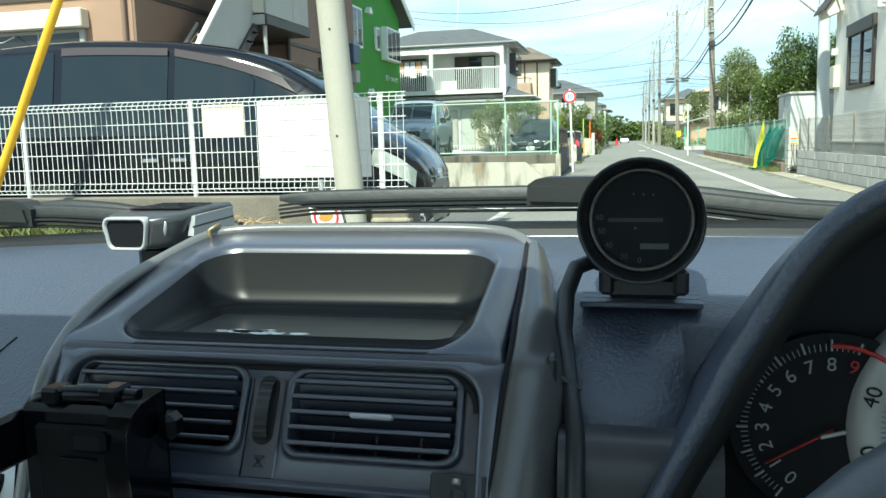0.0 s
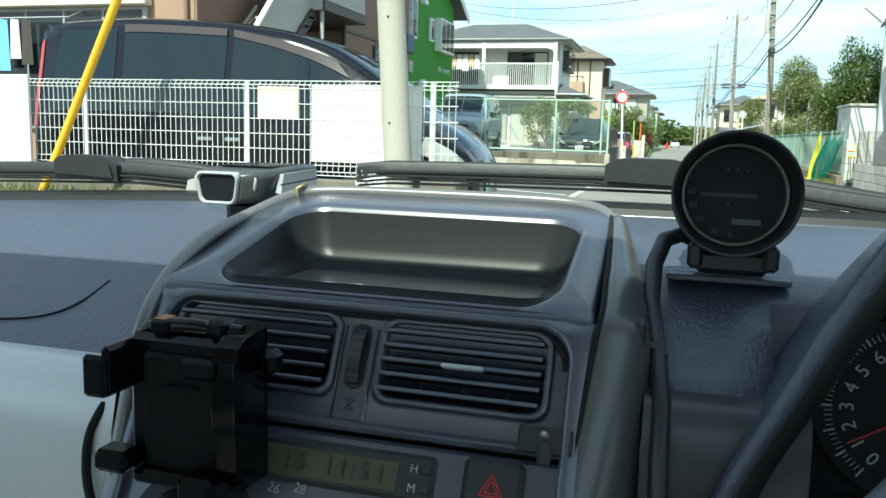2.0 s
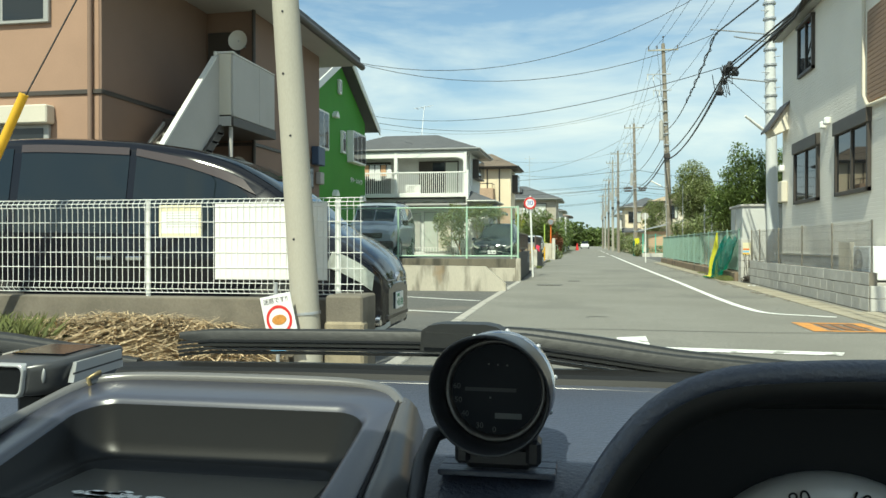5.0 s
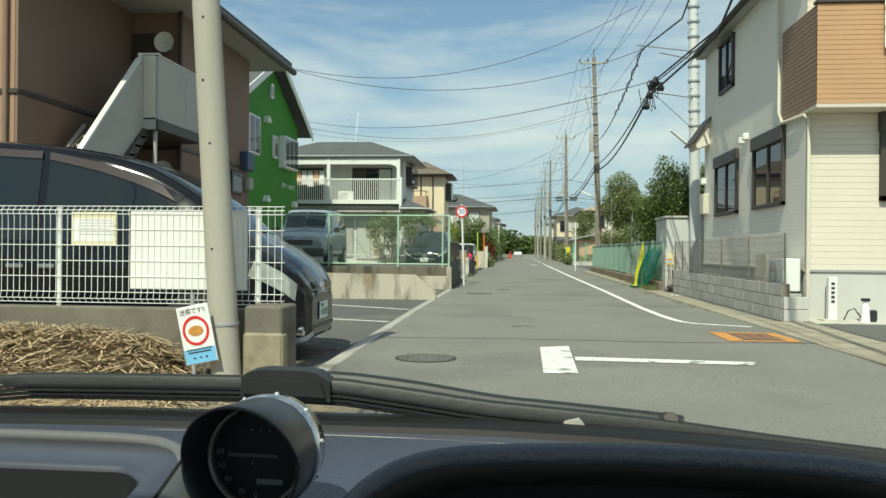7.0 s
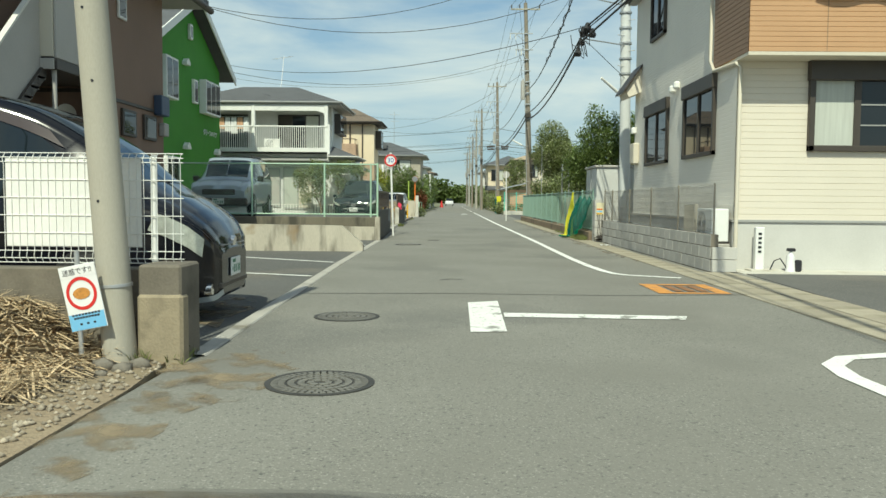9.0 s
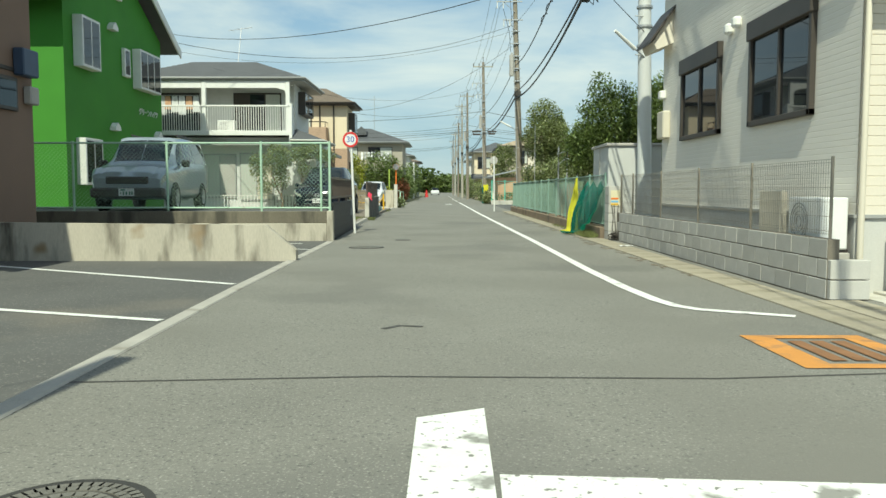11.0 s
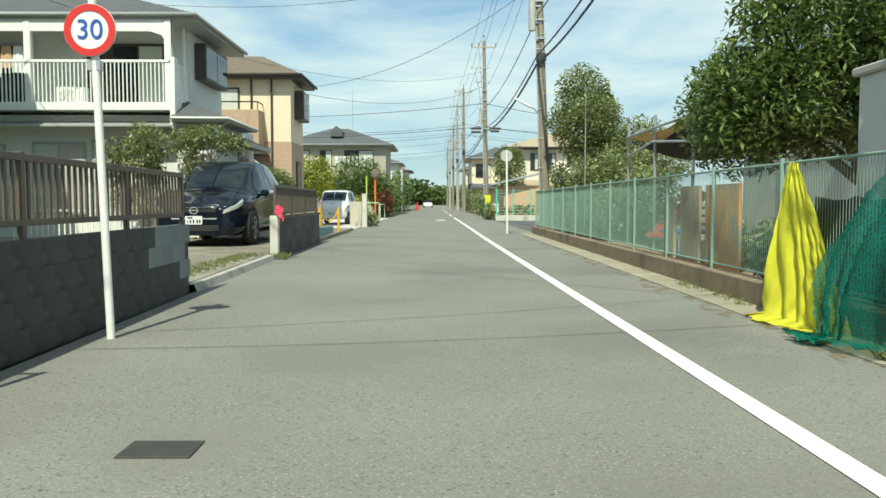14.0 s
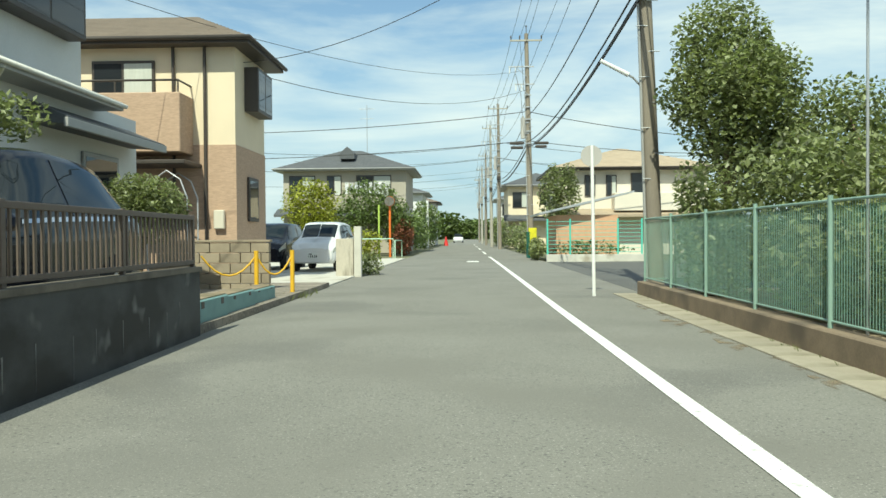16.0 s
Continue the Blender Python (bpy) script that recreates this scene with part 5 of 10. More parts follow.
def box_van(m):
    t = thing("delivery_van", m.translation, "silver-blue estate van parked behind a chain-link fence", "van")
    S = [(-2.1, seg(0.76, 0.4, 0.75, 1.0, 1.6, 0.6)), (-2.0, seg(0.82, 0.3, 0.75, 1.05, 1.72, 0.64)), (-0.5, seg(0.83, 0.26, 0.75, 1.05, 1.74, 0.66)), (0.3, seg(0.83, 0.26, 0.72, 1.04, 1.7, 0.65)),
         (0.45, seg(0.83, 0.26, 0.72, 1.03, 1.66, 0.63)), (1.1, seg(0.825, 0.26, 0.7, 1.02, 1.12, 0.62)), (1.2, seg(0.82, 0.26, 0.7, 1.0, 1.06, 0.62)), (1.85, seg(0.79, 0.26, 0.66, 0.92, 0.98, 0.6)), (2.05, seg(0.75, 0.3, 0.6, 0.8, 0.86, 0.55)), (2.1, seg(0.7, 0.34, 0.55, 0.7, 0.75, 0.5))]
    sh = Shell(S)
    part("body", place(sh.body(), m), CAR_SILVER, t)
    for side in (1, -1):
        part("rear_window", place(sh.patch(((1.1, 3.15), (1.95, 3.15), (1.95, 4.65), (1.1, 4.65)), side), m), GLASS_CAR, t)
        part("middle_window", place(sh.patch(((2.05, 3.15), (2.8, 3.15), (2.8, 4.65), (2.05, 4.65)), side), m), GLASS_CAR, t)
        part("front_window", place(sh.patch(((2.9, 3.15), (4.85, 3.15), (4.1, 4.5), (2.9, 4.65)), side), m), GLASS_CAR, t)
        part("windscreen", place(sh.patch(((4.1, 5.2), (4.98, 5.2), (4.98, 6.98), (4.1, 6.98)), side, 0.006, 8, 6), m), GLASS_CAR, t)
        part("headlamp", place(sh.patch(((7.3, 2.2), (8.6, 2.1), (8.6, 2.8), (7.3, 2.9)), side, 0.008), m), LENS, t)
        part("wing_mirror", place(Geo().box(0.72, side * 0.84, 1.0, 0.84, side * 1.02, 1.16, 0.03), m), TRIM_DARK, t)
        for x in (-1.3, 1.3):
            wheel(t, m, x, side * 0.765, 0.3, arch=0.83)
    part("bumper", place(Geo().box(1.95, -0.78, 0.3, 2.16, 0.78, 0.52, 0.04), m), TRIM_DARK, t, "dark plastic bumper")
    part("grille", place(Geo().box(2.0, -0.45, 0.6, 2.12, 0.45, 0.76, 0.02), m), TRIM_DARK, t)
    for side in (1, -1):
        part("roof_rail", place(Geo().box(-1.7, side * 0.5, 1.76, 0.0, side * 0.54, 1.8, 0.01), m), TRIM_DARK, t)
    number_plate(t, m, 2.165, 0.42, 1)
    return t


def small_car(m, paint, label):
    t = thing("small_car", m.translation, label, "car")
    S = [(-1.75, seg(0.66, 0.4, 0.7, 0.95, 1.2, 0.5)), (-1.6, seg(0.72, 0.28, 0.7, 0.98, 1.5, 0.55)), (-0.4, seg(0.74, 0.24, 0.7, 0.98, 1.56, 0.58)), (0.3, seg(0.74, 0.24, 0.7, 0.97, 1.5, 0.56)), (0.95, seg(0.735, 0.24, 0.68, 0.95, 1.05, 0.55)), (1.1, seg(0.73, 0.24, 0.66, 0.92, 1.0, 0.55)), (1.55, seg(0.68, 0.26, 0.6, 0.8, 0.88, 0.5)), (1.7, seg(0.58, 0.3, 0.52, 0.66, 0.72, 0.4))]
    sh = Shell(S)
    part("body", place(sh.body(), m), paint, t)
    for side in (1, -1):
        part("side_window", place(sh.patch(((1.2, 3.2), (3.6, 3.2), (3.0, 4.6), (1.2, 4.6)), side), m), GLASS_CAR, t)
        part("windscreen", place(sh.patch(((3.1, 5.2), (3.95, 5.2), (3.95, 6.98), (3.1, 6.98)), side, 0.006, 8, 6), m), GLASS_CAR, t)
        part("rear_screen", place(sh.patch(((0.2, 3.6), (0.9, 3.6), (0.9, 6.98), (0.2, 6.98)), side, 0.006, 8, 6), m), GLASS_CAR, t)
        part("headlamp", place(sh.patch(((5.2, 2.3), (6.6, 2.2), (6.6, 2.8), (5.2, 3.0)), side, 0.008), m), LENS, t)
        part("tail_lamp", place(Geo().box(-1.76, side * 0.5, 0.75, -1.68, side * 0.68, 1.05, 0.02), m), TAIL, t)
        for x in (-1.15, 1.15):
            wheel(t, m, x, side * 0.675, 0.28, arch=0.74)
    number_plate(t, m, 1.71, 0.5, 1, green=False)
    return t


minivan(pose(-4.06, 8.15, 0.0, 0, 0, 1.5))
crossover(pose(-3.96, 38.0, 0.1, 0, 0, -91) @ Matrix.Scale(1.06, 4))
box_van(pose(-6.3, 25.05, 0.58, 0, 0, -86))
small_car(pose(-3.7, 56.6, 0.03, 0, 0, -92), CAR_WHITE, "small white hatchback parked on a forecourt")
small_car(pose(-5.7, 58.0, 0.03, 0, 0, -92), CAR_NAVY, "small dark car parked on a forecourt")

# ---- houses on the left beyond the driveway ----
def hip_roof(t, x0, y0, x1, y1, z, h, over, material, name="roof", ridge="x"):
    """A hipped roof with a thick eave, tile courses stepped on all four slopes."""
    x0, y0, x1, y1 = x0 - over, y0 - over, x1 + over, y1 + over
    k = min(x1 - x0, y1 - y0) / 2
    g, rows, n = Geo(), [], 14
    for i in range(n):
        for j in (0, 1):
            f = (i + j * 0.96) / n
            lift = 0.022 * (1 - j)
            d = k * f
            q = 1 - 1e-3
            rows.append([(x0 + d * q, y0 + d * q, z + h * f + lift), (x1 - d * q, y0 + d * q, z + h * f + lift), (x1 - d * q, y1 - d * q, z + h * f + lift), (x0 + d * q, y1 - d * q, z + h * f + lift)])
    d = k * (1 - 1e-3)
    rows.append([(x0 + d, y0 + d, z + h), (x1 - d, y0 + d, z + h), (x1 - d, y1 - d, z + h), (x0 + d, y1 - d, z + h)])
    g.grid(rows, False, True)
    r = part(name, g, material, t)
    part("eave_board", Geo().box(x0 + 0.01, y0 + 0.01, z - 0.14, x1 - 0.01, y1 - 0.01, z, 0.01), TRIM_GREY if material is ROOF_DARK else TRIM_DARK, t)
    part("gutter", Geo().tube([(x0 - 0.05, y0 - 0.05, z - 0.03), (x1 + 0.05, y0 - 0.05, z - 0.03), (x1 + 0.05, y1 + 0.05, z - 0.03)], 0.055, 6), TRIM_GREY if material is ROOF_DARK else TRIM_DARK, t)
    return r


def front_window(t, y, x0, z0, x1, z1, n=2, frame=TRIM_DARK, proud=0.07, panes=None, name="window"):
    w = part(name, Geo().box(x0, y - proud, z0, x1, y, z1, 0.01), frame, t)
    for k in range(n):
        a = x0 + 0.06 + k * (x1 - x0 - 0.06) / n
        part("pane", Geo().box(a, y - proud - 0.005, z0 + 0.07, a + (x1 - x0 - 0.06) / n - 0.06, y - proud + 0.003, z1 - 0.07), (panes or [GLASS_DARK])[k % len(panes or [0])], w)
    return w


def air_unit(name, x, y, z, m=None, label="white air conditioner outdoor unit"):
    t = thing(name, (x, y, z), label, "air conditioner", "air conditioners")
    mm = Matrix.Translation((x, y, z)) @ (m or Matrix.Identity(4))
    part("casing", Geo().box(-0.38, -0.14, 0.03, 0.38, 0.14, 0.56, 0.015, mm), WHITE, t)
    g = Geo()
    for r in (0.06, 0.11, 0.16, 0.2):
        g.tube([tuple(mm @ Vector((-0.1 + r * math.cos(2 * math.pi * i / 20), -0.15, 0.3 + r * math.sin(2 * math.pi * i / 20)))) for i in range(21)], 0.005, 4)
    part("fan_grille", g, TRIM_GREY, t)
    for sx in (-0.3, 0.3):
        part("foot", Geo().box(sx - 0.05, -0.16, 0, sx + 0.05, 0.16, 0.03, 0, mm), TRIM_DARK, t)
    return t


# white house with a long balcony
t = thing("white_house", (-8.7, 44, 0), "two-storey white house with a long balcony and grey roof", "house")
part("wall", Geo().box(-12.6, 41.2, 0.05, -5.75, 44.4, 5.75), PLASTER, t)
hip_roof(t, -12.6, 40.3, -5.75, 44.4, 5.78, 1.05, 0.6, ROOF_DARK)
part("porch_roof", Geo().prism([(39.6, 2.98), (41.2, 3.35), (41.2, 3.2), (39.6, 2.94)], "x", -13, -5.76), TRIM_GREY, t)
g = Geo().box(-12.6, 39.75, 3.38, -5.78, 41.2, 3.5, 0.01)
part("balcony_floor", g, WHITE, t)
part("fascia", Geo().box(-12.62, 39.7, 3.36, -5.76, 39.76, 3.56, 0.01), WHITE, t)
b = part("balcony_rail", Geo().box(-12.6, 39.7, 4.56, -5.78, 39.76, 4.63, 0.01), WHITE, t)
for i in range(66):
    x = -12.5 + i * 0.102
    part("baluster", Geo().box(x - 0.014, 39.715, 3.56, x + 0.014, 39.745, 4.57), WHITE, b)
for i in range(14):
    y = 39.85 + i * 0.1
    part("baluster", Geo().box(-5.81, y - 0.014, 3.5, -5.78, y + 0.014, 4.57), WHITE, b)
part("side_rail", Geo().box(-5.83, 39.7, 4.56, -5.77, 41.2, 4.63, 0.01), WHITE, b)
for x in (-9.4, -5.85):
    part("pillar", Geo().box(x - 0.09, 39.72, 3.5, x + 0.09, 39.9, 5.65, 0.02), WHITE, t)
part("corner_buttress", Geo().prism([(39.68, 2.9), (40.0, 2.9), (40.3, 3.4), (40.0, 4.7), (39.72, 4.7)], "x", -5.8, -5.68), WHITE, t)
part("arch_beam", Geo().prism([(-12.6, 5.65), (-12.6, 5.35), (-9.5, 5.35), (-9.4, 5.1), (-9.3, 5.35), (-6.3, 5.35), (-6.0, 5.25), (-5.85, 5.0), (-5.76, 5.0), (-5.76, 5.65)], "y", 39.74, 39.84), WHITE, t)
front_window(t, 41.2, -8.5, 3.55, -6.4, 5.3, 3, TRIM_DARK, panes=[TRIM_DARK, GLASS_DARK, CURTAIN])
front_window(t, 41.2, -12.2, 3.55, -10.0, 5.3, 2)
front_window(t, 40.3, -9.6, 0.7, -8.2, 2.6, 2, TRIM_GREY, panes=[CURTAIN, GREY_PANEL])
front_window(t, 40.3, -8.05, 0.6, -6.6, 2.65, 2, TRIM_GREY, panes=[CURTAIN, BEIGE_PANEL])
front_window(t, 40.3, -12.2, 0.6, -10.3, 2.55, 2, TRIM_GREY, panes=[BEIGE_PANEL, CURTAIN])
side_window(t, -5.75, 41.65, 4.42, 43.95, 5.42, 2, TRIM_DARK, 0.32)
part("downpipe", Geo().rod((-5.71, 40.6, 0.1), (-5.71, 40.6, 5.6), 0.035, n=8), WHITE, t)
part("ground_floor_wall", Geo().box(-12.58, 40.3, 0.05, -5.79, 41.2, 3.3), PLASTER, t)
part("entrance_wing", Geo().box(-5.745, 40.0, 0.05, -4.75, 44.3, 3.12), PLASTER, t)
part("entrance_roof", Geo().add([(-5.75, 39.5, 3.17), (-4.33, 39.5, 3.17), (-4.33, 42.75, 3.17), (-5.75, 42.75, 3.17), (-5.75, 40.75, 3.74), (-5.75, 42.0, 3.74)], [(0, 1, 4), (1, 2, 5, 4), (2, 3, 5), (3, 2, 1, 0)]), ROOF_DARK, t)
part("entrance_fascia", Geo().box(-5.75, 39.47, 3.05, -4.3, 39.53, 3.18, 0.005).box(-4.36, 39.53, 3.05, -4.3, 42.78, 3.18, 0.005).box(-5.75, 39.53, 3.05, -4.36, 42.75, 3.07), TRIM_GREY, t)
part("gutter", Geo().tube([(-5.7, 39.43, 3.14), (-4.27, 39.43, 3.13), (-4.27, 42.8, 3.12)], 0.035, 8), WHITE_DIRTY, t)
part("downpipe", Geo().tube([(-4.3, 39.6, 3.08), (-4.6, 39.9, 2.95), (-4.72, 39.96, 2.8), (-4.72, 39.96, 0.1)], 0.025, 8), WHITE_DIRTY, t)
part("lower_roof", Geo().prism([(-4.75, 2.92), (-4.15, 2.68), (-4.15, 2.58), (-4.75, 2.62)], "y", 40.75, 44.05), ROOF_DARK, t)
part("lower_fascia", Geo().box(-4.19, 40.72, 2.54, -4.13, 44.08, 2.66, 0.005), TRIM_GREY, t)
side_window(t, -4.75, 42.3, 1.0, 43.5, 2.4, 1, TRIM_GREY, 0.05)
part("antenna", Geo().rod((-8.8, 43, 6.3), (-8.8, 44, 8.7), 0.02, n=6).rod((-9.4, 44, 8.55), (-8.3, 44, 8.7), 0.012, n=5).rod((-9.2, 43.7, 8.55), (-9.2, 44.3, 8.55), 0.008, n=4).rod((-8.9, 43.7, 8.6), (-8.9, 44.3, 8.6), 0.008, n=4).rod((-8.5, 43.8, 8.66), (-8.5, 44.2, 8.66), 0.008, n=4), STEEL, t)
air_unit("air_conditioner", -8.7, 40.7, 3.5)
for i, x in enumerate((-11.9, -11.6, -11.3, -11.05, -10.75, -10.45, -10.15, -9.85)):
    g, rows = Geo(), []
    for k in range(5):
        z = 5.05 - k * (0.14 + 0.03 * (i % 3))
        rows.append([(x + 0.13 * (u / 4 - 0.5) * 2 * (0.9 + 0.08 * k), 40.15 + 0.02 * math.sin(u * 2 + i), z) for u in range(5)])
    solid("laundry", g.grid(rows), CLOTH if i % 3 else mat("peach_cloth", (0.6, 0.36, 0.22), 0.9), "washed clothes hung on a balcony line", "laundry", "laundry")
solid("laundry_pole", Geo().rod((-12.5, 40.15, 5.08), (-9.4, 40.15, 5.08), 0.014, n=6), STEEL, "thin steel laundry pole under a balcony roof", "laundry pole")
t = thing("garden_rail", (-7, 39.2, 0.1), "low white slatted garden fence", "fence")
for i in range(34):
    x = -9.6 + i * 0.14
    part("slat", Geo().box(x, 39.2, 0.08, x + 0.03, 39.22, 0.85), TRIM_DARK if x > -6.4 else WHITE, t)
part("rail", Geo().box(-9.6, 39.18, 0.8, -4.98, 39.21, 0.84).box(-9.6, 39.18, 0.15, -4.98, 39.21, 0.19), WHITE_DIRTY, t)

# buff house with a brick-clad balcony
t = thing("buff_house", (-7, 52, 0), "two-storey buff house with tan brick cladding and brown roof", "house")
part("wall", Geo().box(-11, 49.4, 3.3, -4.5, 52.1, 5.75), BUFF, t)
part("lower_wall", Geo().box(-11, 49.38, 0, -4.48, 52.1, 3.3), BRICKTAN, t, "tan brick-clad lower wall")
hip_roof(t, -11, 49.4, -4.5, 52.1, 5.75, 0.95, 0.45, ROOF_BROWN)
part("balcony", Geo().box(-8.6, 48.5, 3.05, -5.5, 49.4, 4.4, 0.02), BRICKTAN, t)
part("balcony_rail", Geo().tube([(-8.6, 48.55, 4.68), (-5.55, 48.55, 4.68), (-5.55, 49.4, 4.68)], 0.025, 6).rod((-5.55, 48.55, 4.4), (-5.55, 48.55, 4.68), 0.02).rod((-7, 48.55, 4.4), (-7, 48.55, 4.68), 0.02).rod((-8.2, 48.55, 4.4), (-8.2, 48.55, 4.68), 0.02), TRIM_DARK, t)
front_window(t, 49.4, -7.9, 3.5, -6.4, 5.3, 2, TRIM_DARK, panes=[GLASS_DARK, CURTAIN])
front_window(t, 49.4, -10.5, 0.5, -7.5, 2.5, 2)
side_window(t, -4.5, 50.2, 4.2, 51.6, 5.3, 2, TRIM_DARK, 0.35)
side_window(t, -4.48, 50.3, 1.5, 51.2, 2.6, 1, TRIM_DARK, 0.06)
for x in (-5.95, -5.2):
    part("downpipe", Geo().rod((x, 49.34, 0.1), (x, 49.34, 5.65), 0.04, n=8), TRIM_DARK, t)
part("postbox", Geo().box(-5.0, 49.25, 1.3, -4.75, 49.38, 1.75, 0.02), BEIGE_PANEL, t)
part("entrance_canopy", Geo().box(-7.2, 48.2, 2.75, -5.3, 49.4, 2.85, 0.02), TRIM_DARK, t)
t = thing("trellis_arch", (-5.6, 48.4, 0), "thin steel garden arch before a house door", "arch")
for y in (48.2, 48.9):
    part("hoop", Geo().tube([(-5.25, y, 0), (-5.25, y, 2.0), (-5.4, y, 2.4), (-5.7, y, 2.6), (-6.0, y, 2.4), (-6.15, y, 2.0), (-6.15, y, 0)], 0.02, 6), STEEL, t)
t = thing("block_garden_wall", (-4, 46, 0), "khaki concrete block garden wall", "wall", kind="structure")
KH = mat("khaki_block", (0.3, 0.25, 0.18), 0.9, var=0.2, fine=70, bump=0.4, piece=0.12)
for c in range(5):
    for i in range(6):
        x = -5.2 + i * 0.4 + (0.2 if c % 2 else 0)
        part("block", Geo().box(x, 45.9, c * 0.2 + 0.005, min(x + 0.385, -2.85), 46.05, c * 0.2 + 0.192, 0.008), KH, t)
part("coping", Geo().box(-5.2, 45.88, 1.0, -2.82, 46.07, 1.05, 0.01), KH, t)
for i in range(3):
    y0, y1 = 39.5 + i * 1.42, 40.86 + i * 1.42
    p = thing("planter_box", (-2.0, y0, 0), "teal concrete planter trough beside the road", "planter", "planters")
    x0, x1 = -2.12 - 0.04 * i, -2.14 - 0.04 * i
    g = Geo().box(x0 - 0.36, y0, 0, x0, y1, 0.36 - 0.03 * i, 0.015)
    part("trough", g, TEAL_BOX, p)
    for k in range(2):
        part("slot", Geo().box(x0 - 0.02, y0 + 0.3 + k * 0.75, 0.26, x0 + 0.004, y0 + 0.4 + k * 0.75, 0.34 - 0.03 * i), TRIM_DARK, p)
    part("soil", Geo().box(x0 - 0.33, y0 + 0.03, 0.3, x0 - 0.03, y1 - 0.03, 0.375 - 0.03 * i), SOIL, p)
for x, y in ((-2.75, 44.6), (-2.2, 45.0)):
    t = thing("bollard", (x, y, 0), "yellow bollard post with a hanging chain", "bollard", "yellow bollards")
    part("post", Geo().rod((x, y, 0), (x, y, 0.86), 0.04, n=12), YELLOW, t)
    part("base", Geo().box(x - 0.08, y - 0.08, -0.01, x + 0.08, y + 0.08, 0.08, 0.01), CONC_PALE, t)
solid("bollard_chain", Geo().tube([(-2.75 + 0.55 * u / 8, 44.6 + 0.4 * u / 8, 0.78 - 0.35 * (1 - (u / 4 - 1) ** 2)) for u in range(9)], 0.018, 6).tube([(-3.6 + 0.85 * u / 8, 44.2 + 0.4 * u / 8, 0.78 - 0.35 * (1 - (u / 4 - 1) ** 2)) for u in range(9)], 0.018, 6), YELLOW, "yellow plastic chain between bollards", "chain")
solid("gate_post", Geo().box(-2.12, 52.3, -0.02, -1.92, 52.5, 1.38, 0.015), CONC_PALE, "pale concrete gate post beside a forecourt", "post")
solid("low_yard_wall", Geo().box(-2.62, 52.34, -0.02, -2.14, 52.46, 1.05, 0.01), STAINED, "pale low rendered yard wall", "wall", kind="structure")

# far houses and street furniture
def far_house(name, label, x0, y0, x1, y1, eave, rise, wall, roof, win):
    t = thing(name, ((x0 + x1) / 2, (y0 + y1) / 2, 0), label, "house")
    part("wall", Geo().box(x0, y0, 0, x1, y1, eave), wall, t)
    hip_roof(t, x0, y0, x1, y1, eave, rise, 0.6, roof)
    for a, z0, b, z1 in win:
        front_window(t, y0, a, z0, b, z1, 2, TRIM_DARK, panes=[GLASS_DARK, CURTAIN])
    part("balcony", Geo().box(x0 + (x1 - x0) * 0.35, y0 - 1.0, eave * 0.5, x0 + (x1 - x0) * 0.8, y0, eave * 0.5 + 1.0, 0.02), wall, t)
    part("lower_eave", Geo().prism([(y0 - 1.2, eave * 0.46), (y0, eave * 0.53), (y0, eave * 0.49), (y0 - 1.2, eave * 0.43)], "x", x0 - 0.4, x1 + 0.4), roof, t)
    return t


h3 = far_house("far_house", "far two-storey house with a dark hipped roof", -11.6, 85, -3.2, 92, 5.75, 1.6, mat("greige_wall", (0.42, 0.38, 0.31), 0.8, var=0.1, scale=0.8, fine=20, bump=0.1), ROOF_DARK, [(-11.2, 3.9, -9.4, 5.3), (-8.6, 3.9, -7.6, 5.3), (-6.6, 3.6, -4.2, 5.3), (-11, 0.8, -9, 2.4)])
part("dormer", Geo().prism([(-7.8, 6.5), (-6.8, 6.5), (-6.8, 6.9), (-7.3, 7.35), (-7.8, 6.9)], "y", 85.6, 88), ROOF_DARK, h3)
part("antenna", Geo().rod((-6.2, 88, 6.9), (-6.2, 88, 10.6), 0.025, n=6).rod((-6.8, 88, 10.3), (-5.6, 88, 10.3), 0.015, n=5).rod((-6.6, 87.6, 10.3), (-6.6, 88.4, 10.3), 0.012, n=4).rod((-6.0, 87.6, 10.3), (-6.0, 88.4, 10.3), 0.012, n=4).rod((-6.7, 88, 9.6), (-5.7, 88, 9.6), 0.015, n=5), STEEL, h3, "thin roof antenna")
for i in range(9):
    solid("laundry", Geo().box(-7.2 + i * 0.32, 83.95, 4.0, -6.98 + i * 0.32, 83.98, 4.75), CLOTH, "white washing hung on a far balcony", "laundry", "laundry")
far_house("far_house", "small white house between larger houses", -14, 62, -10.2, 70, 4.5, 0.9, PLASTER, ROOF_DARK, [(-12.5, 2.6, -11, 3.8)])
far_house("far_house", "pale far house with a dark roof", -12, 112, -3.6, 120, 5.6, 1.5, PLASTER, ROOF_DARK, [(-11, 3.6, -9, 5.0), (-7, 3.6, -5, 5.0)])
far_house("far_house", "white far house beside the road", -11, 135, -3.2, 143, 5.6, 1.5, PLASTER, ROOF_BROWN, [(-10, 3.6, -8, 5.0), (-6, 3.6, -4, 5.0)])
far_house("far_house", "beige house with a tan roof behind a shed", 6.2, 76, 14.5, 84, 4.9, 1.5, CREAM_WALL, ROOF_TAN, [(7.6, 3.3, 8.2, 4.5), (8.8, 3.3, 9.4, 4.5), (10.2, 3.2, 11.8, 4.6)])
far_house("far_house", "buff far house with a dark roof", 4.6, 102, 10, 110, 5.6, 1.3, BUFF, ROOF_DARK, [(5.0, 3.6, 6.6, 5.0), (7.4, 3.6, 9.0, 5.0)])
far_house("far_house", "grey far house beside the road", 4.8, 128, 11, 136, 5.6, 1.3, GREY_WALL, ROOF_DARK, [(5.2, 3.6, 6.8, 5.0)])
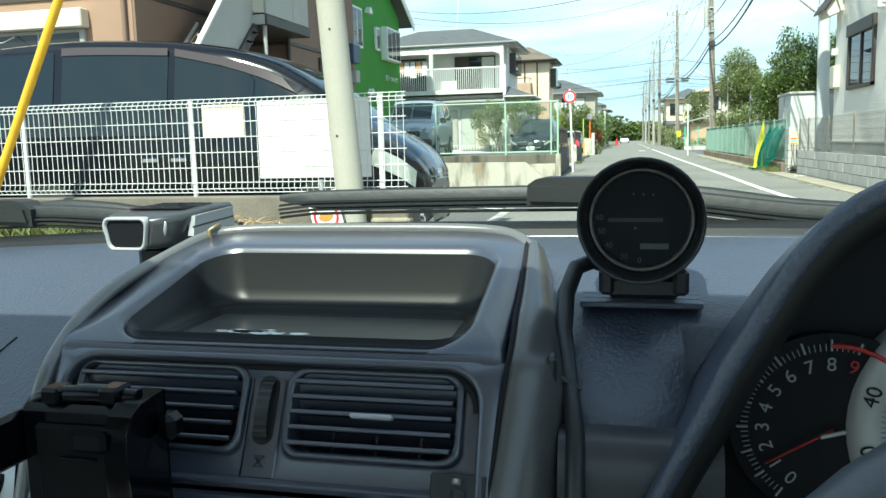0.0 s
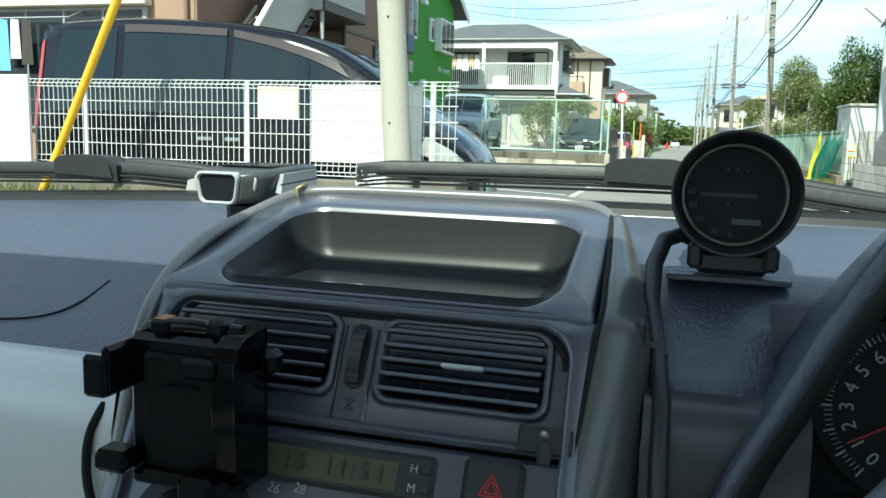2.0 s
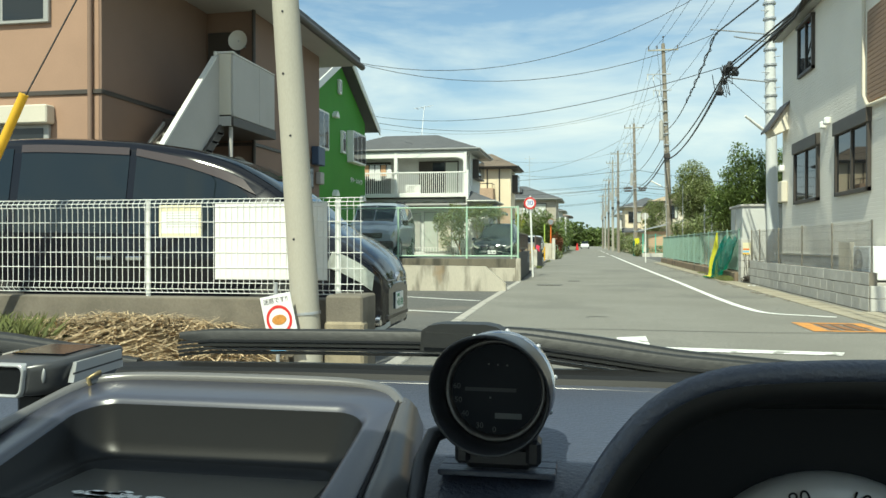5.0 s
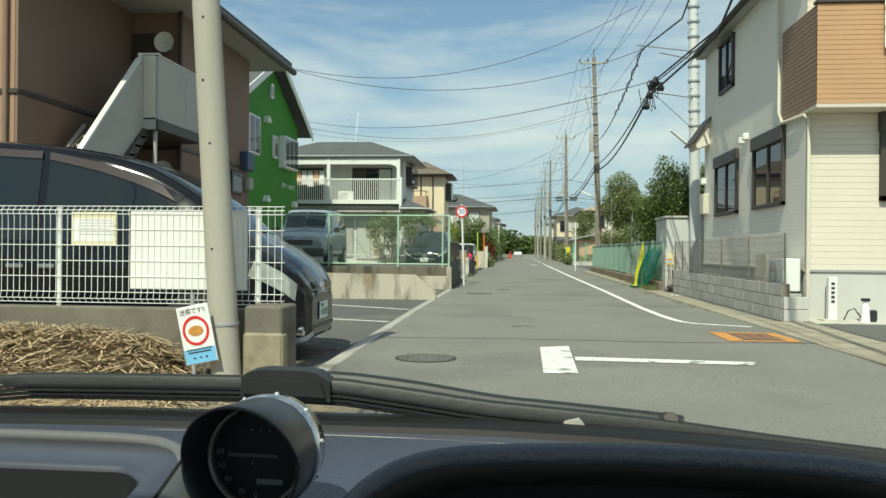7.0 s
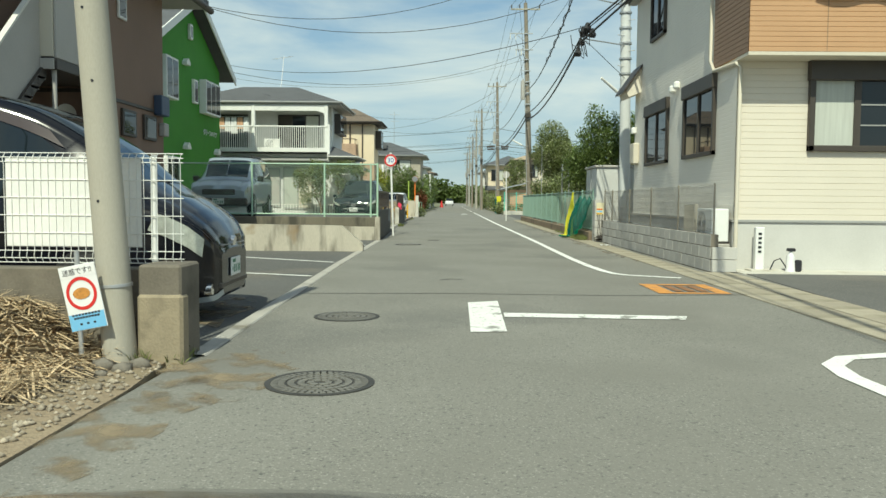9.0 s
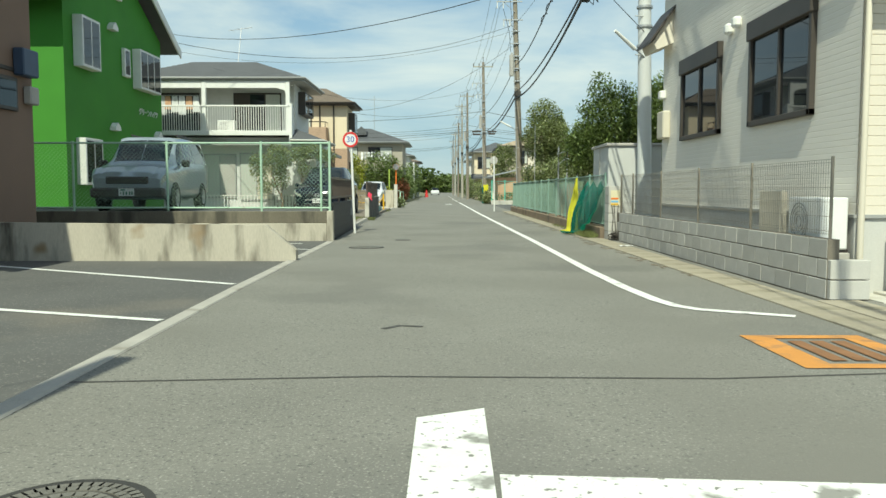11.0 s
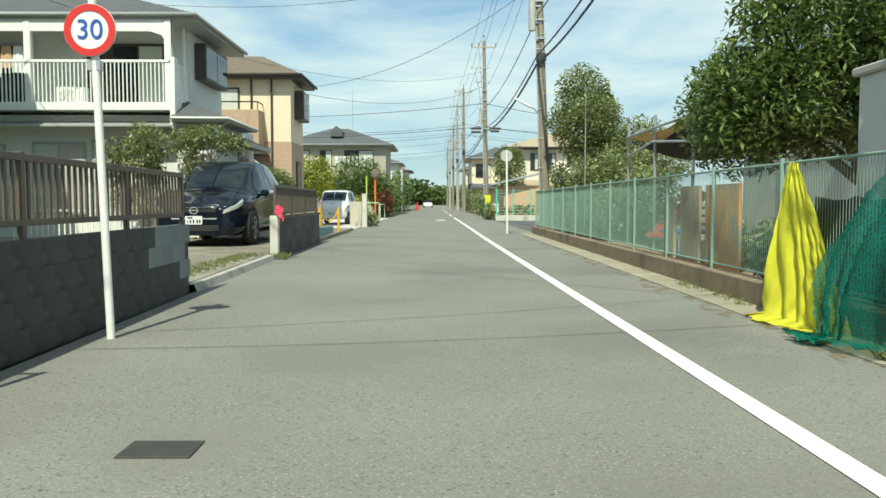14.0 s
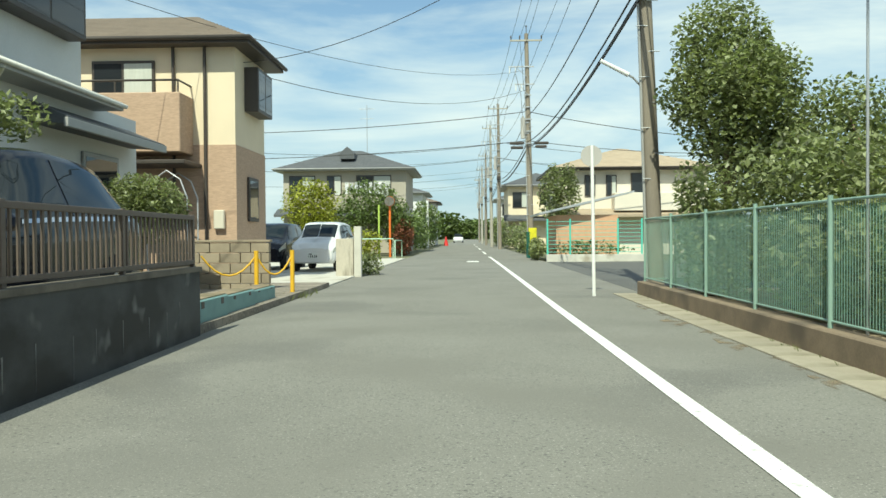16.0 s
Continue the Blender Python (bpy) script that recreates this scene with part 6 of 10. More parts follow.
t = thing("mirror_post", (-3.2, 73.6, 0), "orange traffic mirror post beside hedges", "traffic mirror")
part("post", Geo().rod((-3.2, 73.6, 0), (-3.2, 73.6, 3.1), 0.06, n=10), ORANGE, t)
part("mirror_back", Geo().ball((-3.2, 73.5, 3.0), 0.28, 14, (1, 0.3, 1)), ORANGE, t)
part("mirror_face", Geo().rod((-3.2, 73.4, 3.0), (-3.2, 73.36, 3.0), 0.26, n=20), CHROME, t)
solid("marker_post", Geo().rod((-3.75, 73.2, 0), (-3.75, 73.2, 2.8), 0.05, n=8), mat("lime_post", (0.45, 0.6, 0.12), 0.5), "thin lime-green marker post", "post")
t = thing("pipe_barrier", (-3.2, 70, 0), "low pale pipe barrier beside the road", "barrier")
part("rail", Geo().tube([(-5.0, 70, 0), (-5.0, 70, 1.0), (-2.7, 70, 1.0), (-2.7, 70, 0)], 0.03, 6).tube([(-2.7, 71, 0), (-2.7, 71, 0.9), (-2.6, 74, 0.9), (-2.6, 74, 0)], 0.03, 6), GREEN_STEEL, t)
solid("white_post", Geo().rod((-2.9, 108, 0), (-2.9, 108, 4.6), 0.12, n=10), WHITE, "tall white post far down the road", "post")
solid("traffic_cone", Geo().rod((-1.6, 126, 0), (-1.6, 126, 1.1), 0.3, 0.05, 12), RED, "orange-red traffic cone far down the road", "traffic cone")
t = thing("far_car", (-0.6, 170, 0), "pale car standing far down the road", "car")
part("body", Geo().box(-1.5, 168, 0.25, 0.2, 172, 1.0, 0.15), CAR_WHITE, t)
for x in (-1.4, 0.1):
    part("tyre", Geo().rod((x - 0.1, 168.9, 0.3), (x + 0.1, 168.9, 0.3), 0.31, n=14), TYRE, t)
    part("tyre", Geo().rod((x - 0.1, 171.2, 0.3), (x + 0.1, 171.2, 0.3), 0.31, n=14), TYRE, t)
part("cabin", Geo().box(-1.35, 168.7, 1.0, 0.05, 171.4, 1.55, 0.2), GLASS_CAR, t)

# ---- right side: cream and grey house, play yard ----
def lap_front(x0, x1, y, z0, z1, step, lip=0.008):
    """Lapped siding that faces -y."""
    rows, z = [], z0
    while z < z1 - 1e-6:
        t = min(z + step, z1)
        rows += [[(x0, y - lip, z), (x1, y - lip, z)], [(x0, y - lip, t - 0.012), (x1, y - lip, t - 0.012)], [(x0, y, t - 0.006), (x1, y, t - 0.006)]]
        z = t
    return Geo().grid(rows, False)


def lap_side(y0, y1, x, z0, z1, step, lip=0.008):
    """Lapped siding that faces -x."""
    rows, z = [], z0
    while z < z1 - 1e-6:
        t = min(z + step, z1)
        rows += [[(x - lip, y1, z), (x - lip, y0, z)], [(x - lip, y1, t - 0.012), (x - lip, y0, t - 0.012)], [(x, y1, t - 0.006), (x, y0, t - 0.006)]]
        z = t
    return Geo().grid(rows, False)


HX, HY = 4.82, 13.65
# The front's cream siding, lightened in colour to offset the side's shade.
SIDE_WALL = mat("shade_lifted_siding", (0.82, 0.78, 0.7), 0.7, var=0.05, scale=1.0, fine=60, bump=0.15)
t = thing("cream_house", (8, 17, 0), "new two-storey house in cream and grey siding", "house")
part("core", Geo().box(HX + 0.01, HY + 0.01, 0, 12.5, 20.8, 6.05), SIDE_WALL, t)
part("front_siding", lap_front(HX, 12.5, HY, 0.8, 6.0, 0.1), CREAM_WALL, t, "cream lapped siding")
part("side_siding", lap_side(HY, 20.8, HX, 0.8, 6.0, 0.065, 0.003), SIDE_WALL, t, "cream lapped siding, colour lightened on its half-shaded side")
part("plinth", Geo().box(HX - 0.004, HY - 0.006, -0.02, 12.5, HY + 0.02, 0.77, 0.004).box(HX - 0.006, HY, -0.02, HX + 0.02, 20.8, 0.77, 0.004), PLINTH, t)
part("drip_edge", Geo().box(HX - 0.03, HY - 0.035, 0.77, 12.5, HY + 0.02, 0.81, 0.004).box(HX - 0.03, HY, 0.77, HX + 0.02, 20.82, 0.81, 0.004), TRIM_GREY, t)
b = part("balcony_box", Geo().box(4.8, 13.13, 3.36, 12.5, 14.75, 4.9, 0.004), ORANGE_WALL, t, "tan siding balcony")
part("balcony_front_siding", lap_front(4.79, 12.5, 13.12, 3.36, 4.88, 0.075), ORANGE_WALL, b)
# Side courses are a darker brown than the balcony front.
part("balcony_side_siding", lap_side(13.12, 14.75, 4.79, 3.36, 4.88, 0.075), mat("darker_balcony_siding", (0.3, 0.2, 0.14), 0.75, var=0.08), b)
part("balcony_soffit", Geo().box(4.785, 13.11, 3.3, 12.5, HY - 0.01, 3.355, 0.004), BEIGE_PANEL, b)
part("balcony_cap", Geo().box(4.77, 13.08, 4.9, 12.5, 13.24, 4.95, 0.006), TRIM_DARK, b)
for x in (5.95, 7.9, 9.9):
    part("siding_joint", Geo().box(x, 13.107, 3.37, x + 0.012, 13.113, 4.88), mat("joint_sealant", (0.3, 0.2, 0.12), 0.8), b)
g, rows = Geo(), []
for i in range(15):
    z = 5.02 - i * 0.06 if i else 5.0
    rows.append([(5.75 + u * 0.23, 13.09 - 0.04 - 0.05 * abs(math.sin(u * 0.9)) - (0.02 if i % 5 == 4 else 0), z - 0.02 * math.sin(u * 1.3)) for u in range(20)])
solid("futon", g.grid(rows), FUTON, "white quilted futon airing over a balcony", "futon", at=(7.5, 13.05, 4.2))
part("roof", Geo().prism([(4.6, 5.95), (4.6, 6.08), (8.6, 7.5), (12.9, 6.08), (12.9, 5.95)], "y", 13.3, 20.98), ROOF_DARK, t)
part("soffit", Geo().box(4.62, 13.32, 5.9, HX, 20.95, 5.94), TRIM_GREY, t)
part("gutter", Geo().tube([(4.56, 13.28, 5.98), (4.56, 21.0, 5.98)], 0.05, 8), TRIM_DARK, t)
e = part("lower_eave", Geo().prism([(4.45, 3.72), (HX, 4.3), (HX, 3.7), (4.52, 3.58)], "y", 20.2, 21.0), CREAM_WALL, t)
part("eave_roof", Geo().prism([(4.38, 3.74), (HX, 4.36), (HX, 4.3), (4.38, 3.68)], "y", 20.1, 21.1), TRIM_DARK, e)


def deep_window(t, y0, z0, y1, z1, shutter=True):
    """A dark framed window that faces -x."""
    w = part("window", Geo().box(HX - 0.07, y0, z0, HX, y1, z0 + 0.07, 0.006).box(HX - 0.07, y0, z0, HX, y0 + 0.07, z1, 0.006).box(HX - 0.07, y1 - 0.07, z0, HX, y1, z1, 0.006).box(HX - 0.1, y0 - 0.02, z1 - (0.25 if shutter else 0.07), HX, y1 + 0.02, z1, 0.01), TRIM_DARK, t)
    part("pane", Geo().box(HX - 0.02, y0 + 0.07, z0 + 0.07, HX - 0.012, (y0 + y1) / 2 + 0.02, z1 - 0.07), GLASS_DARK, w)
    part("pane", Geo().box(HX - 0.035, (y0 + y1) / 2 - 0.02, z0 + 0.07, HX - 0.027, y1 - 0.07, z1 - 0.07), GLASS_DARK, w)
    part("sash", Geo().box(HX - 0.05, (y0 + y1) / 2 - 0.025, z0 + 0.07, HX - 0.02, (y0 + y1) / 2 + 0.025, z1 - 0.07), TRIM_DARK, w)


deep_window(t, 14.62, 1.9, 16.45, 3.28)
deep_window(t, 17.62, 1.9, 19.5, 3.26)
deep_window(t, 18.0, 4.65, 19.2, 5.8, False)
w = part("window", Geo().box(5.93, HY - 0.09, 1.9, 8.0, HY, 1.99, 0.008).box(5.93, HY - 0.09, 1.9, 6.02, HY, 3.33, 0.008).box(7.91, HY - 0.09, 1.9, 8.0, HY, 3.33, 0.008).box(5.91, HY - 0.14, 3.0, 8.02, HY, 3.34, 0.01), TRIM_DARK, t)
for a, b_ in ((6.02, 6.66), (6.72, 7.3), (7.36, 7.91)):
    part("pane", Geo().box(a, HY - 0.03, 1.99, b_, HY - 0.022, 3.0), GLASS_DARK if a > 6.1 else CURTAIN, w)
part("sash", Geo().box(6.64, HY - 0.06, 1.99, 6.74, HY - 0.02, 3.0), TRIM_DARK, w)
for z in (2.3, 2.62):
    part("glazing_bar", Geo().box(6.74, HY - 0.045, z, 7.9, HY - 0.03, z + 0.02), TRIM_GREY, w)
part("downpipe", Geo().tube([(4.75, 14.82, 6.0), (4.75, 14.82, 3.5), (4.75, 14.6, 3.3), (4.77, 13.6, 3.26), (4.84, 13.58, 3.2), (4.84, 13.58, 0.05)], 0.032, 8), BEIGE_PANEL, t)
for y, z in ((17.25, 3.28), (16.95, 3.32)):
    part("vent_cap", Geo().box(HX - 0.12, y - 0.07, z, HX, y + 0.07, z + 0.15, 0.03), WHITE, t)
part("meter_box", Geo().box(HX - 0.14, 20.3, 2.0, HX, 20.7, 2.5, 0.02), BEIGE_PANEL, t)
part("wall_lamp", Geo().box(HX - 0.12, 20.6, 2.75, HX, 20.75, 2.9, 0.02), WHITE, t)
air_unit("air_conditioner", 4.62, 14.05, 0.42, Matrix.Rotation(radians(-90), 4, "Z"))
solid("unit_stand", Geo().box(4.48, 13.65, 0, 4.78, 14.45, 0.42, 0.01), CONCRETE, "concrete stand under an outdoor unit", "stand")
solid("shed_panel", Geo().box(4.52, 14.75, 0.3, 4.6, 15.35, 1.05, 0.01), BEIGE_PANEL, "pale panel leaning inside a fence", "panel")
t = thing("meter_post", (5.17, 13.5, 0), "white water meter post on a plinth", "meter post")
part("post", Geo().box(5.1, 13.42, 0.02, 5.24, 13.52, 0.7, 0.01), WHITE, t)
for i in range(5):
    part("mark_bar", Geo().box(5.14, 13.412, 0.3 + i * 0.07, 5.19, 13.419, 0.335 + i * 0.07), SIGN_BLACK, t)
part("base", Geo().box(5.0, 13.3, 0, 5.5, 13.6, 0.04, 0.005), CONC_PALE, t)
t = thing("spray_bottle", (5.62, 13.35, 0.012), "clear plastic bottle with a dark sprayer by a wall", "bottle")
part("bottle", Geo().rod((5.62, 13.35, 0.012), (5.62, 13.35, 0.26), 0.075, 0.06, 14).rod((5.62, 13.35, 0.26), (5.62, 13.35, 0.33), 0.05, 0.02, 12), SIGN_WHITE, t)
part("sprayer", Geo().box(5.56, 13.3, 0.33, 5.68, 13.38, 0.38, 0.01), SIGN_BLACK, t)
part("cloth_pad", Geo().box(5.68, 13.28, 0.015, 5.78, 13.36, 0.2, 0.02), SIGN_BLACK, t)
part("hose", Geo().tube([(5.3, 13.35, 0.03), (5.36, 13.33, 0.18), (5.45, 13.33, 0.22), (5.54, 13.34, 0.1), (5.56, 13.35, 0.06)], 0.01, 6), SIGN_BLACK, t)

# mesh fence over the block wall
t = thing("yard_fence", (4.38, 17.5, 0.6), "thin grey mesh fence over a block wall", "fence")
ys = [13.3, 15.3, 17.3, 19.3, 21.3, 22.3]
for y in ys:
    part("post", Geo().rod((4.4, y, 0.55), (4.4, y, 1.38), 0.017, n=8), FENCE_BROWN, t)
for a, b_ in zip(ys, ys[1:]):
    g = Geo()
    n = round((b_ - a) / 0.05)
    for i in range(n + 1):
        y = a + (b_ - a) * i / n
        g.rod((4.385, y, 0.63), (4.385, y, 1.35), 0.0021, n=3, caps=False)
    for z in (0.63, 0.66, 0.8, 0.94, 1.08, 1.22, 1.32, 1.35):
        g.rod((4.38, a, z), (4.38, b_, z), 0.003, n=4)
    part("mesh_panel", g, FENCE_BROWN, t)
t = thing("gate_pillar", (4.3, 22.65, 0), "grey block pillar with a coloured notice", "pillar")
for c in range(6):
    part("block", Geo().box(4.16, 22.42, c * 0.19 + 0.004, 4.46, 22.82, c * 0.19 + 0.186, 0.006), BLOCK, t)
part("notice", Geo().box(4.2, 22.408, 0.72, 4.4, 22.414, 1.05), CREAM_BOARD, t, "sun-faded printed notice")
for z, c in ((0.74, YELLOW), (0.8, SKYBLUE), (0.86, ORANGE)):
    part("notice_band", Geo().box(4.205, 22.403, z, 4.36, 22.406, z + 0.035), c, t)
rt, g = random.Random(3), Geo()
for k in range(26):
    c, r, tip = Vector((4.36 + rt.uniform(-0.12, 0.1), 22.28 + rt.uniform(-0.08, 0.06), 0.1 + rt.uniform(-0.03, 0.06))), rt.uniform(0.05, 0.15), rt.uniform(0, 3)
    g.tube([(c.x + r * math.cos(i * 0.8), c.y + 0.5 * r * math.sin(i * 0.8), max(0.02, c.z + 0.3 * r * math.sin(i * 0.8 + tip))) for i in range(9)], 0.007, 5)
for dx in (-0.08, -0.03, 0.06):
    g.tube([(4.3 + dx, 22.4, 0.75), (4.3 + dx * 0.6, 22.37, 0.5), (4.34 + dx * 1.5, 22.33, 0.25), (4.36 + dx, 22.3, 0.08)], 0.008, 5)
solid("net_bundle", g, TRIM_DARK, "dark tangled net hung on a block pillar", "net")
solid("plastic_scrap", Geo().grid([[(3.95 + u * 0.06, 20.3 + v * 0.07, 0.015 + 0.02 * abs(math.sin(u * 1.7 + v))) for u in range(5)] for v in range(4)]), WHITE, "crumpled white plastic scrap on the pavement", "litter")

# long green fence of the play yard
solid("fence_kerb", Geo().box(4.08, 22.9, -0.05, 4.3, 45.3, 0.25, 0.015), mat("brown_kerb", (0.25, 0.19, 0.13), 0.9, var=0.25, fine=60, bump=0.5, stain=(0.14, 0.11, 0.08), stain_at=(0.5, 0.7)), "brown-stained concrete kerb under a fence", "kerb", kind="structure")
t = thing("green_fence", (4.2, 34, 0.25), "long pale green bar fence on a concrete kerb", "fence")
fy = [22.95 + i * 1.853 for i in range(13)]
for y in fy:
    part("post", Geo().rod((4.2, y, 0.2), (4.2, y, 1.43), 0.024, n=10), GREEN_FENCE, t)
BARS, GREEN_BARS, far_bars = [], t, Geo()
for a, b_ in zip(fy, fy[1:]):
    g = Geo()
    for z in (0.31, 1.38):
        part("rail", Geo().rod((4.21, a, z), (4.21, b_, z), 0.014, n=6), GREEN_FENCE, t)
    n = 38
    for i in range(1, n):
        y = a + (b_ - a) * i / n
        if a < fy[8] - 0.01:
            BARS.append((4.21, y))
        else:
            far_bars.rod((4.21, y, 0.31), (4.21, y, 1.38), 0.003, n=4, caps=False)
tagged(part("bar_screen", far_bars, GREEN_FENCE, t), kind="stuff")
for i in range(6):
    x = 4.2 + (i + 1) * 0.55
    part("post", Geo().rod((x, 45.2, 0.0), (x, 45.2, 1.43), 0.022, n=8), GREEN_FENCE, t)
part("return_rail", Geo().rod((4.2, 45.2, 1.38), (7.6, 45.2, 1.38), 0.014).rod((4.2, 45.2, 0.3), (7.6, 45.2, 0.3), 0.014), GREEN_FENCE, t)
# windbreak net inside the fence
def screen_net():
    m = bpy.data.materials.new("green_windbreak_net")
    m.use_nodes = True
    n, l = m.node_tree.nodes, m.node_tree.links
    b = n["Principled BSDF"]
    b.inputs["Base Color"].default_value, b.inputs["Roughness"].default_value = (0.13, 0.31, 0.2, 1), 0.8
    tc, nz, mr = n.new("ShaderNodeTexCoord"), n.new("ShaderNodeTexNoise"), n.new("ShaderNodeMapRange")
    nz.inputs["Scale"].default_value, nz.inputs["Detail"].default_value = 1.3, 3.0
    l.new(tc.outputs["Object"], nz.inputs["Vector"])
    l.new(nz.outputs["Fac"], mr.inputs["Value"])
    mr.inputs["From Min"].default_value, mr.inputs["From Max"].default_value = 0.4, 0.62
    mr.inputs["To Min"].default_value, mr.inputs["To Max"].default_value = 0.2, 0.48
    l.new(mr.outputs["Result"], b.inputs["Alpha"])
    return m


NETTING = screen_net()
part("windbreak_net", Geo().grid([[(4.25 + 0.012 * math.sin(i * 1.7 + k), 30.6 + (fy[-1] - 30.6) * i / 60, 0.33 + k * 0.25) for i in range(61)] for k in range(5)]), NETTING, t, "translucent green windbreak net")

# rubbish nets draped over the fence
def drape(name, label, material, top, foot, n, seed):
    """A net gathered from a line on the fence down to a spread on the ground."""
    r, rows = random.Random(seed), []
    for i in range(15):
        f = i / 14
        row = []
        for k in range(n):
            u = k / (n - 1)
            a = Vector(top[0]).lerp(Vector(top[1]), u)
            b = Vector(foot[0]).lerp(Vector(foot[1]), u)
            p = a.lerp(b, f ** 1.25)
            fold = 0.055 * math.sin(u * 19 + seed + 2.2 * math.sin(u * 5 + 3 * f)) * (0.3 + f) + r.uniform(-0.012, 0.012)
            row.append((p.x - abs(fold) - 0.02, p.y + 0.3 * fold, max(0.012, p.z + 0.25 * fold * (1 - f))))
        rows.append(row)
    last = rows[-1]
    rows.append([(p[0] - 0.16 - 0.06 * math.sin(k), p[1] - 0.12 * math.cos(k * 0.7), 0.01 + 0.02 * abs(math.sin(k * 1.9))) for k, p in enumerate(last)])
    return solid(name, Geo().grid(rows), material, label, "net", "rubbish nets")


drape("rubbish_net", "bright yellow rubbish net hung from a fence", NET_YELLOW, ((4.17, 26.38, 1.38), (4.17, 26.2, 1.36)), ((3.93, 26.3, 0.05), (4.0, 24.8, 0.05)), 34, 3)


def swag(ya, yb, zt, heap):
    """A net hung from hooks along a fence, its lower edge swooping from one end into a heap."""
    r, rows, n, m = random.Random(5), [], 64, 22
    for i in range(m + 1):
        f = i / m
        row = []
        for k in range(n + 1):
            u = k / n
            a = Vector((4.15, ya + (yb - ya) * u, zt + 0.06 - 0.16 * abs(math.sin(u * math.pi * 3.5)) - (0.55 * (1 - u / 0.2) if u < 0.2 else 0.0)))
            v = max(0.0, (u - 0.42) / 0.58)
            b = Vector((heap[0], heap[1], 0.03)).lerp(Vector((4.12, yb, zt - 0.12)), v ** 1.15)
            b.z = 0.03 + (zt - 0.15) * v ** 2.6
            b.y += 0.55 * (0.5 - u) * (1 - v)
            p = a.lerp(b, f ** 1.15)
            w = 0.06 * math.sin(u * 31 + 2.4 * math.sin(3 * u + 2 * f)) * (0.2 + f) * (1 - 0.6 * v) + r.uniform(-0.012, 0.012)
            row.append((p.x - abs(w) - 0.1 * math.sin(math.pi * f) * (1 - v), p.y + 0.8 * w, max(0.015, p.z + 0.3 * abs(w) * f)))
        rows.append(row)
    rows.append([(x - (0.16 + 0.1 * abs(math.sin(k))) * (1 - max(0.0, k / n - 0.42) / 0.58), y + 0.1 * math.sin(k * 0.9) * (k < n * 0.6), max(0.012, z - 0.02) + 0.05 * abs(math.sin(k * 1.7)) * (k < n * 0.6)) for k, (x, y, z) in enumerate(rows[-1])])
    return solid("rubbish_net", Geo().grid(rows), NET_GREEN, "teal green rubbish net hung on a fence and heaped below", "net", "rubbish nets")


swag(25.5, 22.8, 1.22, (3.85, 24.75))
tn, tl = NET_GREEN.node_tree.nodes, NET_GREEN.node_tree.links
tb = tn.new("ShaderNodeTexNoise")
tb.inputs["Scale"].default_value, tb.inputs["Detail"].default_value = 70.0, 2.0
tm = tn.new("ShaderNodeMapRange")
tm.inputs["From Min"].default_value, tm.inputs["From Max"].default_value = 0.4, 0.6
tm.inputs["To Min"].default_value, tm.inputs["To Max"].default_value = 0.42, 0.66
tl.new(tn["Texture Coordinate"].outputs["Object"], tb.inputs["Vector"])
tl.new(tb.outputs["Fac"], tm.inputs["Value"])
tl.new(tm.outputs["Result"], tn["Principled BSDF"].inputs["Alpha"])

# Added sheet: its dark colour stands for shade behind the near bars.
solid("shade_sheet", Geo().grid([[(4.3 + 0.03 * math.sin(i * 1.3 + k), 22.98 + i * 0.16, 0.26 + k * 0.165 - (0.05 * abs(math.sin(i * 0.8)) if k == 5 else 0)) for i in range(21)] for k in range(6)]), TARP_DARK, "dark sheet added for the shade behind a bar fence", "sheet")
wg = Geo()
tufts(wg, random.Random(41), (3.78, 22.95, 4.05, 24.3), 150, 0.13)
tufts(wg, random.Random(42), (3.9, 26.8, 4.07, 29.0), 30, 0.1)
solid("fence_weeds", wg, GRASS, "dry green weeds at a fence foot", "weeds", kind="stuff", at=(3.9, 23.6, 0))
solid("thin_pole", Geo().rod((4.34, 37.4, 0.05), (4.34, 37.4, 3.6), 0.014, 0.011, 10).ball((4.34, 37.4, 3.6), 0.018, 8), STEEL, "thin steel pole behind a green fence", "pole")
# utility cabinet and steel pole
t = thing("storage_shed", (5.0, 25.6, 0.1), "grey steel storage shed behind a fence", "shed")
part("shell", Geo().box(4.48, 24.05, 0.1, 5.7, 25.86, 2.06, 0.01), mat("shed_grey", (0.58, 0.58, 0.56), 0.55, var=0.1, scale=1.5, fine=40, bump=0.1), t)
part("roof", Geo().box(4.43, 24.0, 2.06, 5.75, 25.9, 2.13, 0.015), GREY_PANEL, t)
for y in (25.0,):
    part("panel_seam", Geo().box(4.465, y, 0.15, 4.482, y + 0.03, 2.04), GREY_PANEL, t)
part("sticker", Geo().box(4.466, 24.1, 0.75, 4.478, 24.35, 1.2), WHITE, t)
t = thing("steel_pole", (5.2, 23.52, 0), "thick pale steel utility pole beside a house", "utility pole", "utility poles")
part("shaft", Geo().rod((5.2, 23.52, 0), (5.0, 23.52, 12.0), 0.16, 0.115, 24), STEEL_POLE, t)
for i in range(10):
    z = 4.2 + i * 0.42
    x = 5.2 - z / 60
    part("band", Geo().rod((x, 23.52, z), (x, 23.52, z + 0.05), 0.175, n=16), STEEL, t)
    part("step_bolt", Geo().rod((x, 23.4, z - 0.2), (x + (0.24 if i % 2 else -0.24), 23.4, z - 0.18), 0.012, n=5), STEEL, t)
for z, x0 in ((6.72, 3.4), (6.5, 4.0), (5.42, 3.85)):
    part("bracket_arm", Geo().rod((x0, 22.6, z), (5.05, 23.4, z), 0.018, n=6), STEEL, t)
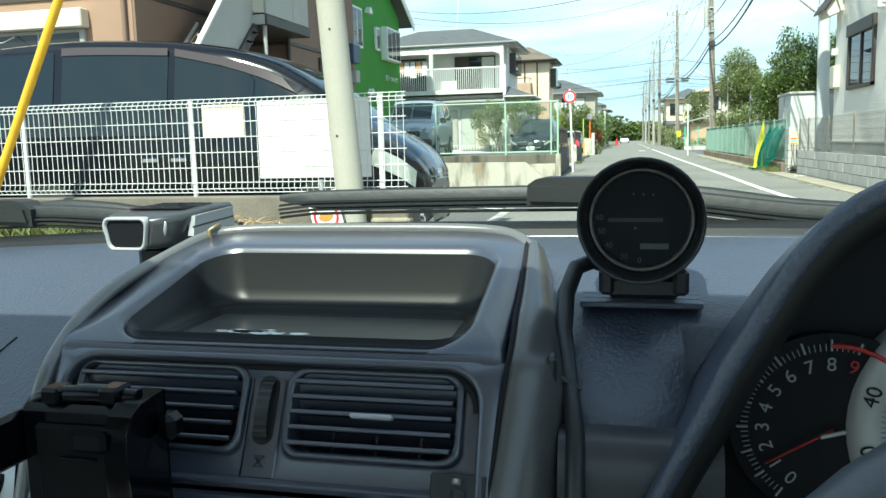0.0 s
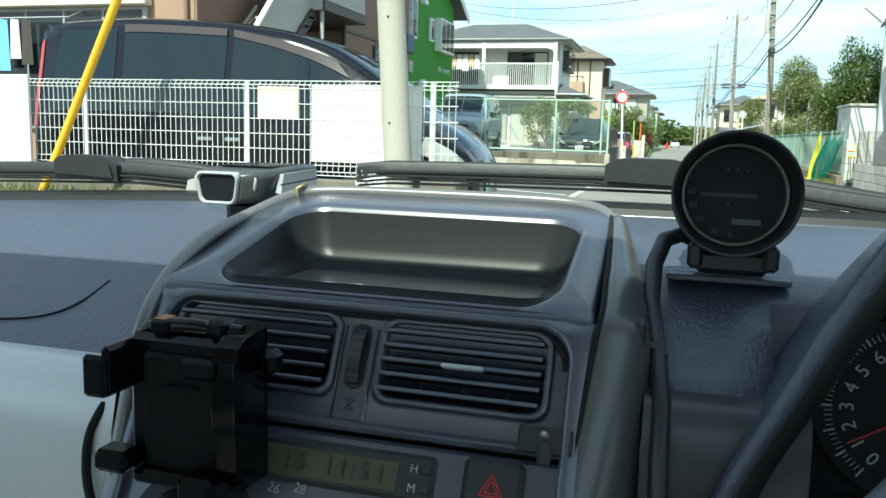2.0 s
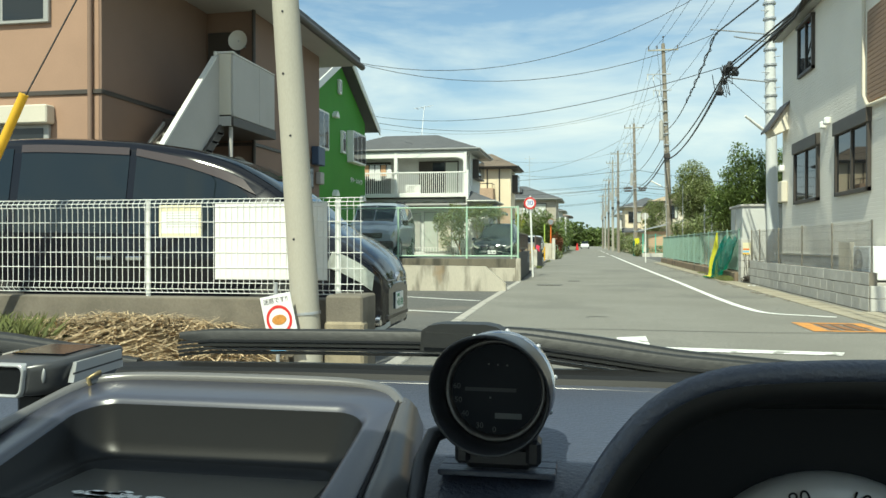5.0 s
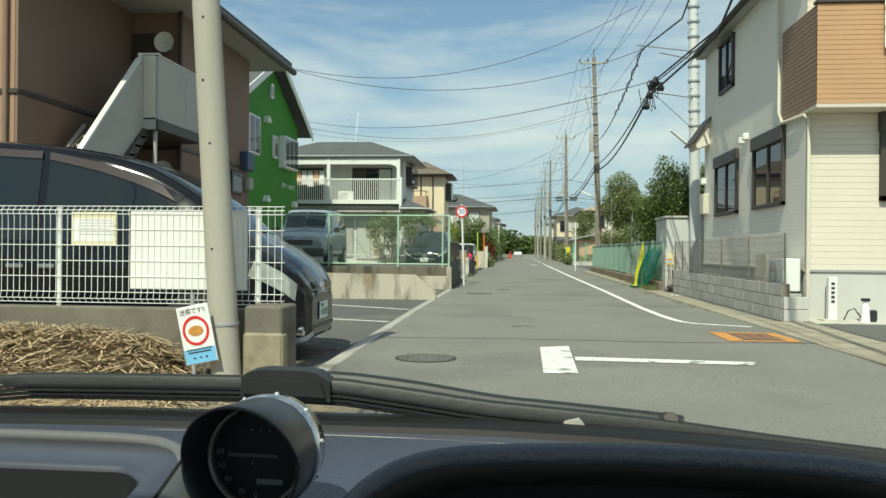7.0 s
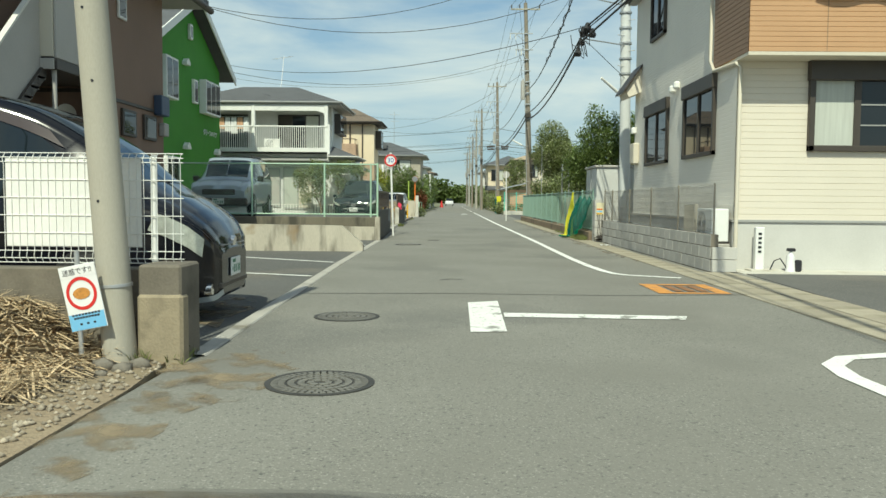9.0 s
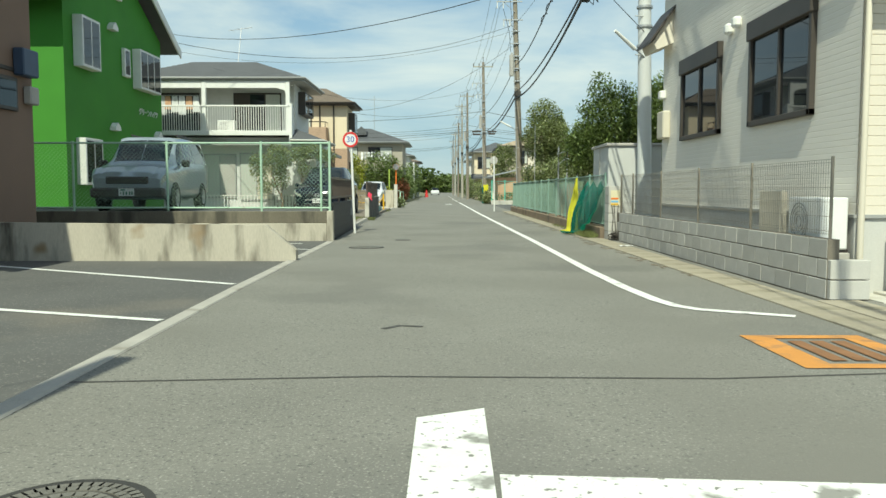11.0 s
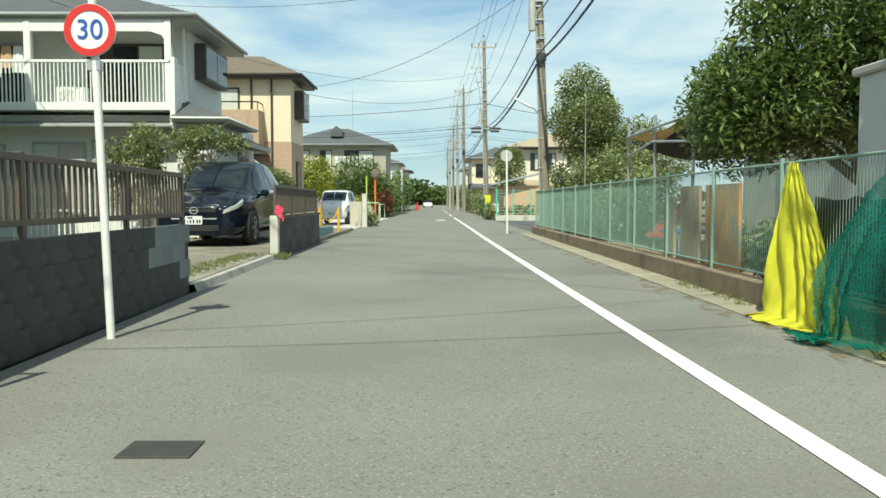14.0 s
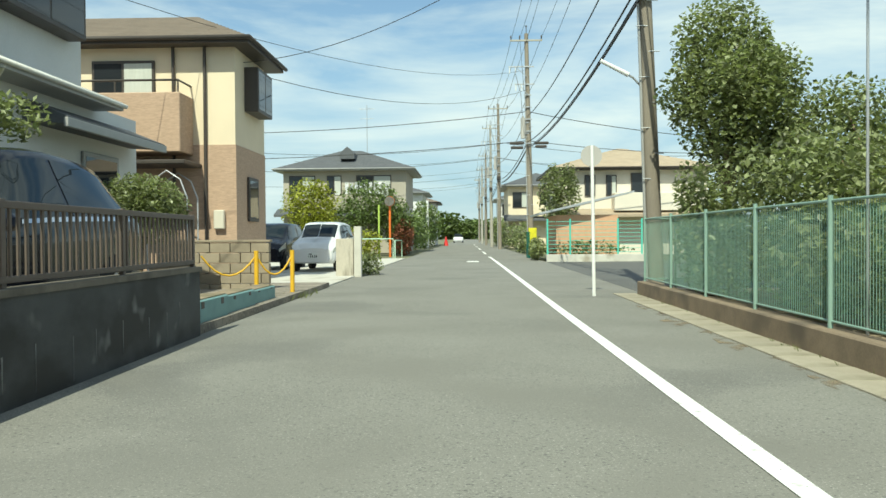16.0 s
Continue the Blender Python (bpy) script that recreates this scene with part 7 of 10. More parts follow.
part("stay_wire", Geo().rod((3.85, 22.5, 5.35), (5.1, 23.4, 4.5), 0.008, n=4), WIRE, t)
for z in (9.6, 10.9):
    part("crossarm", Geo().box(4.2, 23.36, z, 5.8, 23.44, z + 0.07, 0.005), STEEL, t)
    for x in (4.3, 4.75, 5.65):
        part("insulator", Geo().rod((x, 23.4, z + 0.07), (x, 23.4, z + 0.2), 0.035, 0.02, 8), WHITE, t)
part("street_lamp_arm", Geo().tube([(5.12, 23.4, 3.95), (4.9, 23.3, 4.1), (4.75, 23.2, 4.2)], 0.02, 6), STEEL, t)
part("street_lamp", Geo().tube([(4.85, 23.25, 4.12), (4.35, 22.95, 4.45)], [0.05, 0.035], 8), WHITE, t)


def pole(x, y, h, label, lean=0.0, material=POLE_OLD, lamp=0.0, r=0.16, boxes=False, low=2):
    """A leaning utility pole with pin insulators on crossarms, a slim transformer and fittings."""
    t = thing("utility_pole", (x, y, 0), label, "utility pole", "utility poles")

    def at(z):
        return x + lean * z / h
    part("shaft", Geo().rod((x, y, -0.05), (x + lean, y, h), r, r * 0.62, 14), material, t)
    c = at(h - 0.4)
    a = part("crossarm", Geo().box(c - 0.85, y - 0.16, h - 0.42, c + 0.8, y - 0.09, h - 0.34, 0.006), POLE_CONC, t, "weathered steel crossarm")
    for dx in (-0.8, -0.35, 0.76):
        part("insulator", Geo().rod((c + dx, y - 0.12, h - 0.34), (c + dx, y - 0.12, h - 0.22), 0.03, 0.03, 8).rod((c + dx, y - 0.12, h - 0.22), (c + dx, y - 0.12, h - 0.12), 0.045, 0.02, 8), TRIM_DARK, a)
    part("top_pin", Geo().rod((x + lean, y, h), (x + lean, y, h + 0.35), 0.02, n=6).ball((x + lean, y, h + 0.38), 0.05, 8), TRIM_DARK, t)
    for k in range(low):
        z = h - 1.75 - k * 0.9
        c = at(z)
        w = 0.95 - 0.3 * k
        a = part("crossarm", Geo().box(c - w, y - 0.16, z, c + 0.35, y - 0.1, z + 0.06, 0.004), STEEL, t)
        for dx in (-w + 0.05, -w + 0.35):
            part("insulator", Geo().rod((c + dx, y - 0.13, z - 0.3), (c + dx, y - 0.13, z), 0.028, 0.022, 8), WHITE, a)
        part("brace", Geo().rod((c - w * 0.6, y - 0.13, z), (c, y - 0.13, z - 0.5), 0.015, n=5), STEEL, t)
    z = h - 5.4
    part("transformer", Geo().rod((at(z) - 0.3, y - 0.12, z), (at(z) - 0.3, y - 0.12, z + 1.05), 0.12, n=12).rod((at(z) - 0.3, y - 0.12, z + 1.05), (at(z) - 0.3, y - 0.12, z + 1.15), 0.05, n=8), GREY_PANEL, t)
    for dz in (0.25, 0.8):
        part("hanger", Geo().box(at(z) - 0.3, y - 0.14, z + dz, at(z), y - 0.08, z + dz + 0.05), STEEL, t)
    for k in range(5):
        z = h - 3.2 - k * 0.62
        part("band", Geo().rod((at(z), y, z), (at(z), y, z + 0.07), r * 0.86, n=12), STEEL, t)
        part("rack", Geo().box(at(z) - 0.22 - 0.1 * (k % 2), y - 0.2, z, at(z) + 0.18, y - 0.14, z + 0.04), STEEL, t)
    part("riser_pipe", Geo().tube([(at(0.3) - r - 0.03, y - 0.05, 0.0), (at(4) - r, y - 0.05, 4.0), (at(h - 3) - r * 0.8, y - 0.05, h - 3.0)], 0.03, 6), TRIM_GREY, t)
    part("drop_wire", Geo().tube([(at(h - 1.9) - 0.6, y - 0.15, h - 2.1), (at(h - 3) - 0.35, y - 0.2, h - 3.2), (at(h - 4) - 0.3, y - 0.12, h - 4.2)], 0.012, 5), WIRE, t)
    part("drop_wire", Geo().tube([(at(h - 0.4) - 0.35, y - 0.14, h - 0.3), (at(h - 2) - 0.28, y - 0.25, h - 1.6), (at(h - 3) - 0.2, y - 0.2, h - 3.0)], 0.01, 5), WIRE, t)
    if boxes:
        for x0, x1, z in ((-1.0, -0.25, 5.78), (-0.95, -0.3, 5.55), (0.25, 1.0, 5.78), (0.3, 0.9, 5.6)):
            part("cable_closure", Geo().box(at(z) + x0, y - 0.3, z, at(z) + x1, y - 0.14, z + 0.14, 0.04), TRIM_DARK, t, "long dark cable closure box")
    else:
        part("junction_box", Geo().box(at(5.9) - 0.2, y - 0.3, 5.75, at(5.9) + 0.14, y - 0.12, 6.05, 0.04), TRIM_DARK, t)
    if lamp:
        part("lamp_arm", Geo().tube([(at(lamp) - 0.1, y, lamp - 0.35), (at(lamp) - 0.3, y - 0.05, lamp - 0.15), (at(lamp) - 0.5, y - 0.1, lamp - 0.05)], 0.022, 6), STEEL, t)
        part("lamp_head", Geo().tube([(at(lamp) - 0.4, y - 0.1, lamp - 0.1), (at(lamp) - 0.95, y - 0.12, lamp + 0.18)], [0.05, 0.04], 8), WHITE, t)
    for i in range(10):
        z = 2.2 + i * 0.5
        part("step_bolt", Geo().rod((at(z), y - r * 0.8, z), (at(z) + (0.22 if i % 2 else -0.22), y - r * 0.8, z), 0.012, n=5), STEEL, t)
    return t


pole(4.74, 46.6, 12.2, "weathered brown-grey utility pole beside a fence end", -0.46, lamp=4.35)
pole(4.28, 72.0, 11.5, "utility pole with long cable closures beside the road", -0.22, boxes=True)
pole(3.66, 97.0, 12.0, "far utility pole with crossarms", -0.1, material=POLE_OLD)
pole(3.45, 112.0, 12.4, "far utility pole with crossarms", -0.1, material=POLE_CONC)
pole(3.3, 131.0, 11.5, "far utility pole with crossarms", material=POLE_OLD)
pole(3.2, 152.0, 11.5, "far utility pole with crossarms", material=POLE_CONC)
pole(3.1, 174.0, 11.5, "far utility pole with crossarms", material=POLE_OLD)
pole(-13.5, 30.0, 9.5, "utility pole behind an apartment block", material=POLE_CONC)

t = thing("round_sign", (3.25, 45.0, 0), "round sign seen from behind on a white post", "road sign")
part("post", Geo().rod((3.25, 45.0, -0.05), (3.22, 45.0, 2.7), 0.033, n=10), WHITE, t)
part("plate", Geo().rod((3.22, 45.06, 2.52), (3.22, 45.075, 2.52), 0.19, n=28), GREY_PANEL, t)

# canopy, boards and toys in the yard
t = thing("yard_canopy", (6.8, 33, 0.1), "tan cloth canopy on steel scaffold poles", "canopy")
for x, y, h in ((5.2, 32.4, 2.73), (5.2, 34.72, 2.71), (5.2, 36.85, 2.75), (8.6, 32.4, 2.6), (8.6, 36.6, 2.6)):
    part("pole", Geo().rod((x, y, 0.1), (x, y, h), 0.03, n=8), STEEL, t)
part("ridge_pipe", Geo().tube([(5.17, 30.6, 2.47), (5.17, 36.9, 2.45)], 0.026, 8), STEEL, t)
part("brace_pipe", Geo().tube([(5.17, 31.4, 2.14), (5.17, 32.4, 2.03), (5.17, 34.8, 2.2), (5.17, 36.85, 2.02)], 0.024, 8), STEEL, t)
part("cloth", Geo().grid([[(5.2 + 2.6 * u / 8, 31.0 + v * 0.73, 2.44 - 0.03 * u + 0.03 * math.sin(u * 1.5 + v) - 0.05 * abs(math.sin(math.pi * v / 3))) for u in range(9)] for v in range(9)]), TARP, t)
part("shade_net", Geo().grid([[(5.35 + 2.6 * u / 8, 31.2 + v * 0.9, 2.2 - 0.32 * math.sin(math.pi * u / 8) - 0.05 * math.sin(v * 1.9) + 0.03 * (6 - v)) for u in range(9)] for v in range(7)]), TARP_DARK, t)
for i, (y0, y1) in enumerate(((28.3, 29.45), (29.7, 30.5))):
    solid("plywood_board", Geo().box(4.42, y0, 0.1, 4.46, y1, 1.24, 0.004), WOOD_ORANGE if i == 0 else TAN_WALL, "peeling orange board leaning inside a fence", "board", "boards in the yard")
solid("plywood_board", Geo().box(4.42, 30.8, 0.1, 4.46, 31.3, 1.1, 0.004), BRICKTAN, "dark wooden board inside a fence", "board", "boards in the yard")
t = thing("climbing_frame", (6.2, 36.5, 0.1), "yellow and red toy climbing frame", "play equipment")
for k in range(5):
    part("rung", Geo().rod((5.7, 35.6, 0.4 + k * 0.17), (7.0, 35.9, 0.4 + k * 0.17), 0.03, n=6), YELLOW, t)
part("slide", Geo().prism([(0.1, 0.3), (0.35, 0.3), (1.25, 1.1), (1.1, 1.2)], "y", 34.6, 35.1, Matrix.Translation((5.0, 0, 0.05))), RED, t)
part("table", Geo().box(5.0, 32.6, 0.48, 6.2, 33.6, 0.54, 0.02), mat("blue_plastic", (0.04, 0.2, 0.6), 0.4), t)
for x, y in ((5.1, 32.7), (6.1, 32.7), (5.1, 33.5), (6.1, 33.5)):
    part("leg", Geo().rod((x, y, 0.1), (x, y, 0.48), 0.03, n=6), SIGN_WHITE, t)
t = thing("nursery_building", (14, 36, 0), "low pale building with a green-edged roof", "building")
part("wall", Geo().box(10.5, 30, 0, 20, 44, 2.7), PLASTER, t)
part("roof", Geo().box(9.9, 29.4, 2.7, 20.5, 44.5, 2.95, 0.03), GREEN_STEEL, t)
front_window(t, 30, 11, 0.9, 14, 2.2, 3)

# orange shed and its fence past the side entrance
t = thing("orange_shed", (6.2, 67, 0), "peach-orange shed with a sloping sheet roof", "shed")
part("wall", Geo().box(4.9, 66, 0, 7.6, 70, 2.0), mat("peach_wall", (0.6, 0.36, 0.22), 0.8, var=0.1), t)
part("roof", Geo().prism([(4.1, 2.0), (8.2, 2.95), (8.2, 3.03), (4.1, 2.1)], "y", 65.4, 70.5), STEEL, t)
t = thing("teal_fence", (5, 64.4, 0), "teal mesh fence on a pale kerb", "fence")
TEAL = mat("teal_steel", (0.13, 0.55, 0.42), 0.5, var=0.1)
part("kerb", Geo().box(4.3, 64.3, -0.02, 8.5, 64.5, 0.3, 0.01), CONC_PALE, t)
for x in (4.35, 5.3, 6.3, 7.3, 8.3):
    part("post", Geo().rod((x, 64.4, 0.3), (x, 64.4, 1.8), 0.04, n=8), TEAL, t)
for k in range(9):
    part("wire", Geo().rod((4.35, 64.4, 0.4 + k * 0.16), (8.3, 64.4, 0.4 + k * 0.16), 0.014, n=4), TEAL, t)
solid("green_sheet", Geo().box(3.95, 70.0, 0.0, 4.05, 71.2, 1.3, 0.02), NET_GREEN, "green sheet tied to a pole foot", "sheet")
solid("yellow_sheet", Geo().box(4.1, 71.4, 0.0, 4.5, 71.7, 1.5, 0.02), NET_YELLOW, "yellow sheet tied to a pole foot", "sheet")

# ---- wires ----
def wire(a, b, sag, r=0.012, n=14):
    a, b = Vector(a), Vector(b)
    return solid("overhead_cable", Geo().tube([a.lerp(b, i / n) - Vector((0, 0, sag * 4 * (i / n) * (1 - i / n))) for i in range(n + 1)], r, 4), WIRE, "black overhead cable between poles", "cable", "overhead cables")


for dx, z0, z2 in ((-0.8, 10.9, 11.9), (-0.36, 10.95, 11.95), (0.7, 10.9, 11.9), (-0.6, 9.6, 10.2), (0.2, 9.5, 9.4)):
    wire((5.0 + dx * 0.9, 23.4, z0), (4.17 + dx, 46.5, z2), 0.45, 0.008)
    wire((4.17 + dx, 46.5, z2), (4.07 + dx, 71.9, z2 - 0.75), 0.5, 0.009)
    wire((4.07 + dx, 71.9, z2 - 0.75), (3.57 + dx, 96.9, z2 - 0.3), 0.5, 0.011)
    wire((3.57 + dx, 96.9, z2 - 0.3), (3.2 + dx, 130.9, z2 - 0.7), 0.8, 0.014)
    wire((3.2 + dx, 130.9, z2 - 0.7), (3.1 + dx, 173.9, z2 - 0.7), 0.9, 0.016)
# the two trunk cables, which swing out to closures beside the steel pole, and the coiled cable over them
for near, turn, z2, sag, r in (((3.85, 22.45, 5.72), (4.6, 18.3, 6.02), 5.98, 0.42, 0.022), ((3.7, 22.35, 5.3), (4.5, 18.3, 5.8), 5.68, 0.5, 0.026), ((3.8, 22.4, 5.6), (4.55, 18.4, 5.9), 5.75, 0.6, 0.014), ((3.3, 21.0, 6.2), (3.7, 18.0, 6.1), 7.3, 0.5, 0.018)):
    far = (4.36, 46.4, z2)
    wire(far, near, sag, r)
    wire(near, turn, 0.0, r, 4)
    wire(turn, (2.2, -6, turn[2] + 2.2), 0.1, r)
    wire(far, (4.1, 71.9, z2 - 0.05), 0.5, r)
    wire((4.1, 71.9, z2 - 0.05), (3.56, 96.9, z2 - 0.2), 0.5, r)
    wire((3.56, 96.9, z2 - 0.2), (3.2, 130.9, z2 - 0.2), 0.6, r)
# service drops across the road
wire((-5.9, 20.3, 5.75), (3.3, 22.0, 7.6), 0.95, 0.009)
wire((-5.9, 20.3, 5.75), (3.3, 21.0, 6.2), 0.82, 0.009)
wire((-10.2, 37.6, 7.2), (3.85, 22.45, 5.72), 0.75, 0.011)
wire((-10.2, 37.6, 6.9), (4.2, 46.4, 9.3), 1.1, 0.012)
wire((-12, 44, 7.6), (4.2, 46.4, 9.0), 1.0, 0.008)
wire((-6, 49.5, 5.6), (4.1, 71.8, 8.6), 1.0, 0.011)
wire((-4.6, 50.2, 5.4), (4.2, 46.6, 8.3), 0.8, 0.009)
wire((-9, 40, 6.2), (4.1, 71.8, 9.6), 1.3, 0.008)
wire((-20, 72, 6.7), (4.1, 72, 7.5), 0.5, 0.022)
wire((-20, 72, 5.3), (4.1, 72, 6.0), 0.4, 0.022)
wire((-20, 95, 6.6), (3.6, 97, 7.6), 0.5, 0.022)
wire((-20, 95, 5.4), (3.6, 97, 6.2), 0.5, 0.016)
wire((4.1, 72, 7.5), (20, 74, 6.0), 0.4, 0.022)
wire((4.1, 72, 6.0), (20, 74, 5.6), 0.4, 0.02)
wire((3.6, 97, 7.6), (20, 96, 6.6), 0.6, 0.022)
for y, z, k in ((84, 6.8, 0.6), (112, 8.6, 0.6), (131, 7.4, 0.7), (131, 9.0, 0.7), (152, 8.4, 0.8)):
    wire((-16, y - 3, z), (3.4, y, z + 0.5), k, 0.018)
    wire((3.4, y, z + 0.5), (22, y + 2, z), k, 0.018)
spiral = [Vector((3.3, 21.0, 6.2)).lerp(Vector((4.36, 46.4, 7.3)), i / 90) - Vector((0, 0, 2.0 * (i / 90) * (1 - i / 90))) + Vector((0.05 * math.cos(i * 1.1), 0, 0.05 * math.sin(i * 1.1))) for i in range(34)]
solid("cable_wrap", Geo().tube(spiral, 0.014, 4), WIRE, "coiled support wire round an overhead cable", "cable", "overhead cables")
kn = random.Random(6)
k = thing("cable_knot", (3.85, 22.4, 5.5), "black cable closures and loops hanging among overhead cables", "cable box")
for x, y, z, q in ((3.85, 22.4, 5.68, 1.0), (3.78, 22.6, 5.62, 1.0), (3.95, 22.2, 5.5, 0.9), (3.62, 22.5, 5.06, 0.9), (3.72, 22.5, 5.32, 0.6)):
    part("closure", Geo().rod((x - 0.04, y - 0.12 * q, z - 0.1 * q), (x + 0.04, y + 0.12 * q, z + 0.1 * q), 0.075 * q, n=9).ball((x + 0.04, y, z - 0.05), 0.085 * q, 8, (1, 1.2, 1.1), 0.2, kn), WIRE, k)
for n in range(7):
    x0, z0 = kn.uniform(3.62, 3.9), kn.uniform(5.2, 5.75)
    x1, z1 = x0 + kn.uniform(-0.2, 0.15), z0 - kn.uniform(0.1, 0.35)
    part("cable_loop", Geo().tube([(x0, 22.4, z0), (x0 + 0.07, 22.35, z0 - 0.25), ((x0 + x1) / 2 + 0.1, 22.4, z1 - 0.22), (x1, 22.45, z1 - 0.1), (x1 - 0.03, 22.5, z1 + 0.15)], 0.011, 5), WIRE, k)

# ---- trees and hedges ----
def tree(name, label, base, trunk, spots, count, size, leaf, seed, r=0.1, long=1.6):
    """A tapered trunk with limbs to each clump, and a crown of small leaves."""
    q = random.Random(seed)
    t = thing(name, base, label, "tree" if trunk else "shrub")
    if trunk:
        top = Vector(trunk)
        g = Geo().tube([Vector(base), Vector(base).lerp(top, 0.5) + Vector((q.uniform(-0.1, 0.1), q.uniform(-0.1, 0.1), 0)), top], [r, r * 0.8, r * 0.5], 8)
        part("trunk", g, BARK, t)
        for c, rad in spots:
            mid = top.lerp(Vector(c), 0.5) + Vector((q.uniform(-0.15, 0.15), q.uniform(-0.15, 0.15), 0.1))
            part("limb", Geo().tube([Vector(base).lerp(top, 0.75), mid, Vector(c) + Vector((0, 0, rad[2] * 0.4))], [r * 0.5, r * 0.35, r * 0.1], 6), BARK, t)
    else:
        for c, rad in spots[:4]:
            part("stem", Geo().tube([(c[0], c[1], base[2] - 0.02), (c[0] + 0.04, c[1], c[2] * 0.6 + base[2] * 0.4), (c[0], c[1] + 0.05, c[2])], [0.025, 0.018, 0.008], 6), BARK, t)
    more = []
    for c, rad in spots:
        more.append((c, rad))
        for _ in range(0 if name == "round_shrub" else 5):
            d = Vector((q.gauss(0, 1), q.gauss(0, 1), q.gauss(0, 1))).normalized()
            s = q.uniform(0.25, 0.45)
            more.append(((c[0] + d.x * rad[0] * 0.95, c[1] + d.y * rad[1] * 0.95, c[2] + d.z * rad[2] * 0.95), tuple(v * s for v in rad)))
    part("crown", Geo().leaves(q, more, count, size, 0.4, long), leaf, t)
    return t


tree("broadleaf_tree", "large dark evergreen tree behind a shed", (6.6, 29.6, 0.1), (6.5, 29.5, 1.6), [((6.0, 29.5, 2.75), (1.4, 1.2, 1.15)), ((7.3, 29.4, 2.9), (1.4, 1.3, 1.2)), ((5.05, 29.9, 2.2), (0.8, 1.1, 0.85)), ((8.2, 29.6, 2.6), (0.9, 1.0, 1.1)), ((5.4, 29.4, 3.7), (0.5, 0.5, 0.75)), ((5.3, 31.0, 2.5), (0.6, 0.9, 0.7))], 42000, 0.047, LEAF_DARK, 11, 0.14, 2.9)
tree("broadleaf_tree", "tall light-leaved tree at a yard fence", (5.9, 45.6, 0.1), (5.8, 45.6, 2.4), [((5.75, 45.8, 4.6), (0.85, 0.9, 0.95)), ((6.35, 45.9, 4.0), (0.6, 0.8, 0.7)), ((5.85, 45.2, 3.4), (1.1, 1.1, 1.15)), ((6.5, 46.0, 2.6), (1.0, 1.0, 0.85)), ((5.0, 45.6, 3.7), (0.4, 0.6, 0.55))], 21000, 0.075, LEAF, 12, 0.12, 1.3)
tree("broadleaf_tree", "leafy tree inside a play yard", (7.0, 42.3, 0.1), (7.0, 42.2, 1.5), [((7.3, 44.2, 2.95), (0.95, 1.0, 0.75)), ((7.9, 43.6, 2.2), (0.9, 1.0, 0.6)), ((6.5, 42.6, 1.9), (0.9, 1.0, 0.75)), ((6.2, 41.0, 1.4), (0.9, 1.0, 0.75))], 12500, 0.07, LEAF, 13, 0.1, 1.4)
tree("hedge", "loose green shrubs behind a fence", (5.6, 40, 0.1), None, [((5.2, 43.6, 0.9), (0.7, 1.5, 0.8)), ((5.4, 40.4, 0.8), (0.8, 1.6, 0.7)), ((5.6, 38.4, 0.6), (0.7, 0.9, 0.5))], 6000, 0.08, LEAF, 14)
tree("hedge", "dense leafy shrubs inside a play yard", (5.4, 42, 0.1), None, [((5.1, 44.2, 1.2), (0.6, 1.2, 1.1)), ((5.6, 41.6, 1.3), (0.8, 1.3, 1.2)), ((6.4, 39.6, 1.0), (0.9, 1.0, 0.9)), ((5.2, 38.6, 0.7), (0.5, 0.9, 0.6))], 12000, 0.07, LEAF, 34)
tree("shrub", "young dark shrub before a peeling board", (4.6, 28.2, 0.1), None, [((4.62, 28.9, 0.5), (0.1, 0.3, 0.4)), ((4.7, 27.9, 0.45), (0.25, 0.4, 0.4))], 1400, 0.05, LEAF_DARK, 35, 0.03, 2.4)
tree("garden_tree", "clipped dark garden tree before a white house", (-6.0, 38.8, 0.1), (-6.0, 38.8, 1.0), [((-6.1, 38.8, 2.3), (0.55, 0.5, 0.6)), ((-6.85, 38.7, 2.0), (0.42, 0.4, 0.6)), ((-6.0, 38.9, 1.55), (0.4, 0.4, 0.5)), ((-6.7, 38.8, 1.2), (0.3, 0.3, 0.4))], 5200, 0.055, LEAF, 15, 0.05)
tree("garden_tree", "sparse bare-limbed garden tree before a white house", (-5.1, 39.3, 0.1), (-5.1, 39.3, 1.1), [((-5.3, 39.3, 2.5), (0.45, 0.45, 0.4)), ((-4.75, 39.3, 2.65), (0.5, 0.45, 0.33)), ((-4.2, 39.4, 2.45), (0.5, 0.4, 0.28)), ((-5.1, 39.3, 1.9), (0.3, 0.3, 0.3))], 2300, 0.06, LEAF, 16, 0.05)
tree("round_shrub", "round clipped shrub behind a slat fence", (-3.75, 42.0, 0.1), None, [((-3.75, 42.0, 1.5), (0.66, 0.62, 0.5))], 9000, 0.042, LEAF, 17)
tree("round_shrub", "russet clipped shrub behind a slat fence", (-4.6, 41.7, 0.1), None, [((-4.6, 41.7, 1.35), (0.5, 0.45, 0.4))], 4500, 0.05, LEAF_RED, 18)
tree("round_shrub", "low green shrub beside a gate post", (-1.9, 53.6, 0), None, [((-1.9, 53.6, 0.3), (0.45, 0.6, 0.35))], 900, 0.06, LEAF, 19)
tree("garden_tree", "yellow-green garden tree beside a forecourt", (-7.0, 70.5, 0), (-7.0, 70.5, 1.2), [((-7.0, 70.5, 2.6), (1.3, 1.2, 1.4)), ((-6.4, 70.3, 1.8), (0.9, 0.9, 0.8))], 3600, 0.12, LEAF_YEL, 20)
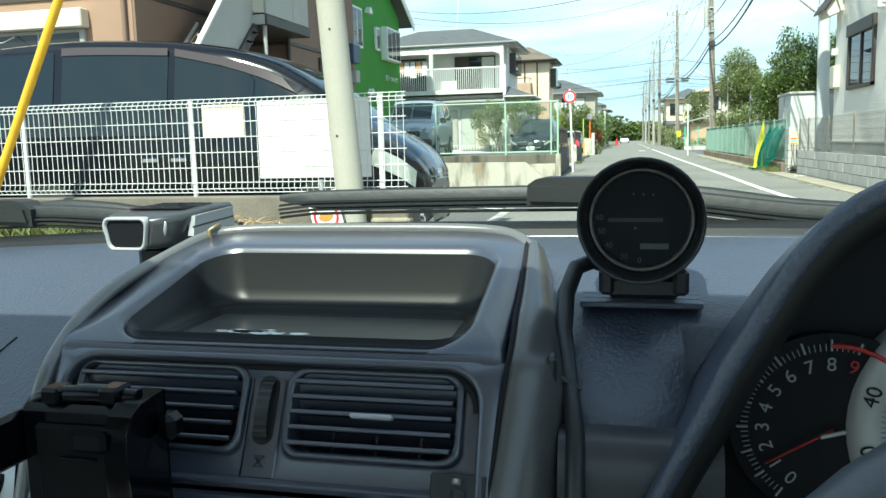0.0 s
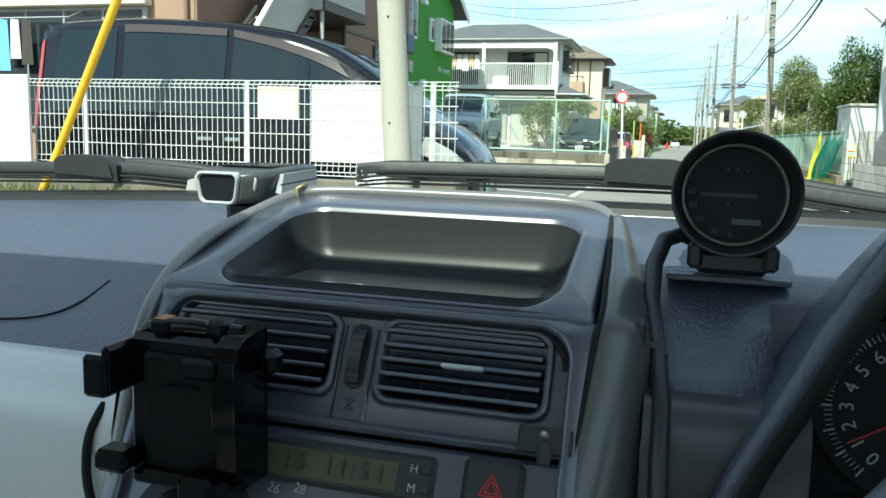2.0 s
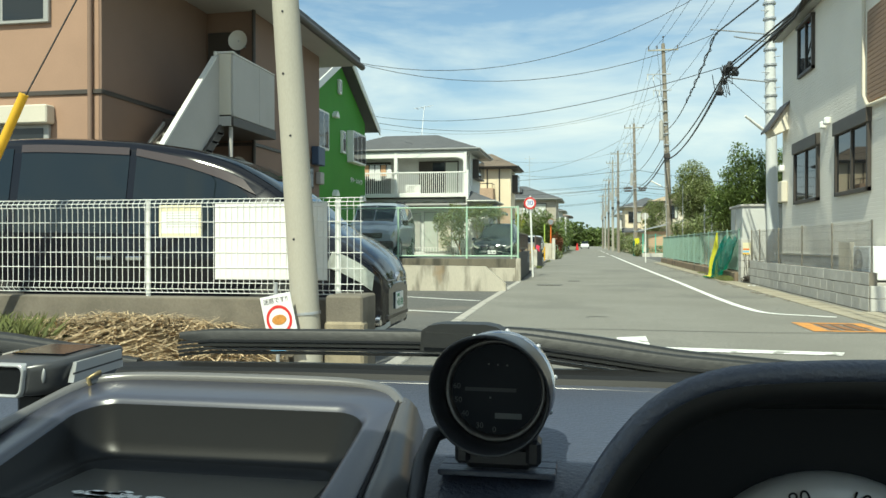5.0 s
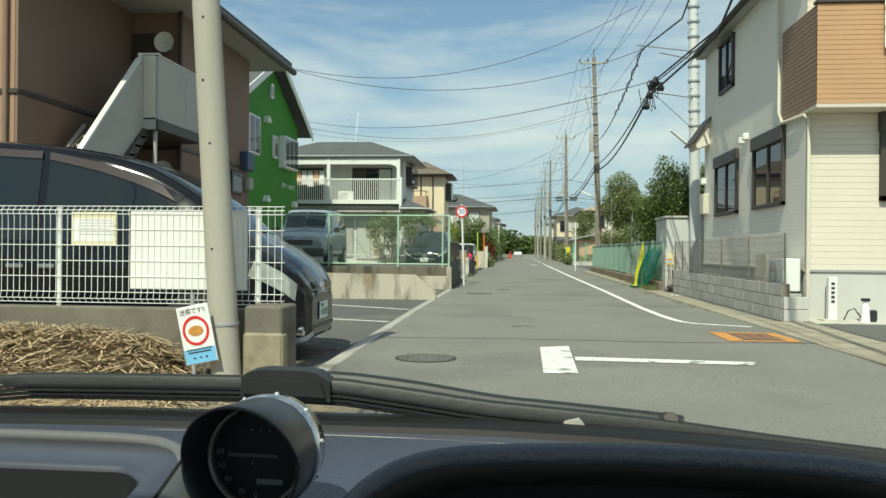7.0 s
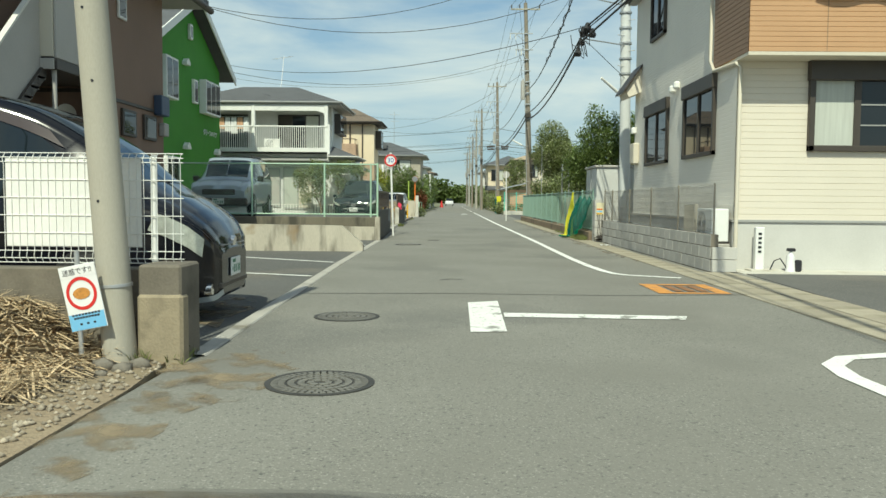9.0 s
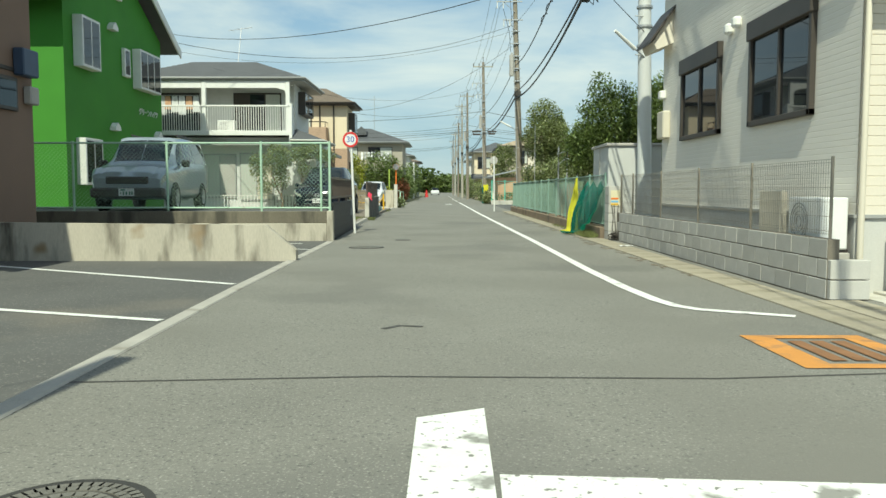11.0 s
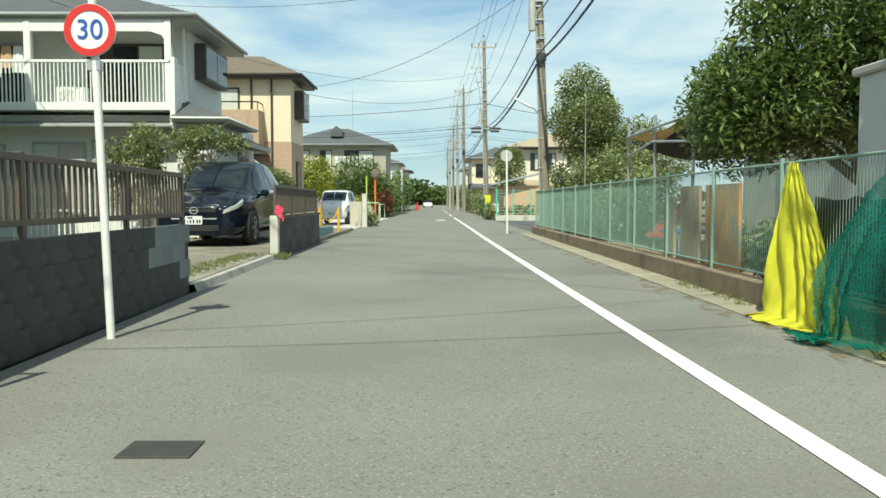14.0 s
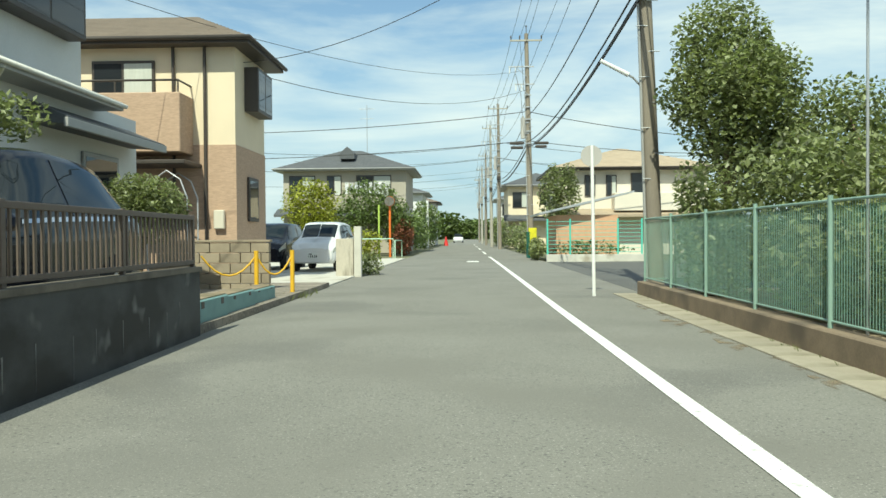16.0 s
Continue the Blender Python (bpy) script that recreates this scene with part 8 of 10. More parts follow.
tree("garden_tree", "dark garden trees beside the road", (-4.9, 78, 0), (-4.9, 78, 1.3), [((-4.9, 78, 2.9), (1.7, 1.6, 1.5)), ((-3.6, 78.5, 2.2), (1.2, 1.4, 1.4)), ((-5.9, 77, 2.1), (1.0, 1.0, 1.0)), ((-3.4, 82, 1.4), (0.8, 3.0, 1.4))], 8000, 0.13, LEAF_DARK, 21)
tree("hedge", "clipped green hedge beside a barrier", (-4.6, 72.6, 0), None, [((-5.6, 72.6, 0.8), (0.9, 0.7, 0.8)), ((-4.2, 72.8, 0.7), (0.6, 0.6, 0.75))], 2200, 0.1, LEAF_YEL, 22)
tree("hedge", "russet shrubs beside the road", (-2.9, 79, 0), None, [((-2.9, 79, 1.1), (0.6, 2.4, 1.1))], 1600, 0.12, LEAF_RED, 23)
tree("hedge", "dark roadside shrubs far away", (-3.0, 100, 0), None, [((-3.4, 98, 1.6), (1.0, 5, 1.6)), ((-3.6, 108, 2.2), (1.2, 4, 2.2)), ((-3.4, 124, 2.4), (1.2, 8, 2.4))], 5000, 0.2, LEAF_DARK, 24)
tree("garden_tree", "rounded tree before a beige house", (5.9, 73.5, 0), (5.9, 73.5, 1.6), [((5.9, 73.5, 3.2), (1.1, 1.1, 1.5))], 3000, 0.12, LEAF, 25)
tree("hedge", "roadside shrubs past a utility pole", (4.7, 92, 0), None, [((4.9, 88, 1.0), (0.7, 6, 1.0)), ((4.8, 104, 1.2), (0.8, 7, 1.2)), ((4.8, 125, 1.6), (1.0, 10, 1.6))], 5200, 0.18, LEAF, 26)
tree("hedge", "weeds and shrubs at a teal fence", (4.2, 65.5, 0), None, [((4.1, 67, 0.5), (0.35, 1.6, 0.5)), ((6.2, 65.2, 0.5), (1.6, 0.4, 0.4))], 1500, 0.1, LEAF, 27)
tree("far_woods", "dark wooded skyline at the end of the road", (0, 320, 0), None, [((-30, 330, 4), (26, 8, 6)), ((4, 335, 3), (14, 8, 4.5)), ((36, 330, 4), (26, 8, 6))], 30000, 1.0, LEAF_DARK, 28)

# ---- the car that the street is seen from ----
DASH = mat("dash_plastic", (0.054, 0.064, 0.094), 0.38, var=0.1, scale=9.0, fine=420, bump=0.6, depth=0.0016, spec=0.85)
CONSOLE = mat("satin_console_plastic", (0.042, 0.046, 0.068), 0.3, var=0.08, scale=9.0, fine=500, bump=0.12, depth=0.0003, spec=0.85, coat=0.7, coat_rough=0.24)
# Console plastic darkened: the tray recess's shade is put into this colour.
TRAY = mat("tray_shade_plastic", (0.016, 0.0165, 0.017), 0.36, var=0.08, scale=9.0, fine=500, bump=0.05, depth=0.0003, spec=0.2)
# Colour of out-of-view cabin surfaces, kept pale to reflect light forward.
BOUNCE_LINING = mat("cabin_bounce_grey", (0.5, 0.5, 0.5), 0.95, var=0.15, fine=200, bump=0.4)
CONSOLE_EDGE = mat("grey_console_edge", (0.19, 0.185, 0.18), 0.28, metal=0.35, coat=0.3, coat_rough=0.25, var=0.08, scale=9.0, fine=400, bump=0.1, depth=0.0004)
BLACK_PLASTIC = mat("black_plastic", (0.022, 0.023, 0.026), 0.36, var=0.1, fine=300, bump=0.1, depth=0.0004)
GLOSS_BLACK = mat("gloss_black_plastic", (0.0025, 0.0028, 0.0045), 0.12, var=0.05, bump=0.0, spec=0.22, coat=0.04)
SLAT = mat("black_vent_slat", (0.006, 0.006, 0.007), 0.6, var=0.1, bump=0.0, spec=0.15)
# Near-black for painted shade in vents and recess edges; also colours seams.
VOID = mat("vent_shadow", (0.004, 0.004, 0.005), 0.9, var=0.1, bump=0.0)
SILVER = mat("silver_plastic", (0.5, 0.51, 0.52), 0.3, metal=0.35, var=0.05, bump=0.0)
KNEE = mat("satin_knee_panel", (0.05, 0.05, 0.058), 0.35, var=0.06, fine=300, bump=0.05)
GLOVE = mat("grey_satin_shelf", (0.62, 0.63, 0.64), 0.35, metal=0.1, var=0.06, fine=300, bump=0.05)
PILLAR = mat("pale_pillar_trim", (0.7, 0.71, 0.71), 0.6, var=0.06, fine=200, bump=0.1)
DIAL = mat("dial_face", (0.006, 0.007, 0.009), 0.6, var=0.1, bump=0.0, spec=0.25)
DIAL_WHITE = mat("dial_print", (0.34, 0.36, 0.36), 0.6, var=0.03, bump=0.0)
DIAL_SILVER = mat("silver_dial", (0.5, 0.5, 0.5), 0.4, metal=0.3, var=0.05, bump=0.0)
NEEDLE = mat("red_needle", (0.45, 0.03, 0.03), 0.5, var=0.03, bump=0.0)
LCD = mat("lcd_glass", (0.065, 0.063, 0.036), 0.25, var=0.05, bump=0.0)
LCD_INK = mat("lcd_digits", (0.012, 0.014, 0.012), 0.5, var=0.02, bump=0.0)
RUBBER = mat("wiper_rubber", (0.02, 0.021, 0.021), 0.5, var=0.2, scale=12.0, fine=160, bump=0.3, depth=0.001)
COWL = mat("dusty_cowl_plastic", (0.3, 0.29, 0.26), 0.7, var=0.15, scale=9.0, fine=120, bump=0.2)
SEAL = mat("black_screen_seal", (0.006, 0.006, 0.006), 0.5, var=0.1, bump=0.0)
BONNET = mat("dark_bonnet_paint", (0.02, 0.021, 0.024), 0.25, var=0.05, bump=0.0, coat=0.8)
FLAKE = mat("dried_white_residue", (0.8, 0.8, 0.76), 0.8, var=0.2, scale=200.0, bump=0.3)
CAR = thing("car", (0.02, 0.6, 0.0), "small dark car with a worn charcoal dashboard", "car")
CX, DX = 0.02, 0.385


def smooth(a, b, x):
    t = max(0.0, min(1.0, (x - a) / (b - a)))
    return t * t * (3 - 2 * t)


def curve(pts, n=5):
    """A smooth line through points."""
    q, res = [Vector(p) for p in pts], []
    for i in range(len(q) - 1):
        a, b, c, d = q[max(i - 1, 0)], q[i], q[i + 1], q[min(i + 2, len(q) - 1)]
        for k in range(n):
            t = k / n
            res.append(tuple(0.5 * (2 * b + (c - a) * t + (2 * a - 5 * b + 4 * c - d) * t * t + (3 * b - a - 3 * c + d) * t ** 3)))
    return res + [tuple(q[-1])]


SEAL_Z = ((-0.74, 0.884), (-0.39, 0.9), (-0.27, 0.905), (-0.13, 0.911), (0.0, 0.913), (0.3, 0.914), (0.4, 0.911), (0.48, 0.907), (0.563, 0.901), (0.604, 0.897), (0.7, 0.885))


def along(table, x):
    """The height that a table of (x, z) gives at x."""
    for (x0, z0), (x1, z1) in zip(table, table[1:]):
        if x <= x1:
            return z0 + (z1 - z0) * max(0.0, (x - x0) / (x1 - x0))
    return table[-1][1]


PASS = [(1.05, 0.893), (1.0, 0.892), (0.93, 0.885), (0.87, 0.874), (0.803, 0.857), (0.765, 0.845), (0.745, 0.8375), (0.732, 0.832), (0.735, 0.775)]
DRIV = [(1.05, 0.908), (1.0, 0.909), (0.93, 0.906), (0.87, 0.902), (0.815, 0.893), (0.775, 0.876), (0.745, 0.852), (0.73, 0.82), (0.735, 0.775)]
rows = []
for i in range(57):
    x = -0.74 + 1.4 * i / 56
    w = smooth(-0.11, 0.13, x)
    row = []
    for k in range(8):
        for h in range(4):
            f = h / 4
            c = []
            for P in (PASS, DRIV):
                a, b = P[k], P[k + 1]
                c.append((a[0] + (b[0] - a[0]) * f, a[1] + (b[1] - a[1]) * f))
            y, z = c[0][0] + (c[1][0] - c[0][0]) * w, c[0][1] + (c[1][1] - c[0][1]) * w
            z += (along(SEAL_Z, x) - 0.004 - z) * smooth(0.86, 0.99, y)
            if x > 0.23:
                y, z = max(y, 0.792), (z if y > 0.79 else z - 0.12)
            z -= 0.06 * smooth(-0.105, -0.085, x) * (1 - smooth(0.105, 0.125, x)) * (1 - smooth(0.862, 0.878, y))
            row.append((x, y - 0.3 * max(0.0, abs(x - CX) - 0.35) ** 2, z))
    rows.append(row)
dash = part("dashboard", Geo().grid(rows), DASH, CAR, "charcoal grained dashboard")
part("airbag_seam", Geo().tube(curve([(-0.5, 0.752, 0.8405), (-0.3, 0.755, 0.8415), (-0.25, 0.757, 0.8423), (-0.222, 0.766, 0.8456), (-0.212, 0.785, 0.8516), (-0.214, 0.815, 0.8601)], 5), 0.0009, 5), VOID, dash)
part("defroster_strip", Geo().tube([(-0.45, 0.955, 0.8895), (-0.2, 0.97, 0.9), (0.05, 0.982, 0.9085), (0.15, 0.982, 0.9092), (0.25, 0.978, 0.9092), (0.335, 0.97, 0.9087)], 0.0012, 5), CONSOLE_EDGE, dash)
for x, y in ((0.385, 0.958), (0.417, 0.948)):
    part("sensor_button", Geo().rod((x, y, 0.9), (x, y, 0.9085), 0.0105, 0.008, 20), BLACK_PLASTIC, dash)
# glove shelf on the passenger side
part("glove_shelf", Geo().grid([[(x, y, z) for y, z in ((0.736, 0.828), (0.724, 0.8385), (0.71, 0.8365), (0.699, 0.826), (0.694, 0.805), (0.696, 0.77), (0.715, 0.71), (0.75, 0.64), (0.76, 0.55))] for x in (-0.74, -0.5, -0.3, -0.2, -0.14, -0.118)]), GLOVE, CAR, "grey satin glove shelf")
part("shelf_end", Geo().tube(curve([(-0.118, 0.72, 0.838), (-0.126, 0.698, 0.818), (-0.132, 0.692, 0.795), (-0.13, 0.694, 0.76), (-0.125, 0.72, 0.7), (-0.12, 0.74, 0.64)], 5), 0.0025, 6), VOID, CAR)
part("knee_panel", Geo().grid([[(x, y, z) for y, z in ((0.742, 0.8485), (0.734, 0.8482), (0.728, 0.845), (0.724, 0.835), (0.722, 0.815), (0.724, 0.785), (0.732, 0.74), (0.742, 0.69))] for x in (0.152, 0.16, 0.168, 0.18, 0.2, 0.225)]), KNEE, CAR, "satin grey panel below the dash")
part("lower_dash", Geo().box(-0.74, 0.74, 0.2, 0.7, 0.8, 0.79, 0.01), BLACK_PLASTIC, CAR)
# screen base, cowl, wipers, bonnet
part("screen_seal", Geo().grid([[(x, y - 0.3 * max(0, abs(x - CX) - 0.35) ** 2, along(SEAL_Z, x) + z) for y, z in ((0.99, -0.008), (0.993, 0.0005), (0.998, 0.003), (1.012, 0.0045), (1.03, 0.003), (1.036, -0.012))] for x in [-0.72 + 0.04 * i for i in range(35)]], False), SEAL, CAR, "black windscreen seal")
part("cowl", Geo().grid([[(x, y, along(SEAL_Z, x) + z) for y, z in ((1.03, -0.014), (1.04, -0.02), (1.06, -0.03), (1.1, -0.042), (1.15, -0.056), (1.19, -0.066), (1.21, -0.075), (1.22, -0.12))] for x in [-0.76 + 0.06 * i for i in range(27)]], True), COWL, CAR, "grey plastic cowl panel")
for k in range(9):
    x = -0.6 + k * 0.125
    part("cowl_slot", Geo().box(x, 1.12, along(SEAL_Z, x) - 0.06, x + 0.09, 1.132, along(SEAL_Z, x) - 0.046, 0.001), SEAL, CAR)


def wiper(top, hump, pivot, label):
    """A blade whose upper edge follows a table of (x, z), with its joint at hump."""
    xs = [top[0][0] + (top[-1][0] - top[0][0]) * i / 24 for i in range(25)]
    rows = [[(x, y, along(top, x) + z * min(1.0, 0.35 + (x - xs[0]) / 0.03)) for y, z in ((1.02, -0.015), (1.02, -0.002), (1.022, 0.0), (1.028, 0.0), (1.031, -0.003), (1.031, -0.015))] for x in xs]
    w = part("wiper_blade", Geo().grid(rows, True).add(rows[0], [(0, 1, 2, 3, 4, 5)]).add(rows[-1], [(5, 4, 3, 2, 1, 0)]), RUBBER, CAR, label)
    for dz, y, m in ((-0.0095, 1.018, BLACK_PLASTIC), (-0.013, 1.0165, RUBBER), (-0.0165, 1.018, BLACK_PLASTIC), (-0.02, 1.019, SEAL)):
        part("rubber_lip", Geo().grid([[(x, y, along(top, x) + dz + 0.001), (x, y, along(top, x) + dz - 0.001), (x, 1.027, along(top, x) + dz - 0.001), (x, 1.027, along(top, x) + dz + 0.001)] for x in xs], False, True), m, w)
    z = along(top, hump)
    part("joint_cover", Geo().prism([(hump - 0.037, z - 0.016), (hump - 0.036, z + 0.001), (hump - 0.03, z + 0.005), (hump - 0.02, z + 0.0068), (hump + 0.016, z + 0.0068), (hump + 0.026, z + 0.005), (hump + 0.037, z - 0.002), (hump + 0.038, z - 0.018)], "y", 1.013, 1.037).prism([(hump - 0.034, z - 0.012), (hump - 0.032, z), (hump + 0.03, z - 0.002), (hump + 0.034, z - 0.014)], "y", 1.01, 1.013), RUBBER, w)
    ax = [hump + 0.015 + (pivot + 0.012 - hump - 0.015) * i / 16 for i in range(17)]
    part("arm", Geo().grid([[(x, y, along(top, x) + 0.002 * math.sin(math.pi * min(1, i / 9)) + dz) for y, dz in ((1.033, -0.012), (1.034, 0.0), (1.037, 0.002), (1.043, 0.002), (1.046, -0.002), (1.046, -0.014))] for i, x in enumerate(ax)], True), RUBBER, w)
    part("pivot_cap", Geo().rod((pivot, 1.044, along(top, pivot) - 0.02), (pivot, 1.03, along(top, pivot) - 0.001), 0.012, 0.009, 18), BLACK_PLASTIC, w)
    part("pivot_nut", Geo().rod((pivot, 1.032, along(top, pivot) - 0.004), (pivot, 1.026, along(top, pivot) + 0.0015), 0.006, n=6), TRIM_DARK, w)
    part("washer_clip", Geo().prism([(pivot - 0.088, -0.018), (pivot - 0.084, -0.002), (pivot - 0.072, 0.001), (pivot - 0.055, -0.018)], "y", 1.07, 1.014, Matrix.Translation((0, 0, along(top, pivot)))), GREY_PANEL, w)


wiper(((-0.114, 0.9405), (-0.085, 0.9437), (0.0, 0.945), (0.11, 0.946), (0.18, 0.946), (0.247, 0.938), (0.3, 0.931), (0.357, 0.927), (0.443, 0.92), (0.528, 0.91), (0.611, 0.902)), 0.14, 0.448, "long black wiper blade on the driver side")
wiper(((-0.72, 0.916), (-0.51, 0.928), (-0.446, 0.93), (-0.346, 0.933), (-0.283, 0.93), (-0.205, 0.921), (-0.155, 0.916)), -0.4, -0.2, "black wiper blade on the passenger side")
part("bonnet", Geo().grid([[(CX + u * (0.74 - 0.1 * max(0, y - 1.8)), y, z - 0.05 * u * u) for u in (-1, -0.8, -0.5, -0.2, 0.2, 0.5, 0.8, 1)] for y, z in ((1.19, 0.815), (1.3, 0.785), (1.6, 0.72), (1.9, 0.65), (2.15, 0.59), (2.3, 0.54), (2.36, 0.46), (2.38, 0.25))]), BONNET, CAR, "glossy dark bonnet")
part("body", Geo().prism([(-1.5, 0.22), (2.3, 0.22), (2.34, 0.48), (1.6, 0.66), (1.2, 0.78), (-1.5, 0.8)], "x", CX - 0.8, CX - 0.74).prism([(-1.5, 0.22), (2.3, 0.22), (2.34, 0.48), (1.6, 0.66), (1.2, 0.78), (-1.5, 0.8)], "x", CX + 0.74, CX + 0.8).box(CX - 0.74, -1.58, 0.22, CX + 0.74, -1.52, 0.86), BONNET, CAR)
# Unseen floor, back and sides added as reflectors for the dash.
part("cabin_bounce_panels", Geo().box(CX - 0.74, -1.5, 0.2, CX + 0.74, 0.74, 0.24).box(CX - 0.74, -1.52, 0.22, CX + 0.74, -1.48, 0.86).box(CX - 0.74, -1.48, 0.24, CX - 0.73, 0.7, 0.78).box(CX + 0.73, -1.48, 0.24, CX + 0.74, 0.7, 0.78), BOUNCE_LINING, CAR, "unseen pale floor and side panels that bounce light")
# Never in view; its paleness brightens the console from above.
part("roof_lining", Geo().grid([[(CX + u, y, 1.35 - 0.05 * u * u - 0.08 * smooth(0.0, 0.5, y)) for u in (-0.66, -0.4, 0, 0.4, 0.66)] for y in (-1.3, -0.6, 0.0, 0.15, 0.35, 0.485)]), PILLAR, CAR, "unseen roof lining kept pale to bounce light")
part("roof", Geo().grid([[(CX + u, y, 1.39 - 0.05 * u * u - 0.08 * smooth(0.0, 0.5, y)) for u in (-0.68, -0.4, 0, 0.4, 0.68)] for y in (-1.32, -0.6, 0.0, 0.15, 0.35, 0.5)]), BONNET, CAR)
for s in (-1, 1):
    part("front_pillar", Geo().tube([(CX + s * 0.66, 0.44, 1.26), (CX + s * 0.675, 0.68, 1.1), (CX + s * 0.665, 0.85, 0.985), (CX + s * 0.66, 0.95, 0.905), (CX + s * 0.66, 1.0, 0.86)], [0.03, 0.034, 0.04, 0.052, 0.06], 14), PILLAR, CAR, "pale grey pillar trim")
    part("rear_pillar", Geo().tube([(CX + s * 0.66, -1.25, 1.3), (CX + s * 0.74, -1.5, 0.8)], 0.05, 8), PILLAR, CAR)
    part("door_post", Geo().tube([(CX + s * 0.67, -0.4, 1.3), (CX + s * 0.76, -0.4, 0.8)], 0.04, 8), PILLAR, CAR)
    for y in (-0.95, 1.62):
        wheel(CAR, Matrix.Translation((CX, 0, 0)) @ Matrix.Rotation(radians(90), 4, "Z"), y, s * 0.72, 0.3)


def rrect(cx, cy, hx, hy, r, n=48, front=None):
    """A rounded rectangle's outline, evenly in angle by corner."""
    pts, q = [], n // 4
    back = r
    for c, (sx, sy) in enumerate(((1, 1), (-1, 1), (-1, -1), (1, -1))):
        r = back if sy > 0 or front is None else front
        for i in range(q):
            a = math.pi / 2 * (c + i / (q - 1))
            pts.append((cx + sx * (hx - r) + r * math.cos(a), cy + sy * (hy - r) + r * math.sin(a)))
    return pts


def deck(p, lift=0.0):
    return (p[0], p[1], 0.8905 + (p[1] - 0.731) * 0.235 - 0.0055 * max(0.0, (0.76 - p[1]) / 0.029) ** 2 + lift)


# centre console: deck with an open tray
con = part("centre_console", Geo().grid([
    [(p[0], p[1], deck(p)[2] - 0.05) for p in rrect(0.0085, 0.803, 0.1195, 0.079, 0.03, front=0.004)],
    [deck(p, -0.008) for p in rrect(0.0085, 0.803, 0.119, 0.079, 0.03, front=0.004)],
    [deck(p, -0.002) for p in rrect(0.0085, 0.803, 0.1185, 0.0775, 0.029, front=0.004)],
    [deck(p) for p in rrect(0.0085, 0.803, 0.1165, 0.074, 0.028, front=0.004)],
    [deck(p, 0.0004) for p in rrect(0.0125, 0.7905, 0.1005, 0.0625, 0.026, front=0.024)],
    [deck(p, 0.0004) for p in rrect(0.0125, 0.7903, 0.0985, 0.0605, 0.024, front=0.022)],
    [deck(p, -0.0003) for p in rrect(0.0125, 0.79, 0.0968, 0.0588, 0.023, front=0.021)],
    [deck(p, -0.0016) for p in rrect(0.0125, 0.7897, 0.0957, 0.0577, 0.022, front=0.02)],
    [deck(p, -0.0035) for p in rrect(0.0125, 0.7895, 0.095, 0.057, 0.022, front=0.02)]], True, True), CONSOLE, CAR, "satin charcoal centre console with a tray")
# Tray walls and floor take the darkened copy of the console colour.
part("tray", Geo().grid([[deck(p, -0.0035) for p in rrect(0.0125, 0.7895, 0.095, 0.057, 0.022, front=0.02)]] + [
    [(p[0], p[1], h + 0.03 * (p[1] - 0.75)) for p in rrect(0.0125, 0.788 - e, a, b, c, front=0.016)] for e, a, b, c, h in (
        (0.0, 0.0905, 0.0535, 0.021, 0.889), (0.0, 0.0875, 0.051, 0.02, 0.8835), (0.0, 0.0855, 0.0493, 0.019, 0.8812), (0.0, 0.0835, 0.0475, 0.018, 0.8801), (0.0, 0.0815, 0.0458, 0.017, 0.8797), (0.0, 0.0795, 0.044, 0.016, 0.879), (0.0, 0.079, 0.0436, 0.016, 0.876), (0.0, 0.04, 0.02, 0.01, 0.876), (0.0, 0.002, 0.001, 0.0005, 0.876))], True, True), TRAY, con, "console tray with recess shade put into its dark colour")
part("tray_mat", Geo().prism([(p[0], p[1]) for p in rrect(0.0125, 0.788, 0.078, 0.0425, 0.014)], "z", 0.8782, 0.8765), mat("grey_tray_mat", (0.075, 0.075, 0.07), 0.3, var=0.1, fine=300, bump=0.05, depth=0.0003), con, "grey rubber tray mat")
q = random.Random(31)
g = Geo()
for _ in range(26):
    x, y, r = q.gauss(-0.023, 0.011), q.gauss(0.775, 0.0022), q.uniform(0.0012, 0.004)
    g.add([(x + r * 1.5 * math.cos(a) * q.uniform(0.7, 1.2), y + r * 0.7 * math.sin(a), 0.8796) for a in (2 * math.pi * i / 7 for i in range(7))], [tuple(range(7))])
part("dried_residue", g, FLAKE, con, "white dried residue")
part("edge_trim", Geo().tube(curve([(-0.106, 0.68, 0.79), (-0.109, 0.7, 0.835), (-0.1105, 0.713, 0.862), (-0.1105, 0.729, 0.879), (-0.111, 0.751, 0.892), (-0.1105, 0.785, 0.904), (-0.1095, 0.83, 0.9125), deck((-0.1, 0.863), 0), deck((-0.085, 0.876), 0), deck((-0.05, 0.881), 0), deck((0.02, 0.882), 0), deck((0.085, 0.88), 0), deck((0.112, 0.872), -0.001), deck((0.125, 0.855), -0.003)], 6), 0.0042, 8), CONSOLE_EDGE, con, "grey satin console edge")
SEAM = curve([deck((0.1225, 0.86), 0), deck((0.1255, 0.821), 0), deck((0.128, 0.783), 0), deck((0.1292, 0.756), 0), deck((0.1302, 0.736), 0), (0.1298, 0.726, 0.8817), (0.1281, 0.719, 0.868), (0.1258, 0.707, 0.8456), (0.1238, 0.698, 0.8285), (0.1205, 0.683, 0.8), (0.117, 0.667, 0.77)], 4)
part("seam", Geo().tube(SEAM, 0.0013, 6), VOID, con)
SIDE = mat("dark_satin_side", (0.075, 0.074, 0.074), 0.3, var=0.08, scale=9.0, fine=400, bump=0.08, depth=0.0004, spec=0.6, coat=0.3, coat_rough=0.2)
